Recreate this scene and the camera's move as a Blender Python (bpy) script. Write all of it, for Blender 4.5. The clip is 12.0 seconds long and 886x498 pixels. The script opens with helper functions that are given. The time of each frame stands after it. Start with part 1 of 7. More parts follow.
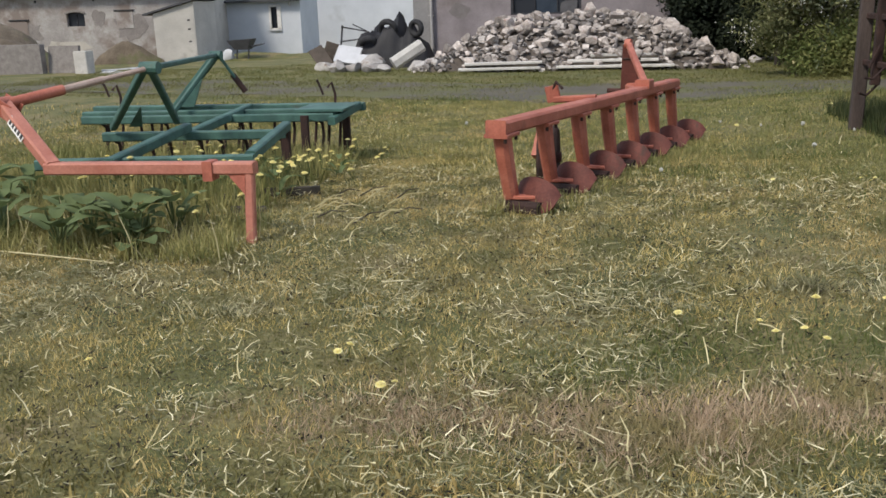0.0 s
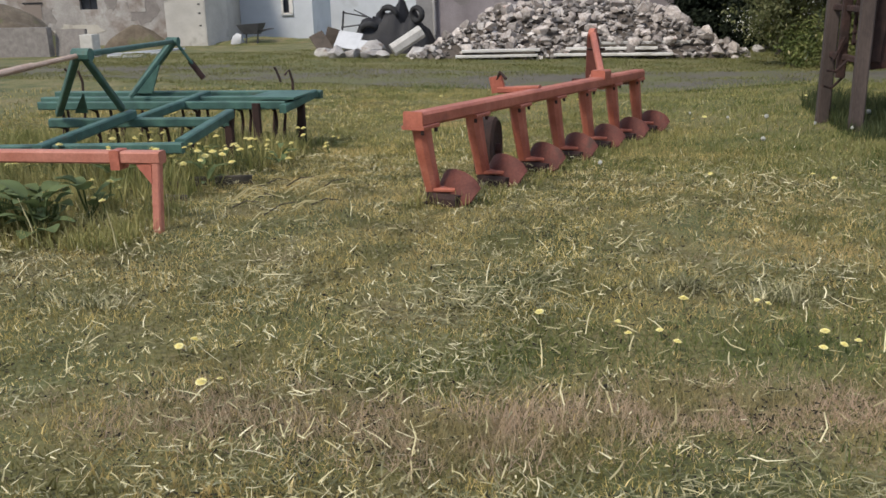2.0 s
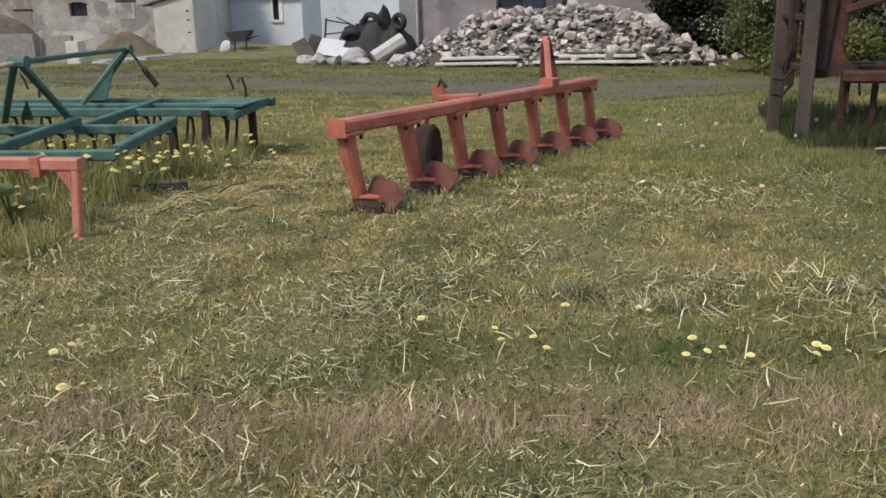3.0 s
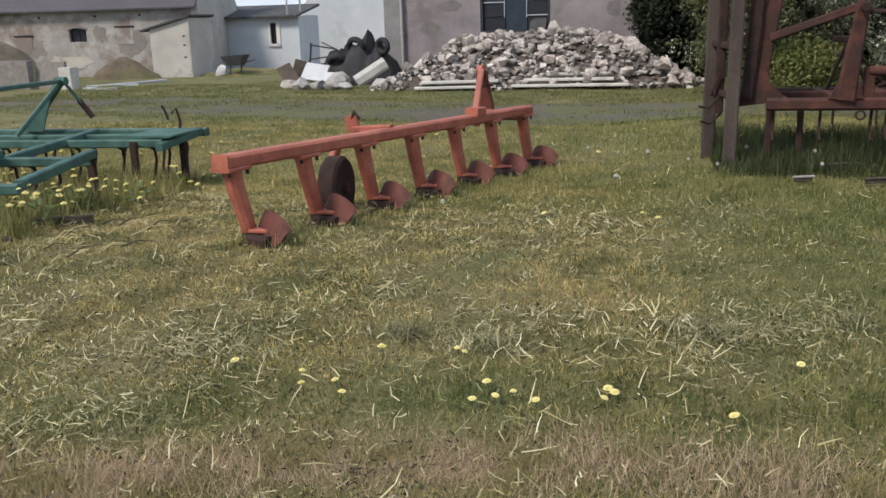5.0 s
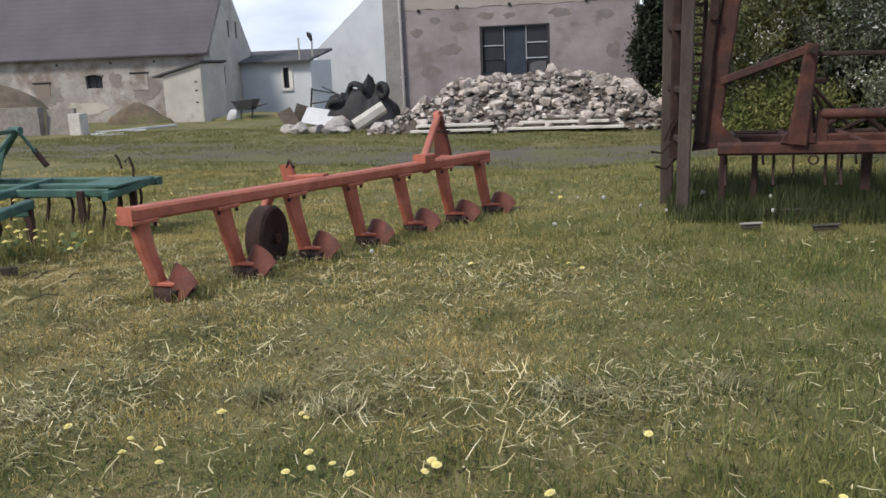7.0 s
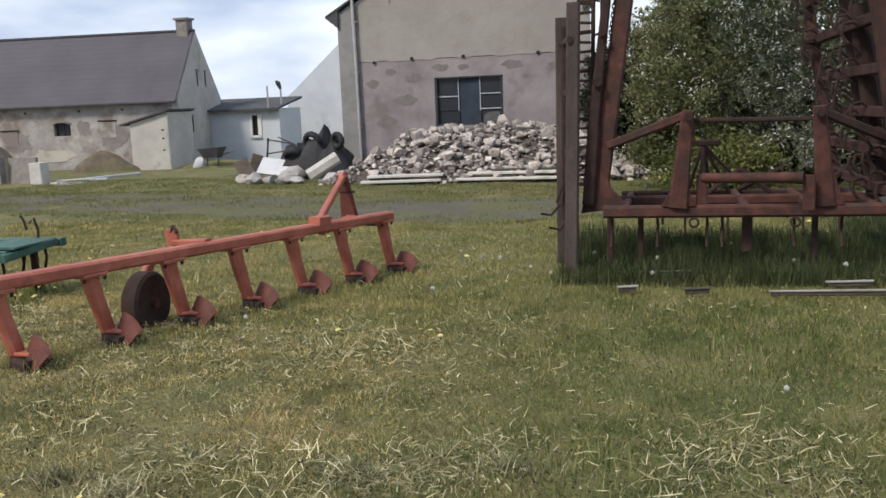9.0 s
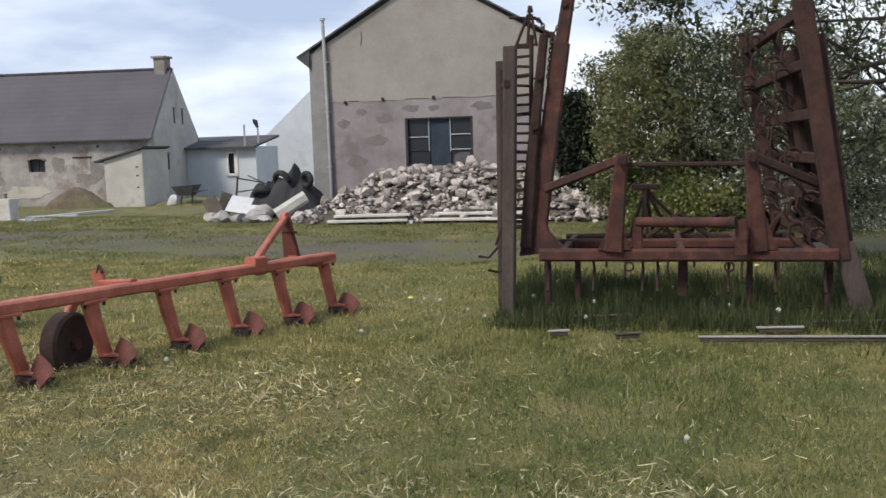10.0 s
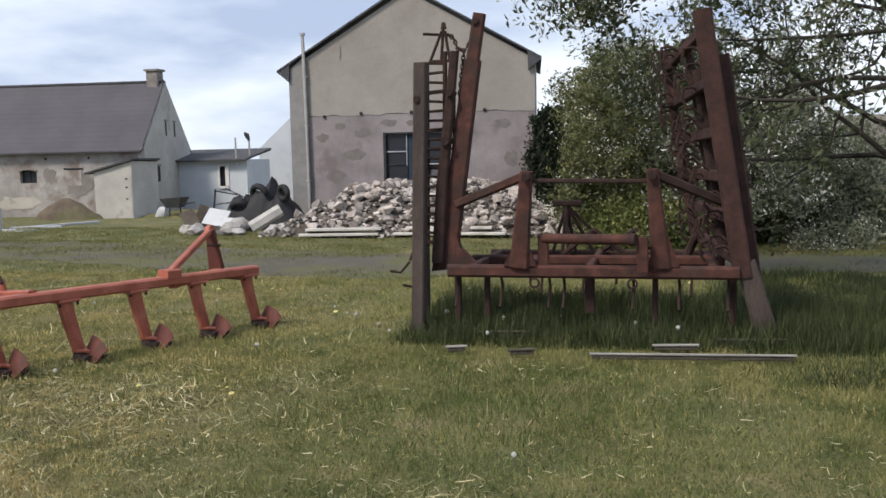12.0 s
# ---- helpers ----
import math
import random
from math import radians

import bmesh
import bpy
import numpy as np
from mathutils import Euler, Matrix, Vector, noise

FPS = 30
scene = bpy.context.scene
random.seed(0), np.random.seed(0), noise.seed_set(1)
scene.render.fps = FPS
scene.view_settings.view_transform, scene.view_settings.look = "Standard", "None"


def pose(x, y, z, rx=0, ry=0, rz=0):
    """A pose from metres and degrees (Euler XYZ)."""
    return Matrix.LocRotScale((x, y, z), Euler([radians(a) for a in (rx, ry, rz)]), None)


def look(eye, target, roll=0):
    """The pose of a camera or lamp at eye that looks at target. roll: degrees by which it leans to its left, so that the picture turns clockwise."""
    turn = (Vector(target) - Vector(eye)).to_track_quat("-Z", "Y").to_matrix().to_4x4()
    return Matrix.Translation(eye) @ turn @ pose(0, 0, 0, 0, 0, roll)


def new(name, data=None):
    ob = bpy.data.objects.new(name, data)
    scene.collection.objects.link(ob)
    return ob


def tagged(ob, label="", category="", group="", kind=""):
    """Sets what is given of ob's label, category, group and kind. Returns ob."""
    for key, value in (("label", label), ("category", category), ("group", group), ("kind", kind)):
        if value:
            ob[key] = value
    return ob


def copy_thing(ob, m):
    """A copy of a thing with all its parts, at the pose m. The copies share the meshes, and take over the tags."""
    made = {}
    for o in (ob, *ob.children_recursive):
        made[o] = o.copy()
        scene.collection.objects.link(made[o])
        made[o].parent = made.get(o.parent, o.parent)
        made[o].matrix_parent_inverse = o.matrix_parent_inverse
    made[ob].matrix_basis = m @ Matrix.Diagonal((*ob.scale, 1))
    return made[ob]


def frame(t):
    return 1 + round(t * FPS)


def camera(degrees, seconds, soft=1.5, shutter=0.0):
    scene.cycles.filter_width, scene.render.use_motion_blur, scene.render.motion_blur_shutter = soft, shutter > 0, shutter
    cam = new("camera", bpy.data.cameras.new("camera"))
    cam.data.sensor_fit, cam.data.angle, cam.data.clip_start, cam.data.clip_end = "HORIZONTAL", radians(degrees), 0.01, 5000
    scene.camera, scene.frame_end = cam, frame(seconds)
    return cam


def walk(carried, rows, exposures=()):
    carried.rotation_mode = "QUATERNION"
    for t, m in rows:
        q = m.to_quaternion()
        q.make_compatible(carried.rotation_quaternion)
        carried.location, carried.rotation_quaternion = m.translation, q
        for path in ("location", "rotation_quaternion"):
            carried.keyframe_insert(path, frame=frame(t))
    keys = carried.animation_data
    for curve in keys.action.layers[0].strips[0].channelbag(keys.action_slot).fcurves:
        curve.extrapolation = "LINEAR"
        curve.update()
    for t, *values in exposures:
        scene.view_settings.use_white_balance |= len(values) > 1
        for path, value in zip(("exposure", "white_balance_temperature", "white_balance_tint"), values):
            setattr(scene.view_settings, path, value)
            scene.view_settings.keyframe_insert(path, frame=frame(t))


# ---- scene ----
cam = camera(52.0, 12.0, soft=1.6)
PATH = [
    (0, (0.95, -0.03, 1.538), (0.594, 1.869, 1.018), -1.7),
    (0.5, (1.14, 0.007, 1.548), (0.748, 1.9, 1.033), -2.0),
    (1, (1.318, 0.072, 1.553), (0.905, 1.958, 1.031), -2.0),
    (1.5, (1.499, 0.149, 1.543), (1.084, 2.03, 1.007), -1.7),
    (2, (1.715, 0.188, 1.549), (1.309, 2.068, 1.001), -1.3),
    (2.5, (1.988, 0.238, 1.548), (1.583, 2.118, 1.001), -1.2),
    (3, (2.279, 0.265, 1.55), (1.872, 2.149, 1.016), -1.2),
    (3.5, (2.571, 0.279, 1.555), (2.165, 2.169, 1.043), -0.9),
    (3.7, (2.675, 0.3, 1.569), (2.271, 2.192, 1.062), -1.0),
    (5.3, (3.385, 0.515, 1.633), (2.912, 2.398, 1.153), -2.2),
    (5.5, (3.494, 0.526, 1.614), (2.999, 2.408, 1.151), -2.5),
    (6, (3.668, 0.656, 1.61), (3.167, 2.54, 1.166), -2.7),
    (6.5, (3.849, 0.772, 1.634), (3.343, 2.662, 1.218), -2.5),
    (7, (4.034, 0.895, 1.65), (3.529, 2.788, 1.246), -2.3),
    (7.2, (4.118, 0.928, 1.665), (3.615, 2.82, 1.256), -2.3),
    (9, (5.047, 1.057, 1.838), (4.569, 2.973, 1.524), -2.3),
    (9.5, (5.292, 1.184, 1.83), (4.831, 3.111, 1.559), -2.0),
    (10, (5.541, 1.258, 1.841), (5.094, 3.194, 1.611), -1.7),
    (10.5, (5.821, 1.311, 1.852), (5.382, 3.253, 1.655), -1.5),
    (11, (6.119, 1.362, 1.836), (5.688, 3.306, 1.651), -1.2),
    (11.5, (6.39, 1.438, 1.813), (5.949, 3.38, 1.626), -1.0),
    (12, (6.576, 1.477, 1.822), (6.109, 3.412, 1.624), -1.2),
]

walk(cam, [(t, look(eye, target, roll)) for t, eye, target, roll in PATH])

# ---------------------------------------------------------------- light
SUN_ELEVATION, SUN_AZIMUTH = radians(48), radians(215)
world = bpy.data.worlds.new("overcast_sky")
scene.world = world
world.use_nodes = True
wn, wl = world.node_tree.nodes, world.node_tree.links
wn.clear()
w_out = wn.new("ShaderNodeOutputWorld")
w_bg = wn.new("ShaderNodeBackground")
w_sky = wn.new("ShaderNodeTexSky")
w_sky.sky_type = "NISHITA"
w_sky.sun_disc = False
w_sky.sun_elevation, w_sky.sun_rotation = SUN_ELEVATION, SUN_AZIMUTH
w_sky.air_density, w_sky.dust_density = 1.0, 2.0
w_scale = wn.new("ShaderNodeMix")
w_scale.data_type, w_scale.blend_type = "RGBA", "MULTIPLY"
w_scale.inputs[0].default_value = 1.0
w_scale.inputs[7].default_value = (0.11, 0.11, 0.11, 1)
w_tc = wn.new("ShaderNodeTexCoord")
w_map = wn.new("ShaderNodeMapping")
w_map.inputs["Scale"].default_value = (1.0, 1.0, 3.2)
w_map.inputs["Location"].default_value = (0.7, 0.15, 0.0)
w_noise = wn.new("ShaderNodeTexNoise")
w_noise.inputs["Scale"].default_value = 2.7
w_noise.inputs["Detail"].default_value = 6.0
w_noise.inputs["Roughness"].default_value = 0.5
w_ramp = wn.new("ShaderNodeValToRGB")
w_ramp.color_ramp.elements[0].position, w_ramp.color_ramp.elements[0].color = 0.40, (0.44, 0.53, 0.72, 1)
w_ramp.color_ramp.elements[1].position, w_ramp.color_ramp.elements[1].color = 0.60, (0.90, 0.97, 1.08, 1)
w_mix = wn.new("ShaderNodeMix")
w_mix.data_type = "RGBA"
w_mix.inputs[0].default_value = 0.9
wl.new(w_tc.outputs["Generated"], w_map.inputs["Vector"])
wl.new(w_map.outputs["Vector"], w_noise.inputs["Vector"])
w_split = wn.new("ShaderNodeSeparateXYZ")
w_low = wn.new("ShaderNodeMapRange")
w_low.inputs["From Min"].default_value, w_low.inputs["From Max"].default_value = 0.02, 0.24
w_low.inputs["To Min"].default_value, w_low.inputs["To Max"].default_value = 0.10, -0.075
w_sum = wn.new("ShaderNodeMath")
w_sum.operation = "ADD"
wl.new(w_tc.outputs["Generated"], w_split.inputs["Vector"])
wl.new(w_split.outputs["Z"], w_low.inputs["Value"])
wl.new(w_noise.outputs["Fac"], w_sum.inputs[0])
wl.new(w_low.outputs["Result"], w_sum.inputs[1])
wl.new(w_sum.outputs["Value"], w_ramp.inputs["Fac"])
wl.new(w_sky.outputs["Color"], w_scale.inputs[6])
wl.new(w_scale.outputs[2], w_mix.inputs[6])
wl.new(w_ramp.outputs["Color"], w_mix.inputs[7])
wl.new(w_mix.outputs[2], w_bg.inputs["Color"])
w_bg.inputs["Strength"].default_value = 1.0
wl.new(w_bg.outputs["Background"], w_out.inputs["Surface"])

sun_data = bpy.data.lights.new("sun", "SUN")
sun_data.energy, sun_data.angle, sun_data.color = 2.75, radians(12), (1.0, 0.915, 0.80)
sun = new("sun", sun_data)
sun_dir = Vector((math.sin(SUN_AZIMUTH) * math.cos(SUN_ELEVATION), math.cos(SUN_AZIMUTH) * math.cos(SUN_ELEVATION), math.sin(SUN_ELEVATION)))
sun.matrix_world = look(sun_dir * 60, (0, 0, 0))
scene.view_settings.exposure = 0.25


# ---------------------------------------------------------------- materials
def ramp_node(nodes, links, source, stops):
    r = nodes.new("ShaderNodeValToRGB")
    r.color_ramp.elements[0].position, r.color_ramp.elements[0].color = stops[0][0], (*stops[0][1], 1)
    r.color_ramp.elements[1].position, r.color_ramp.elements[1].color = stops[-1][0], (*stops[-1][1], 1)
    for pos, col in stops[1:-1]:
        e = r.color_ramp.elements.new(pos)
        e.color = (*col, 1)
    links.new(source, r.inputs["Fac"])
    return r.outputs["Color"]


def surface(name, stops, scale=6.0, fine=60.0, fine_mix=0.25, rough=0.8, metal=0.0, bump=0.3, bump_scale=None, stain=None,
            stain_scale=0.8, stain_at=0.55, rnd=0.0, island=0.0, stretch=(1, 1, 1), spec=0.4, detail=6.0):
    """A weathered surface: a coarse colour ramp, a fine grain, an optional stain colour and a bump."""
    m = bpy.data.materials.new(name)
    m.use_nodes = True
    n, l = m.node_tree.nodes, m.node_tree.links
    b = n["Principled BSDF"]
    tc = n.new("ShaderNodeTexCoord")
    mp = n.new("ShaderNodeMapping")
    mp.inputs["Scale"].default_value = stretch
    l.new(tc.outputs["Object"], mp.inputs["Vector"])

    def noise_tex(s, d=detail, r=0.6):
        t = n.new("ShaderNodeTexNoise")
        t.inputs["Scale"].default_value, t.inputs["Detail"].default_value, t.inputs["Roughness"].default_value = s, d, r
        l.new(mp.outputs["Vector"], t.inputs["Vector"])
        return t.outputs["Fac"]

    col = ramp_node(n, l, noise_tex(scale), stops)
    fine_tex = noise_tex(fine, 3.0)
    g = n.new("ShaderNodeMix")
    g.data_type, g.blend_type = "RGBA", "OVERLAY"
    g.inputs[0].default_value = fine_mix
    l.new(col, g.inputs[6])
    l.new(ramp_node(n, l, fine_tex, [(0.3, (0.2, 0.2, 0.2)), (0.7, (0.8, 0.8, 0.8))]), g.inputs[7])
    col = g.outputs[2]
    if stain:
        k = n.new("ShaderNodeMix")
        k.data_type = "RGBA"
        l.new(ramp_node(n, l, noise_tex(stain_scale), [(stain_at, (0, 0, 0)), (stain_at + 0.12, (1, 1, 1))]), k.inputs[0])
        l.new(col, k.inputs[6])
        k.inputs[7].default_value = (*stain, 1)
        col = k.outputs[2]
    for amount, socket in ((rnd, "obj"), (island, "isl")):
        if amount:
            src = n.new("ShaderNodeObjectInfo").outputs["Random"] if socket == "obj" else n.new("ShaderNodeNewGeometry").outputs["Random Per Island"]
            h = n.new("ShaderNodeHueSaturation")
            mr = n.new("ShaderNodeMapRange")
            mr.inputs["To Min"].default_value, mr.inputs["To Max"].default_value = 1 - amount, 1 + amount
            l.new(src, mr.inputs["Value"])
            l.new(mr.outputs["Result"], h.inputs["Value"])
            l.new(col, h.inputs["Color"])
            col = h.outputs["Color"]
    l.new(col, b.inputs["Base Color"])
    b.inputs["Roughness"].default_value, b.inputs["Metallic"].default_value = rough, metal
    b.inputs["Specular IOR Level"].default_value = spec
    if bump:
        bp = n.new("ShaderNodeBump")
        bp.inputs["Strength"].default_value, bp.inputs["Distance"].default_value = bump, 0.02
        l.new(noise_tex(bump_scale or fine * 0.6, 5.0), bp.inputs["Height"])
        l.new(bp.outputs["Normal"], b.inputs["Normal"])
    return m


def vegetation(name, stops, patch, patch_scale=0.5, rough=0.65, through_light=0.25, tuft=None, tuft_scale=2.6):
    """Leaves and blades: a colour of its own for each one, slow patches over the ground and small tufts of another colour."""
    m = bpy.data.materials.new(name)
    m.use_nodes = True
    n, l = m.node_tree.nodes, m.node_tree.links
    b = n["Principled BSDF"]
    geo = n.new("ShaderNodeNewGeometry")
    col = ramp_node(n, l, geo.outputs["Random Per Island"], stops)
    tc = n.new("ShaderNodeTexCoord")
    t = n.new("ShaderNodeTexNoise")
    t.inputs["Scale"].default_value, t.inputs["Detail"].default_value = patch_scale, 4.0
    l.new(tc.outputs["Object"], t.inputs["Vector"])
    k = n.new("ShaderNodeMix")
    k.data_type = "RGBA"
    l.new(ramp_node(n, l, t.outputs["Fac"], [(0.42, (0, 0, 0)), (0.66, (0.75, 0.75, 0.75))]), k.inputs[0])
    l.new(col, k.inputs[6])
    k.inputs[7].default_value = (*patch, 1)
    if tuft:
        t = n.new("ShaderNodeTexNoise")
        t.inputs["Scale"].default_value, t.inputs["Detail"].default_value = tuft_scale, 3.0
        l.new(tc.outputs["Object"], t.inputs["Vector"])
        small, before = n.new("ShaderNodeMix"), k
        small.data_type = "RGBA"
        l.new(ramp_node(n, l, t.outputs["Fac"], [(0.48, (0, 0, 0)), (0.60, (0.85, 0.85, 0.85))]), small.inputs[0])
        l.new(before.outputs[2], small.inputs[6])
        small.inputs[7].default_value = (*tuft, 1)
        k = small
    l.new(k.outputs[2], b.inputs["Base Color"])
    b.inputs["Roughness"].default_value = rough
    b.inputs["Specular IOR Level"].default_value = 0.25
    tr = n.new("ShaderNodeBsdfTranslucent")
    l.new(k.outputs[2], tr.inputs["Color"])
    mx = n.new("ShaderNodeMixShader")
    mx.inputs[0].default_value = through_light
    l.new(b.outputs["BSDF"], mx.inputs[1])
    l.new(tr.outputs["BSDF"], mx.inputs[2])
    l.new(mx.outputs["Shader"], n["Material Output"].inputs["Surface"])
    return m


ORANGE = surface("weathered_orange_paint", [(0.3, (0.282, 0.078, 0.047)), (0.55, (0.390, 0.121, 0.077)), (0.75, (0.457, 0.168, 0.114))], 5, 70, 0.25, 0.55,
                 0.0, 0.25, 90, stain=(0.175, 0.060, 0.038), stain_scale=3.0, stain_at=0.6)
ORANGE_PALE = surface("faded_orange_paint", [(0.3, (0.34, 0.115, 0.075)), (0.7, (0.46, 0.19, 0.135))], 4, 60, 0.2, 0.55, 0, 0.2, stain=(0.2, 0.08, 0.05), stain_scale=3, stain_at=0.66)
RUST = surface("red_rust", [(0.3, (0.040, 0.019, 0.016)), (0.52, (0.082, 0.032, 0.024)), (0.75, (0.125, 0.052, 0.038))], 7, 90, 0.35, 0.85, 0.1, 0.5, 70,
               stain=(0.04, 0.026, 0.022), stain_scale=1.6, stain_at=0.52)
# Red rust with tree shade over the right wing worked into its colour.
RUST_SHADED = surface("shaded_rust", [(0.3, (0.028, 0.016, 0.013)), (0.52, (0.055, 0.025, 0.020)), (0.75, (0.085, 0.038, 0.030))], 7, 90, 0.35, 0.88, 0.1, 0.5, 70)
RUST_DARK = surface("dark_rust", [(0.3, (0.022, 0.014, 0.012)), (0.7, (0.058, 0.030, 0.024))], 8, 90, 0.35, 0.9, 0.1, 0.5, 70)
RUST_GREY = surface("grey_weathered_steel", [(0.3, (0.043, 0.032, 0.028)), (0.7, (0.097, 0.073, 0.063))], 3, 60, 0.3, 0.85, 0.1, 0.4, stretch=(1, 1, 0.25))
RUST_SOIL = surface("soil_polished_rust", [(0.3, (0.078, 0.024, 0.018)), (0.7, (0.150, 0.046, 0.034))], 6, 60, 0.3, 0.7, 0.15, 0.35, stain=(0.07, 0.036, 0.027), stain_scale=5, stain_at=0.58)
GREEN = surface("faded_green_paint", [(0.3, (0.029, 0.070, 0.060)), (0.6, (0.058, 0.133, 0.108)), (0.8, (0.099, 0.185, 0.153))], 5, 70, 0.25, 0.6, 0.0, 0.25,
                stain=(0.067, 0.050, 0.035), stain_scale=2.5, stain_at=0.62)
STEEL = surface("worn_steel_rod", [(0.3, (0.35, 0.24, 0.19)), (0.7, (0.52, 0.40, 0.33))], 8, 80, 0.2, 0.5, 0.3, 0.1)
LABEL_WHITE = surface("dirty_white_sticker", [(0.3, (0.6, 0.58, 0.54)), (0.7, (0.75, 0.73, 0.7))], 10, 90, 0.1, 0.6, 0, 0.05)
LABEL_BLACK = surface("black_print", [(0.3, (0.02, 0.02, 0.02)), (0.7, (0.04, 0.04, 0.04))], 10, 90, 0.1, 0.6, 0, 0.05)
PLASTER = surface("old_beige_plaster", [(0.3, (0.250, 0.226, 0.204)), (0.5, (0.298, 0.275, 0.250)), (0.7, (0.335, 0.311, 0.285))], 0.9, 25, 0.12, 0.92, 0, 0.35, 30,
                  stain=(0.238, 0.212, 0.194), stain_scale=0.45, stain_at=0.55)
PLASTER_LOW = surface("patchy_grey_cement_plaster", [(0.3, (0.189, 0.164, 0.168)), (0.5, (0.244, 0.216, 0.220)), (0.72, (0.306, 0.275, 0.277))], 1.3, 30, 0.2, 0.95, 0, 0.5, 25,
                      stain=(0.182, 0.154, 0.149), stain_scale=1.1, stain_at=0.57)
PLASTER_DARK = surface("plain_grey_plaster", [(0.3, (0.20, 0.195, 0.19)), (0.7, (0.27, 0.26, 0.255))], 1.5, 30, 0.2, 0.95, 0, 0.4, 25)
PATCH_DARK = surface("bare_cement_patch", [(0.3, (0.150, 0.134, 0.130)), (0.7, (0.205, 0.184, 0.176))], 4, 40, 0.3, 0.95, 0, 0.5)
PATCH = surface("bare_brick_patch", [(0.3, (0.190, 0.170, 0.158)), (0.7, (0.275, 0.248, 0.230))], 3, 40, 0.3, 0.95, 0, 0.5)
WHITEWASH = surface("bluish_white_render", [(0.3, (0.47, 0.50, 0.54)), (0.7, (0.57, 0.60, 0.64))], 0.8, 20, 0.06, 0.9, 0, 0.15, stain=(0.40, 0.42, 0.44), stain_scale=0.5, stain_at=0.62)
BARN_WALL = surface("flaking_barn_plaster", [(0.28, (0.22, 0.20, 0.188)), (0.45, (0.32, 0.297, 0.278)), (0.62, (0.44, 0.417, 0.392))], 0.55, 14, 0.2, 0.95, 0, 0.6, 12,
                    stain=(0.225, 0.185, 0.160), stain_scale=0.6, stain_at=0.51)
CREAM = surface("cream_plaster_remnant", [(0.3, (0.40, 0.365, 0.31)), (0.7, (0.52, 0.485, 0.43))], 1.4, 25, 0.15, 0.95, 0, 0.4, 15, stain=(0.30, 0.265, 0.235), stain_scale=1.6, stain_at=0.56)
BARN_GABLE = surface("pale_grey_render", [(0.3, (0.38, 0.36, 0.33)), (0.7, (0.52, 0.50, 0.46))], 0.8, 20, 0.15, 0.95, 0, 0.4, 15, stain=(0.27, 0.25, 0.22), stain_scale=0.6, stain_at=0.6)
SLATE = surface("grey_fibre_cement_roof", [(0.3, (0.080, 0.074, 0.085)), (0.7, (0.104, 0.096, 0.108))], 0.5, 18, 0.08, 0.9, 0, 0.1, 8, rnd=0.012)
TAR = surface("dark_roofing_felt", [(0.3, (0.045, 0.045, 0.05)), (0.7, (0.09, 0.09, 0.095))], 2, 40, 0.2, 0.9, 0, 0.3)
ROOF_EDGE = surface("dark_sheet_metal", [(0.3, (0.05, 0.05, 0.055)), (0.7, (0.10, 0.10, 0.11))], 2, 40, 0.2, 0.6, 0.3, 0.1)
BRICK = surface("sooty_brick", [(0.3, (0.17, 0.15, 0.14)), (0.7, (0.27, 0.25, 0.23))], 5, 40, 0.25, 0.95, 0, 0.5)
ZINC = surface("dull_zinc_pipe", [(0.3, (0.38, 0.36, 0.34)), (0.7, (0.52, 0.50, 0.48))], 4, 40, 0.15, 0.5, 0.5, 0.1)
FRAME_DARK = surface("dark_window_iron", [(0.3, (0.02, 0.02, 0.025)), (0.7, (0.05, 0.05, 0.055))], 6, 60, 0.2, 0.6, 0.2, 0.1)
FRAME_PALE = surface("pale_window_bar", [(0.3, (0.36, 0.38, 0.42)), (0.7, (0.52, 0.54, 0.58))], 6, 60, 0.2, 0.6, 0.0, 0.1)
DOOR_BLUE = surface("dusty_blue_panel", [(0.3, (0.025, 0.036, 0.051)), (0.7, (0.047, 0.061, 0.082))], 2, 40, 0.2, 0.8, 0.0, 0.1, spec=0.2)
ROOM_DARK = surface("unlit_interior", [(0.3, (0.02, 0.02, 0.02)), (0.7, (0.04, 0.04, 0.04))], 2, 20, 0.2, 0.95, 0, 0.1)
STONE = surface("fieldstone", [(0.25, (0.201, 0.165, 0.136)), (0.5, (0.365, 0.322, 0.292)), (0.75, (0.570, 0.532, 0.496))], 3, 40, 0.25, 0.9, 0, 0.5, 30,
                stain=(0.272, 0.175, 0.145), stain_scale=1.4, stain_at=0.58, rnd=0.52, island=0.0)
STONE_FILL = surface("small_rubble", [(0.25, (0.171, 0.140, 0.116)), (0.5, (0.310, 0.280, 0.258)), (0.75, (0.560, 0.525, 0.495))], 3, 40, 0.25, 0.95, 0, 0.5, 30, island=0.75)
BOULDER = surface("pale_boulder", [(0.3, (0.27, 0.25, 0.235)), (0.7, (0.47, 0.45, 0.425))], 2, 30, 0.3, 0.9, 0, 0.5, 25, stain=(0.24, 0.19, 0.16), stain_scale=1.3, stain_at=0.58, rnd=0.3)
RUBBLE_EARTH = surface("stony_earth", [(0.3, (0.055, 0.045, 0.037)), (0.7, (0.13, 0.108, 0.09))], 6, 50, 0.4, 0.95, 0, 0.8, 20)
CONCRETE = surface("pale_concrete", [(0.3, (0.42, 0.40, 0.37)), (0.7, (0.58, 0.56, 0.52))], 2.5, 40, 0.2, 0.9, 0, 0.4, stain=(0.30, 0.275, 0.24), stain_scale=1.5, stain_at=0.6, rnd=0.12)
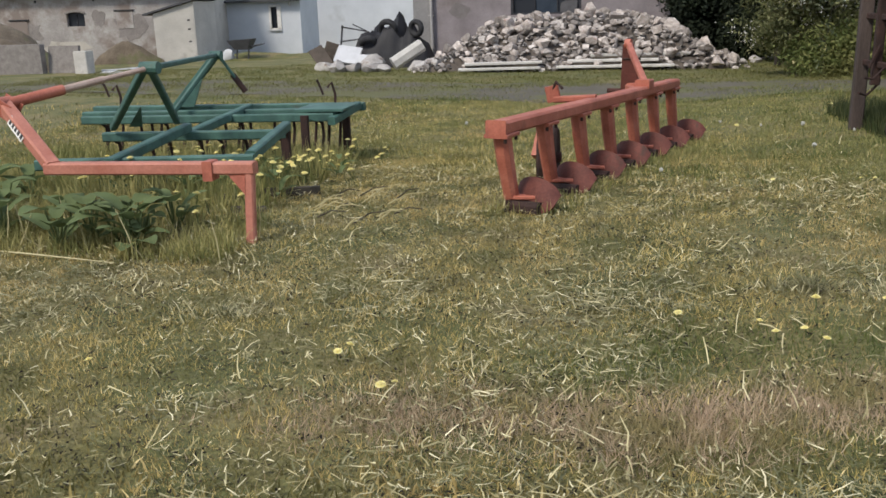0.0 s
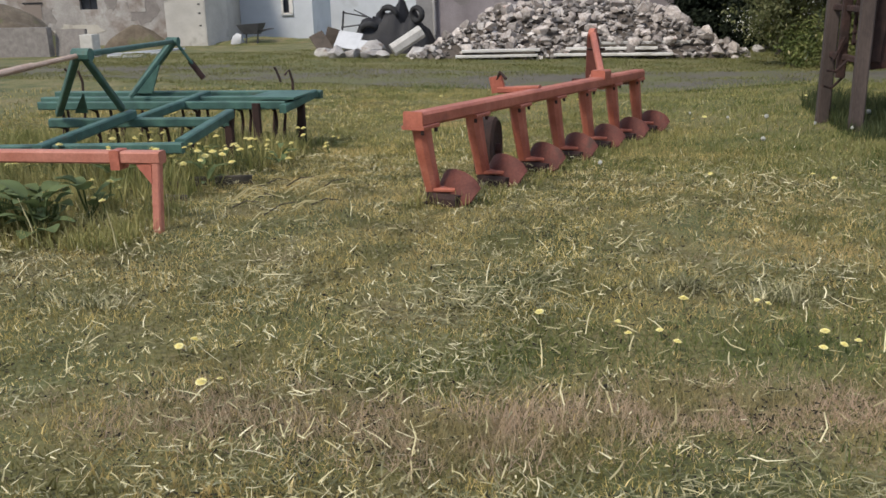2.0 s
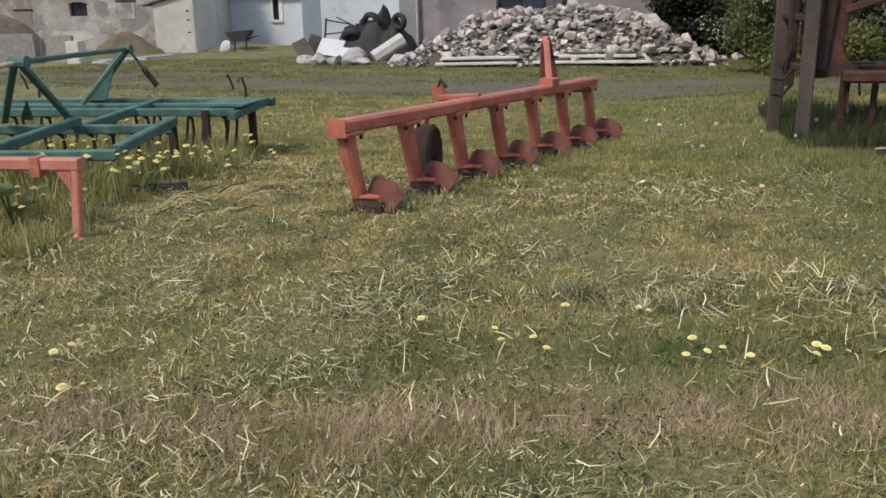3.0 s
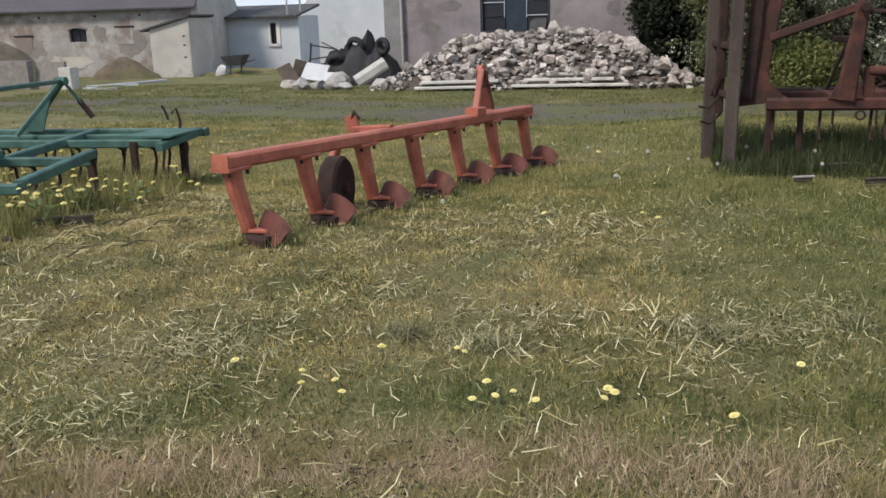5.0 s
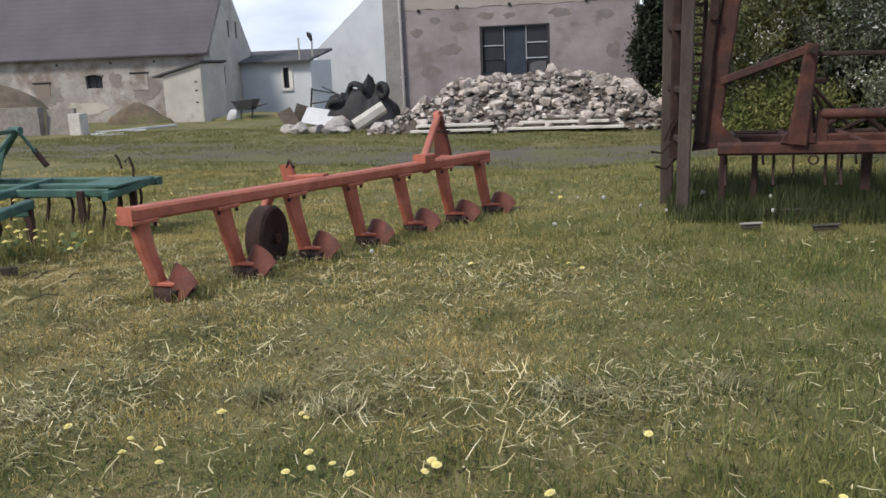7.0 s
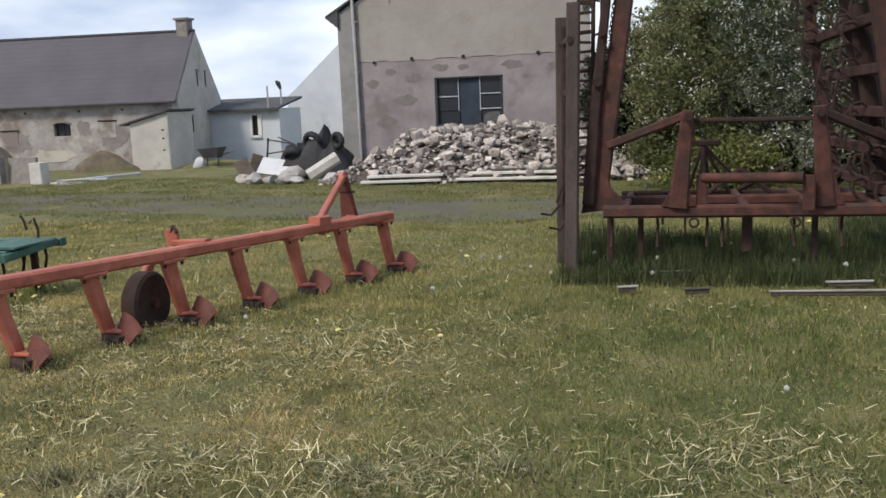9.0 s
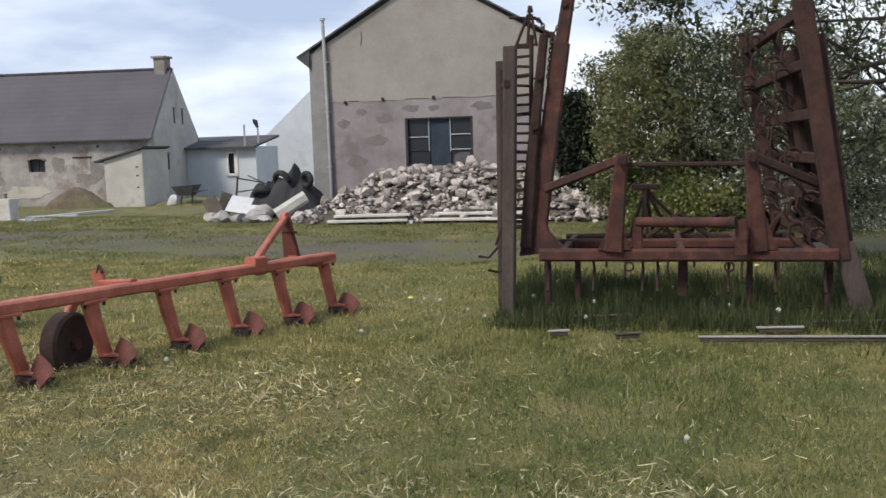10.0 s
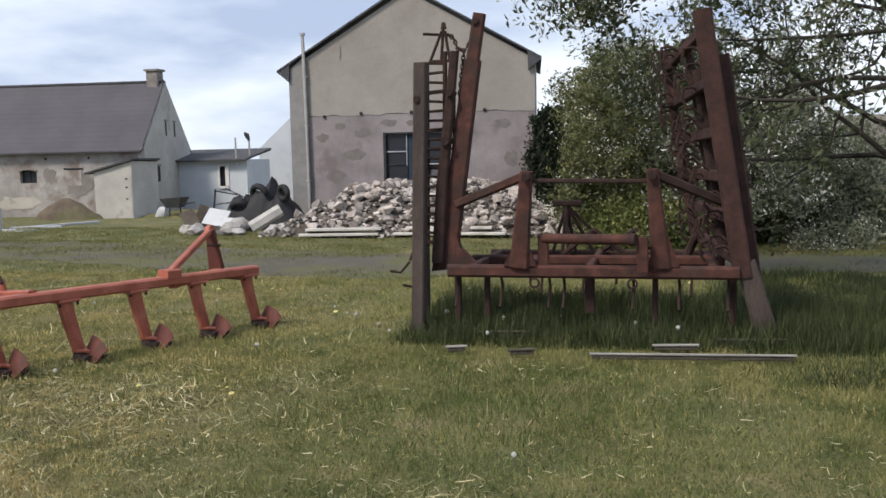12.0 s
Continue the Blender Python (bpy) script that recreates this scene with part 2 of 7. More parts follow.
BLACK_FOIL = surface("black_plastic_sheet", [(0.3, (0.008, 0.008, 0.010)), (0.7, (0.018, 0.018, 0.022))], 3, 30, 0.2, 0.65, 0, 0.5, 6)
RUBBER = surface("old_tyre_rubber", [(0.3, (0.015, 0.015, 0.016)), (0.7, (0.04, 0.04, 0.042))], 6, 60, 0.2, 0.85, 0, 0.3)
WOOD = surface("grey_weathered_board", [(0.3, (0.20, 0.185, 0.165)), (0.7, (0.38, 0.36, 0.33))], 6, 60, 0.3, 0.9, 0, 0.4, stretch=(0.2, 3, 3))
WOOD_DARK = surface("dark_rotten_board", [(0.3, (0.035, 0.03, 0.022)), (0.7, (0.10, 0.085, 0.065))], 6, 60, 0.3, 0.9, 0, 0.4)
WHITE_SHEET = surface("white_painted_panel", [(0.3, (0.423, 0.432, 0.450)), (0.7, (0.540, 0.549, 0.567))], 2, 40, 0.1, 0.5, 0, 0.1, stain=(0.378, 0.369, 0.351), stain_scale=2, stain_at=0.63)
BROWN_SHEET = surface("brown_scrap_board", [(0.3, (0.058, 0.046, 0.036)), (0.7, (0.111, 0.087, 0.069))], 3, 40, 0.25, 0.85, 0, 0.3)
SOIL = surface("heaped_brown_soil", [(0.3, (0.085, 0.066, 0.046)), (0.7, (0.165, 0.132, 0.094))], 2, 25, 0.4, 0.95, 0, 0.8, 8, stain=(0.095, 0.098, 0.042), stain_scale=0.9, stain_at=0.54)
BARK = surface("mossy_bark", [(0.3, (0.022, 0.019, 0.016)), (0.6, (0.048, 0.040, 0.032)), (0.85, (0.075, 0.075, 0.045))], 6, 50, 0.3, 0.95, 0, 0.6, 40)
ASPHALT = surface("worn_farm_track", [(0.3, (0.080, 0.072, 0.056)), (0.7, (0.118, 0.105, 0.080))], 1.4, 60, 0.35, 0.95, 0, 0.5, 50, stain=(0.105, 0.105, 0.045), stain_scale=0.6, stain_at=0.46)

GRASS_A = vegetation("mown_grass", [(0.0, (0.092, 0.086, 0.029)), (0.25, (0.211, 0.187, 0.063)), (0.6, (0.508, 0.399, 0.133)), (0.88, (0.734, 0.567, 0.230)), (1.0, (0.929, 0.766, 0.398))],
                     (0.550, 0.405, 0.180), 0.55, tuft=(0.088, 0.094, 0.028))
GRASS_B = vegetation("fresh_grass", [(0.0, (0.046, 0.060, 0.018)), (0.3, (0.108, 0.140, 0.040)), (0.7, (0.206, 0.232, 0.074)), (0.95, (0.298, 0.300, 0.112)), (1.0, (0.48, 0.41, 0.22))],
                     (0.285, 0.258, 0.104), 0.45, tuft=(0.084, 0.112, 0.030), tuft_scale=1.9)
GRASS_MID = vegetation("yellowish_turf", [(0.0, (0.085, 0.095, 0.030)), (0.3, (0.190, 0.200, 0.064)), (0.7, (0.330, 0.318, 0.118)), (1.0, (0.520, 0.450, 0.200))],
                       (0.420, 0.365, 0.150), 0.45, tuft=(0.165, 0.178, 0.056), tuft_scale=1.7)
GRASS_DRY = vegetation("dry_uncut_grass", [(0.0, (0.190, 0.146, 0.080)), (0.5, (0.430, 0.330, 0.210)), (1.0, (0.640, 0.515, 0.355))], (0.500, 0.362, 0.258), 1.3, tuft=(0.270, 0.232, 0.100), tuft_scale=3.5)
HAY_GREEN = vegetation("wilted_cut_grass", [(0.0, (0.092, 0.098, 0.046)), (0.4, (0.245, 0.240, 0.122)), (0.75, (0.440, 0.408, 0.235)), (1.0, (0.76, 0.69, 0.46))], (0.325, 0.290, 0.155), 2.0, 0.6, 0.15, tuft=(0.135, 0.138, 0.066), tuft_scale=6.0)
# Near-black ribbon colour for the shade in gaps between stems.
GAP_SHADE = vegetation("stem_gap_shade", [(0.0, (0.012, 0.010, 0.006)), (0.6, (0.028, 0.023, 0.013)), (1.0, (0.055, 0.043, 0.024))], (0.020, 0.018, 0.010), 3.0, 0.9, 0.05)
GRASS_FAR = vegetation("olive_far_grass", [(0.0, (0.121, 0.136, 0.041)), (0.6, (0.172, 0.175, 0.060)), (1.0, (0.218, 0.205, 0.083))], (0.178, 0.167, 0.067), 0.4)
# Tall grass; its dark colour holds the shade of machine and tree.
GRASS_SHADED = vegetation("shaded_tall_grass", [(0.0, (0.022, 0.034, 0.011)), (0.6, (0.058, 0.078, 0.026)), (1.0, (0.125, 0.135, 0.060))], (0.055, 0.067, 0.028), 1.2)
STRAW = vegetation("dry_straw", [(0.0, (0.20, 0.18, 0.08)), (0.35, (0.40, 0.345, 0.17)), (0.7, (0.62, 0.55, 0.31)), (1.0, (0.82, 0.76, 0.52))], (0.54, 0.48, 0.28), 0.8, 0.6, 0.1)
LEAF_WEED = vegetation("broad_weed_leaf", [(0.0, (0.065, 0.097, 0.034)), (0.6, (0.132, 0.173, 0.072)), (1.0, (0.205, 0.243, 0.113))], (0.105, 0.135, 0.054), 3.0, 0.85)
LEAF_SHRUB = vegetation("shrub_leaf", [(0.0, (0.043, 0.058, 0.024)), (0.5, (0.090, 0.110, 0.050)), (1.0, (0.180, 0.198, 0.108))], (0.036, 0.044, 0.023), 1.1, 0.65, 0.4)
LEAF_GREY = vegetation("grey_green_leaf", [(0.0, (0.120, 0.136, 0.084)), (0.6, (0.215, 0.232, 0.158)), (1.0, (0.370, 0.385, 0.290))], (0.159, 0.177, 0.115), 0.9, 0.65, 0.4)
LEAF_PLUM = vegetation("plum_leaf", [(0.0, (0.078, 0.088, 0.031)), (0.5, (0.153, 0.164, 0.065)), (1.0, (0.299, 0.293, 0.150))], (0.068, 0.078, 0.031), 1.4, 0.6, 0.4)
LEAF_DARK = vegetation("conifer_needle", [(0.0, (0.010, 0.016, 0.009)), (1.0, (0.030, 0.042, 0.022))], (0.016, 0.022, 0.012), 1.5, 0.7, 0.1)
BLOSSOM = vegetation("white_blossom", [(0.0, (0.62, 0.60, 0.55)), (1.0, (0.82, 0.80, 0.76))], (0.7, 0.68, 0.62), 2.0, 0.7, 0.3)
PETAL = vegetation("dandelion_petal", [(0.0, (0.82, 0.70, 0.20)), (1.0, (0.90, 0.86, 0.50))], (0.88, 0.80, 0.40), 30.0, 0.6, 0.2)
SEED = vegetation("dandelion_seed_head", [(0.0, (0.42, 0.42, 0.38)), (1.0, (0.58, 0.57, 0.53))], (0.5, 0.5, 0.46), 30.0, 0.9, 0.3)
STEM = vegetation("flower_stem", [(0.0, (0.07, 0.10, 0.035)), (1.0, (0.12, 0.15, 0.06))], (0.09, 0.12, 0.045), 5.0)

GLASS = bpy.data.materials.new("dirty_window_glass")
GLASS.use_nodes = True
GLASS.node_tree.nodes["Principled BSDF"].inputs["Base Color"].default_value = (0.028, 0.031, 0.038, 1)
GLASS.node_tree.nodes["Principled BSDF"].inputs["Roughness"].default_value = 0.18
GLASS.node_tree.nodes["Principled BSDF"].inputs["Specular IOR Level"].default_value = 0.2


# ---------------------------------------------------------------- geometry tools
class Geo:
    """Collects vertices and faces of one mesh."""

    def __init__(self):
        self.v, self.f = [], []

    def add(self, verts, faces):
        o = len(self.v)
        self.v += [tuple(p) for p in verts]
        self.f += [tuple(i + o for i in f) for f in faces]
        return self

    def ring_solid(self, rings, closed=True):
        k, o = len(rings[0]), len(self.v)
        for r in rings:
            self.v += [tuple(p) for p in r]
        for a in range(len(rings) - 1):
            for i in range(k):
                j = (i + 1) % k
                self.f.append((o + a * k + i, o + a * k + j, o + (a + 1) * k + j, o + (a + 1) * k + i))
        if closed:
            self.f.append(tuple(o + i for i in reversed(range(k))))
            self.f.append(tuple(o + (len(rings) - 1) * k + i for i in range(k)))
        return self

    def beam(self, p, q, w, h, c=0.012, up=(0, 0, 1), w2=None, h2=None):
        """A bar with chamfered edges from p to q; w across, h along up."""
        p, q, up = Vector(p), Vector(q), Vector(up)
        d = (q - p).normalized()
        if abs(d.dot(up.normalized())) > 0.98:
            up = Vector((0, 1, 0))
        side = d.cross(up).normalized()
        above = side.cross(d).normalized()
        rings = []
        for at, ww, hh in ((p, w, h), (q, w2 or w, h2 or h)):
            a, b = ww / 2, hh / 2
            cc = min(c, a * 0.5, b * 0.5)
            prof = [(-a + cc, -b), (a - cc, -b), (a, -b + cc), (a, b - cc), (a - cc, b), (-a + cc, b), (-a, b - cc), (-a, -b + cc)]
            rings.append([at + side * x + above * z for x, z in prof])
        return self.ring_solid(rings)

    def tube(self, pts, radii, n=10, closed=True):
        pts = [Vector(p) for p in pts]
        if not isinstance(radii, (list, tuple)):
            radii = [radii] * len(pts)
        rings, ref = [], None
        for i, p in enumerate(pts):
            d = (pts[min(i + 1, len(pts) - 1)] - pts[max(i - 1, 0)]).normalized()
            if ref is None:
                ref = Vector((0, 0, 1)) if abs(d.z) < 0.9 else Vector((1, 0, 0))
            side = d.cross(ref).normalized()
            above = side.cross(d).normalized()
            ref = above
            rings.append([p + (side * math.cos(2 * math.pi * k / n) + above * math.sin(2 * math.pi * k / n)) * radii[i] for k in range(n)])
        return self.ring_solid(rings, closed)

    def box(self, x0, x1, y0, y1, z0, z1, c=0.01):
        return self.beam(((x0 + x1) / 2, y0, (z0 + z1) / 2), ((x0 + x1) / 2, y1, (z0 + z1) / 2), x1 - x0, z1 - z0, c)

    def prism(self, outline, y0, y1):
        """An outline in x and z, pushed from y0 to y1."""
        return self.ring_solid([[(x, y0, z) for x, z in outline], [(x, y1, z) for x, z in outline]])

    def plate(self, grid, thick):
        """A curved plate of a given thickness from rows of points."""
        rows, cols = len(grid), len(grid[0])
        front = [[Vector(p) for p in row] for row in grid]
        back = []
        for i in range(rows):
            line = []
            for j in range(cols):
                du = front[min(i + 1, rows - 1)][j] - front[max(i - 1, 0)][j]
                dv = front[i][min(j + 1, cols - 1)] - front[i][max(j - 1, 0)]
                line.append(front[i][j] + du.cross(dv).normalized() * thick)
            back.append(line)
        o, size = len(self.v), rows * cols
        for sheet in (front, back):
            for row in sheet:
                self.v += [tuple(p) for p in row]
        at = lambda s, i, j: o + s * size + i * cols + j
        for i in range(rows - 1):
            for j in range(cols - 1):
                self.f.append((at(0, i, j), at(0, i, j + 1), at(0, i + 1, j + 1), at(0, i + 1, j)))
                self.f.append((at(1, i, j), at(1, i + 1, j), at(1, i + 1, j + 1), at(1, i, j + 1)))
        for i in range(rows - 1):
            for j in (0, cols - 1):
                self.f.append((at(0, i, j), at(0, i + 1, j), at(1, i + 1, j), at(1, i, j)))
        for j in range(cols - 1):
            for i in (0, rows - 1):
                self.f.append((at(0, i, j), at(1, i, j), at(1, i, j + 1), at(0, i, j + 1)))
        return self

    def stone(self, centre, size, rng, points=15):
        """An angular stone: the hull of points scattered on a squashed ball."""
        bm = bmesh.new()
        for _ in range(points):
            d = Vector((rng.gauss(0, 1), rng.gauss(0, 1), rng.gauss(0, 1))).normalized()
            bm.verts.new([centre[k] + d[k] * size[k] * rng.uniform(0.86, 1.05) for k in range(3)])
        bmesh.ops.convex_hull(bm, input=bm.verts)
        loose = [v for v in bm.verts if not v.link_faces]
        bmesh.ops.delete(bm, geom=loose, context="VERTS")
        bm.verts.index_update()
        self.add([v.co for v in bm.verts], [[v.index for v in f.verts] for f in bm.faces])
        bm.free()
        return self

    def mesh(self, name, material, origin=(0, 0, 0), smooth=35):
        me = bpy.data.meshes.new(name)
        o = Vector(origin)
        me.from_pydata([Vector(p) - o for p in self.v], [], self.f)
        me.update()
        bm = bmesh.new()
        bm.from_mesh(me)
        bmesh.ops.recalc_face_normals(bm, faces=bm.faces)
        bm.to_mesh(me)
        bm.free()
        if smooth:
            me.shade_smooth()
            me.set_sharp_from_angle(angle=radians(smooth))
        me.materials.append(material)
        return me


def thing(name, origin, label, category, group="", kind=""):
    ob = new(name)
    ob.empty_display_size = 0.2
    ob.location = origin
    return tagged(ob, label, category, group, kind)


def place_of(ob):
    at = Vector(ob.location)
    while ob.parent:
        ob = ob.parent
        at = at + Vector(ob.location)
    return at


def part(name, geo, material, parent, label="", smooth=35):
    """One mesh object under a thing or a part; the points of geo are given in the world."""
    ob = new(name, geo.mesh(name, material, place_of(parent), smooth))
    ob.parent = parent
    return tagged(ob, label)


def solo(name, geo, material, label, category, group="", kind="", origin=(0, 0, 0), smooth=35):
    """A thing or a piece of the setting that is one mesh."""
    ob = new(name, geo.mesh(name, material, origin, smooth))
    ob.location = origin
    return tagged(ob, label, category, group, kind)


def smoothstep(a, b, x):
    t = min(1.0, max(0.0, (x - a) / (b - a)))
    return t * t * (3 - 2 * t)


def ground_z(x, y):
    dip = 0.20 - 0.15 * smoothstep(2.2, 4.2, x)
    z = -dip * smoothstep(5.8, 12.5, y) - (0.30 - dip) * smoothstep(10.5, 26, y) - 0.25 * smoothstep(26, 44, y)
    z -= 0.16 * smoothstep(23, 30, y) * smoothstep(9, 16, -x)
    z += 0.03 * math.exp(-((x + 2.4) ** 2) / 2.2 - ((y - 6.3) ** 2) / 0.6)
    if y < 40:
        z += 0.035 * (noise.noise((x * 0.5, y * 0.5, 0.0))) + 0.015 * noise.noise((x * 1.7, y * 1.7, 4.0))
    return z


# ---------------------------------------------------------------- ground
def build_ground():
    xs = [-900, -400, -200, -120, -80] + list(np.arange(-60, -8, 1.5)) + list(np.arange(-8, 14, 0.22)) + list(np.arange(14, 60, 1.5)) + [80, 120, 200, 400, 900]
    ys = [-300, -100, -40, -15, -6] + list(np.arange(-3, 16, 0.22)) + list(np.arange(16, 60, 1.2)) + [80, 120, 200, 400, 1200]
    nx = len(xs)
    verts = [(x, y, ground_z(x, y)) for y in ys for x in xs]
    faces = [(j * nx + i, j * nx + i + 1, (j + 1) * nx + i + 1, (j + 1) * nx + i) for j in range(len(ys) - 1) for i in range(nx - 1)]
    me = bpy.data.meshes.new("ground")
    me.from_pydata(verts, [], faces)
    me.shade_smooth()
    me.materials.append(GROUND)
    return tagged(new("ground", me), "mown meadow turf with tan dry patches", "ground", kind="structure")


GROUND = surface("meadow_turf", [(0.28, (0.062, 0.074, 0.025)), (0.44, (0.104, 0.108, 0.037)), (0.56, (0.158, 0.142, 0.056)), (0.70, (0.210, 0.167, 0.086)), (0.8, (0.238, 0.190, 0.105))], 1.3, 38, 0.6, 0.95, 0, 1.0, 35,
                 stain=(0.036, 0.034, 0.016), stain_scale=42, stain_at=0.57)
build_ground()

track = Geo()
edge = [(-60, 24.0, 27.5), (-14, 20.5, 25.0), (-6.5, 18.9, 22.8), (-3, 17.6, 21.6), (0, 16.6, 20.9), (4, 16.6, 20.4), (9, 17.2, 20.5), (20, 17.8, 21.5), (60, 19, 23)]
fine_edge = []
for (xa, na, fa), (xb, nb, fb) in zip(edge, edge[1:]):
    for k in range(16):
        s = k / 16
        x = xa + (xb - xa) * s
        w = 0.25 * noise.noise((x * 0.8, 3.0, 0))
        fine_edge.append((x, na + (nb - na) * s + w, fa + (fb - fa) * s - w))
cols = 6
for x, a, b in fine_edge:
    for k in range(cols):
        y = a + (b - a) * k / (cols - 1)
        track.v.append((x, y, ground_z(x, y) + 0.012))
for i in range(len(fine_edge) - 1):
    for k in range(cols - 1):
        o = i * cols + k
        track.f.append((o, o + cols, o + cols + 1, o + 1))
solo("road", track, ASPHALT, "worn grey farm track with grassy edges", "road", kind="structure")


# ---------------------------------------------------------------- grey gabled building
def gable_house():
    yf, yb, base = 30.0, 35.2, -0.6
    xl, xr, eave, xm, top = -5.42, 2.74, 4.86, -1.34, 7.17
    mid = 3.30
    wx0, wx1, wz0, wz1 = -2.24, 0.0, 1.15, 2.70
    house = thing("gabled_barn", (xm, 35, base), "grey plastered gabled barn with dark sheet roof edge", "building")
    for x0, x1, z0, z1 in ((xl, wx0, base, mid), (wx1, xr, base, mid), (wx0, wx1, base, wz0), (wx0, wx1, wz1, mid)):
        part("lower_wall", Geo().prism([(x0, z0), (x1, z0), (x1, z1), (x0, z1)], yf, yf + 0.35), PLASTER_LOW, house, "patchy dark grey cement plaster", smooth=0)
    g = Geo()
    slope = (top - eave) / (xm - xl)
    ragged = []
    rng = random.Random(4)
    for k in range(41):
        x = xr + 0.008 - (xr - xl + 0.016) * k / 40
        ragged.append((x, mid + rng.uniform(-0.03, 0.03) - 0.05 * noise.noise((x, 0, 7))))
    g.prism([(xl - 0.008, eave), (xm, top), (xr + 0.008, eave)] + ragged, yf - 0.014, yf + 0.34)
    part("upper_wall", g, PLASTER, house, "smooth beige-grey plaster", smooth=0)
    for x0, x1, y0, y1 in ((xl, xl + 0.3, yf + 0.35, yb), (xr - 0.3, xr, yf + 0.35, yb), (xl + 0.3, xr - 0.3, yb - 0.3, yb)):
        part("side_wall", Geo().box(x0, x1, y0, y1, base, eave, 0.005), PLASTER_LOW, house, smooth=0)
    g = Geo().prism([(xl - 0.004, base), (xl + 0.62, base), (xl + 0.60, eave + 0.2), (xl + 0.5, eave + 0.35), (xl - 0.004, eave - 0.05)], yf - 0.055, yf - 0.032)
    part("corner_strip", g, PLASTER_DARK, house, "plain grey corner strip", smooth=0)
    for side in (-1, 1):
        g = Geo()
        out = 0.38 if side < 0 else 0.24
        xe = xl - out if side < 0 else xr + out
        ze = eave - slope * out + 0.12
        g.prism([(xe, ze), (xm, top + 0.12), (xm, top + 0.18), (xe, ze + 0.06)], yf - 0.17, yb + 0.3)
        roof = part("roof_slope", g, ROOF_EDGE, house, "dark sheet roof", smooth=0)
        g = Geo().prism([(xe, ze + 0.005), (xe + side * 0.0 - side * 0.42, ze - 0.34), (xe - side * 0.44, ze + 0.30)], yf - 0.15, yf - 0.034)
        part("eave_box", g, ROOF_EDGE, roof, "dark boxed eave", smooth=0)
    # window with a closed panel between two glazed wings
    win = new("window")
    tagged(win, "wide dark iron window with small panes")
    win.parent = house
    win.matrix_parent_inverse = Matrix.Translation(-Vector(house.location))
    win.location = (xm, yf, wz0)
    fr = Geo()
    for a, b in (((wx0, wz0), (wx1, wz0)), ((wx0, wz1), (wx1, wz1)), ((wx0 + 0.035, wz0), (wx0 + 0.035, wz1)), ((wx1 - 0.035, wz0), (wx1 - 0.035, wz1))):
        fr.beam((a[0], yf + 0.06, a[1]), (b[0], yf + 0.06, b[1]), 0.10, 0.10, 0.006)
    return house, (wx0, wx1, wz0, wz1, yf), fr, win


house, (wx0, wx1, wz0, wz1, wyf), win_frame, window_1 = gable_house()
# the side walls and the roof run back a little askew to the gable
for ob in house.children:
    if ob.type == "MESH":
        for v in ob.data.vertices:
            v.co.x -= 0.15 * max(0.0, v.co.y + house.location.y - 30.36)
bpy.context.view_layer.update()


def window_part(name, geo, material, label=""):
    ob = new(name, geo.mesh(name, material, window_1.matrix_world.translation, 0))
    ob.parent = window_1
    return tagged(ob, label)


window_part("window_frame", win_frame, FRAME_DARK)
w0, w1 = wx0 + 0.07, wx1 - 0.07
m1, m2 = -1.47, -0.76
for a, b in ((w0, m1), (m1, m2), (m2, w1)):
    glass = Geo().box(a + 0.01, b - 0.01, wyf + 0.13, wyf + 0.142, wz0 + 0.04, wz1 - 0.04, 0.001)
    window_part("pane", glass, DOOR_BLUE if a == m1 else GLASS, "dusty blue panel" if a == m1 else "dark dirty glass")
for x, z in ((m1, 1.62), (m2, 1.60)):
    window_part("mullion", Geo().beam((x, wyf + 0.10, z), (x, wyf + 0.10, wz1), 0.022, 0.04, 0.003), FRAME_PALE)
    window_part("lower_mullion", Geo().beam((x, wyf + 0.10, wz0), (x, wyf + 0.10, z), 0.03, 0.04, 0.003), FRAME_DARK)
for a, b, z in ((w0, m1, 2.08), (m2, w1, 2.14), (m2, w1, 1.66)):
    window_part("glazing_bar", Geo().beam((a, wyf + 0.10, z), (b, wyf + 0.10, z), 0.024, 0.03, 0.003), FRAME_PALE)
window_part("glazing_bar", Geo().beam((w0, wyf + 0.10, 1.66), (m1, wyf + 0.10, 1.66), 0.022, 0.03, 0.003), FRAME_DARK)
window_part("vent_flap", Geo().beam((m2 + 0.1, wyf + 0.11, 1.36), (w1 - 0.06, wyf + 0.02, 1.36), 0.4, 0.02, 0.003, up=(0, -1, 0.3)), FRAME_DARK)
window_part("dark_room", Geo().box(wx0 - 0.2, wx1 + 0.2, wyf + 0.6, wyf + 0.65, wz0 - 0.3, wz1 + 0.3), ROOM_DARK)

g = Geo().tube([(-4.80, 29.86, 0.15), (-4.82, 29.86, 3.2)], 0.05).tube([(-4.82, 29.86, 3.2), (-4.86, 29.86, 5.95)], 0.055)
pipe = thing("flue_pipe", (-4.8, 29.86, -0.5), "dull zinc flue pipe on the gable wall", "pipe")
part("pipe_shaft", g, ZINC, pipe)
part("pipe_cap", Geo().tube([(-4.86, 29.86, 5.93), (-4.86, 29.86, 6.0)], 0.085), ZINC, pipe)
for z in (1.2, 3.0, 4.6):
    part("pipe_bracket", Geo().beam((-4.82, 29.84, z), (-4.82, 29.98, z), 0.16, 0.04), ZINC, pipe)
for x, z in ((-2.95, 3.34), (-1.25, 3.33), (-4.22, 3.27), (1.15, 3.33)):
    solo("vent_hole", Geo().tube([(x, 29.955, z), (x, 29.972, z)], 0.06, 8), ROOM_DARK, "small dark vent hole in the plaster", "vent", "vent holes in the gable")
rng = random.Random(8)
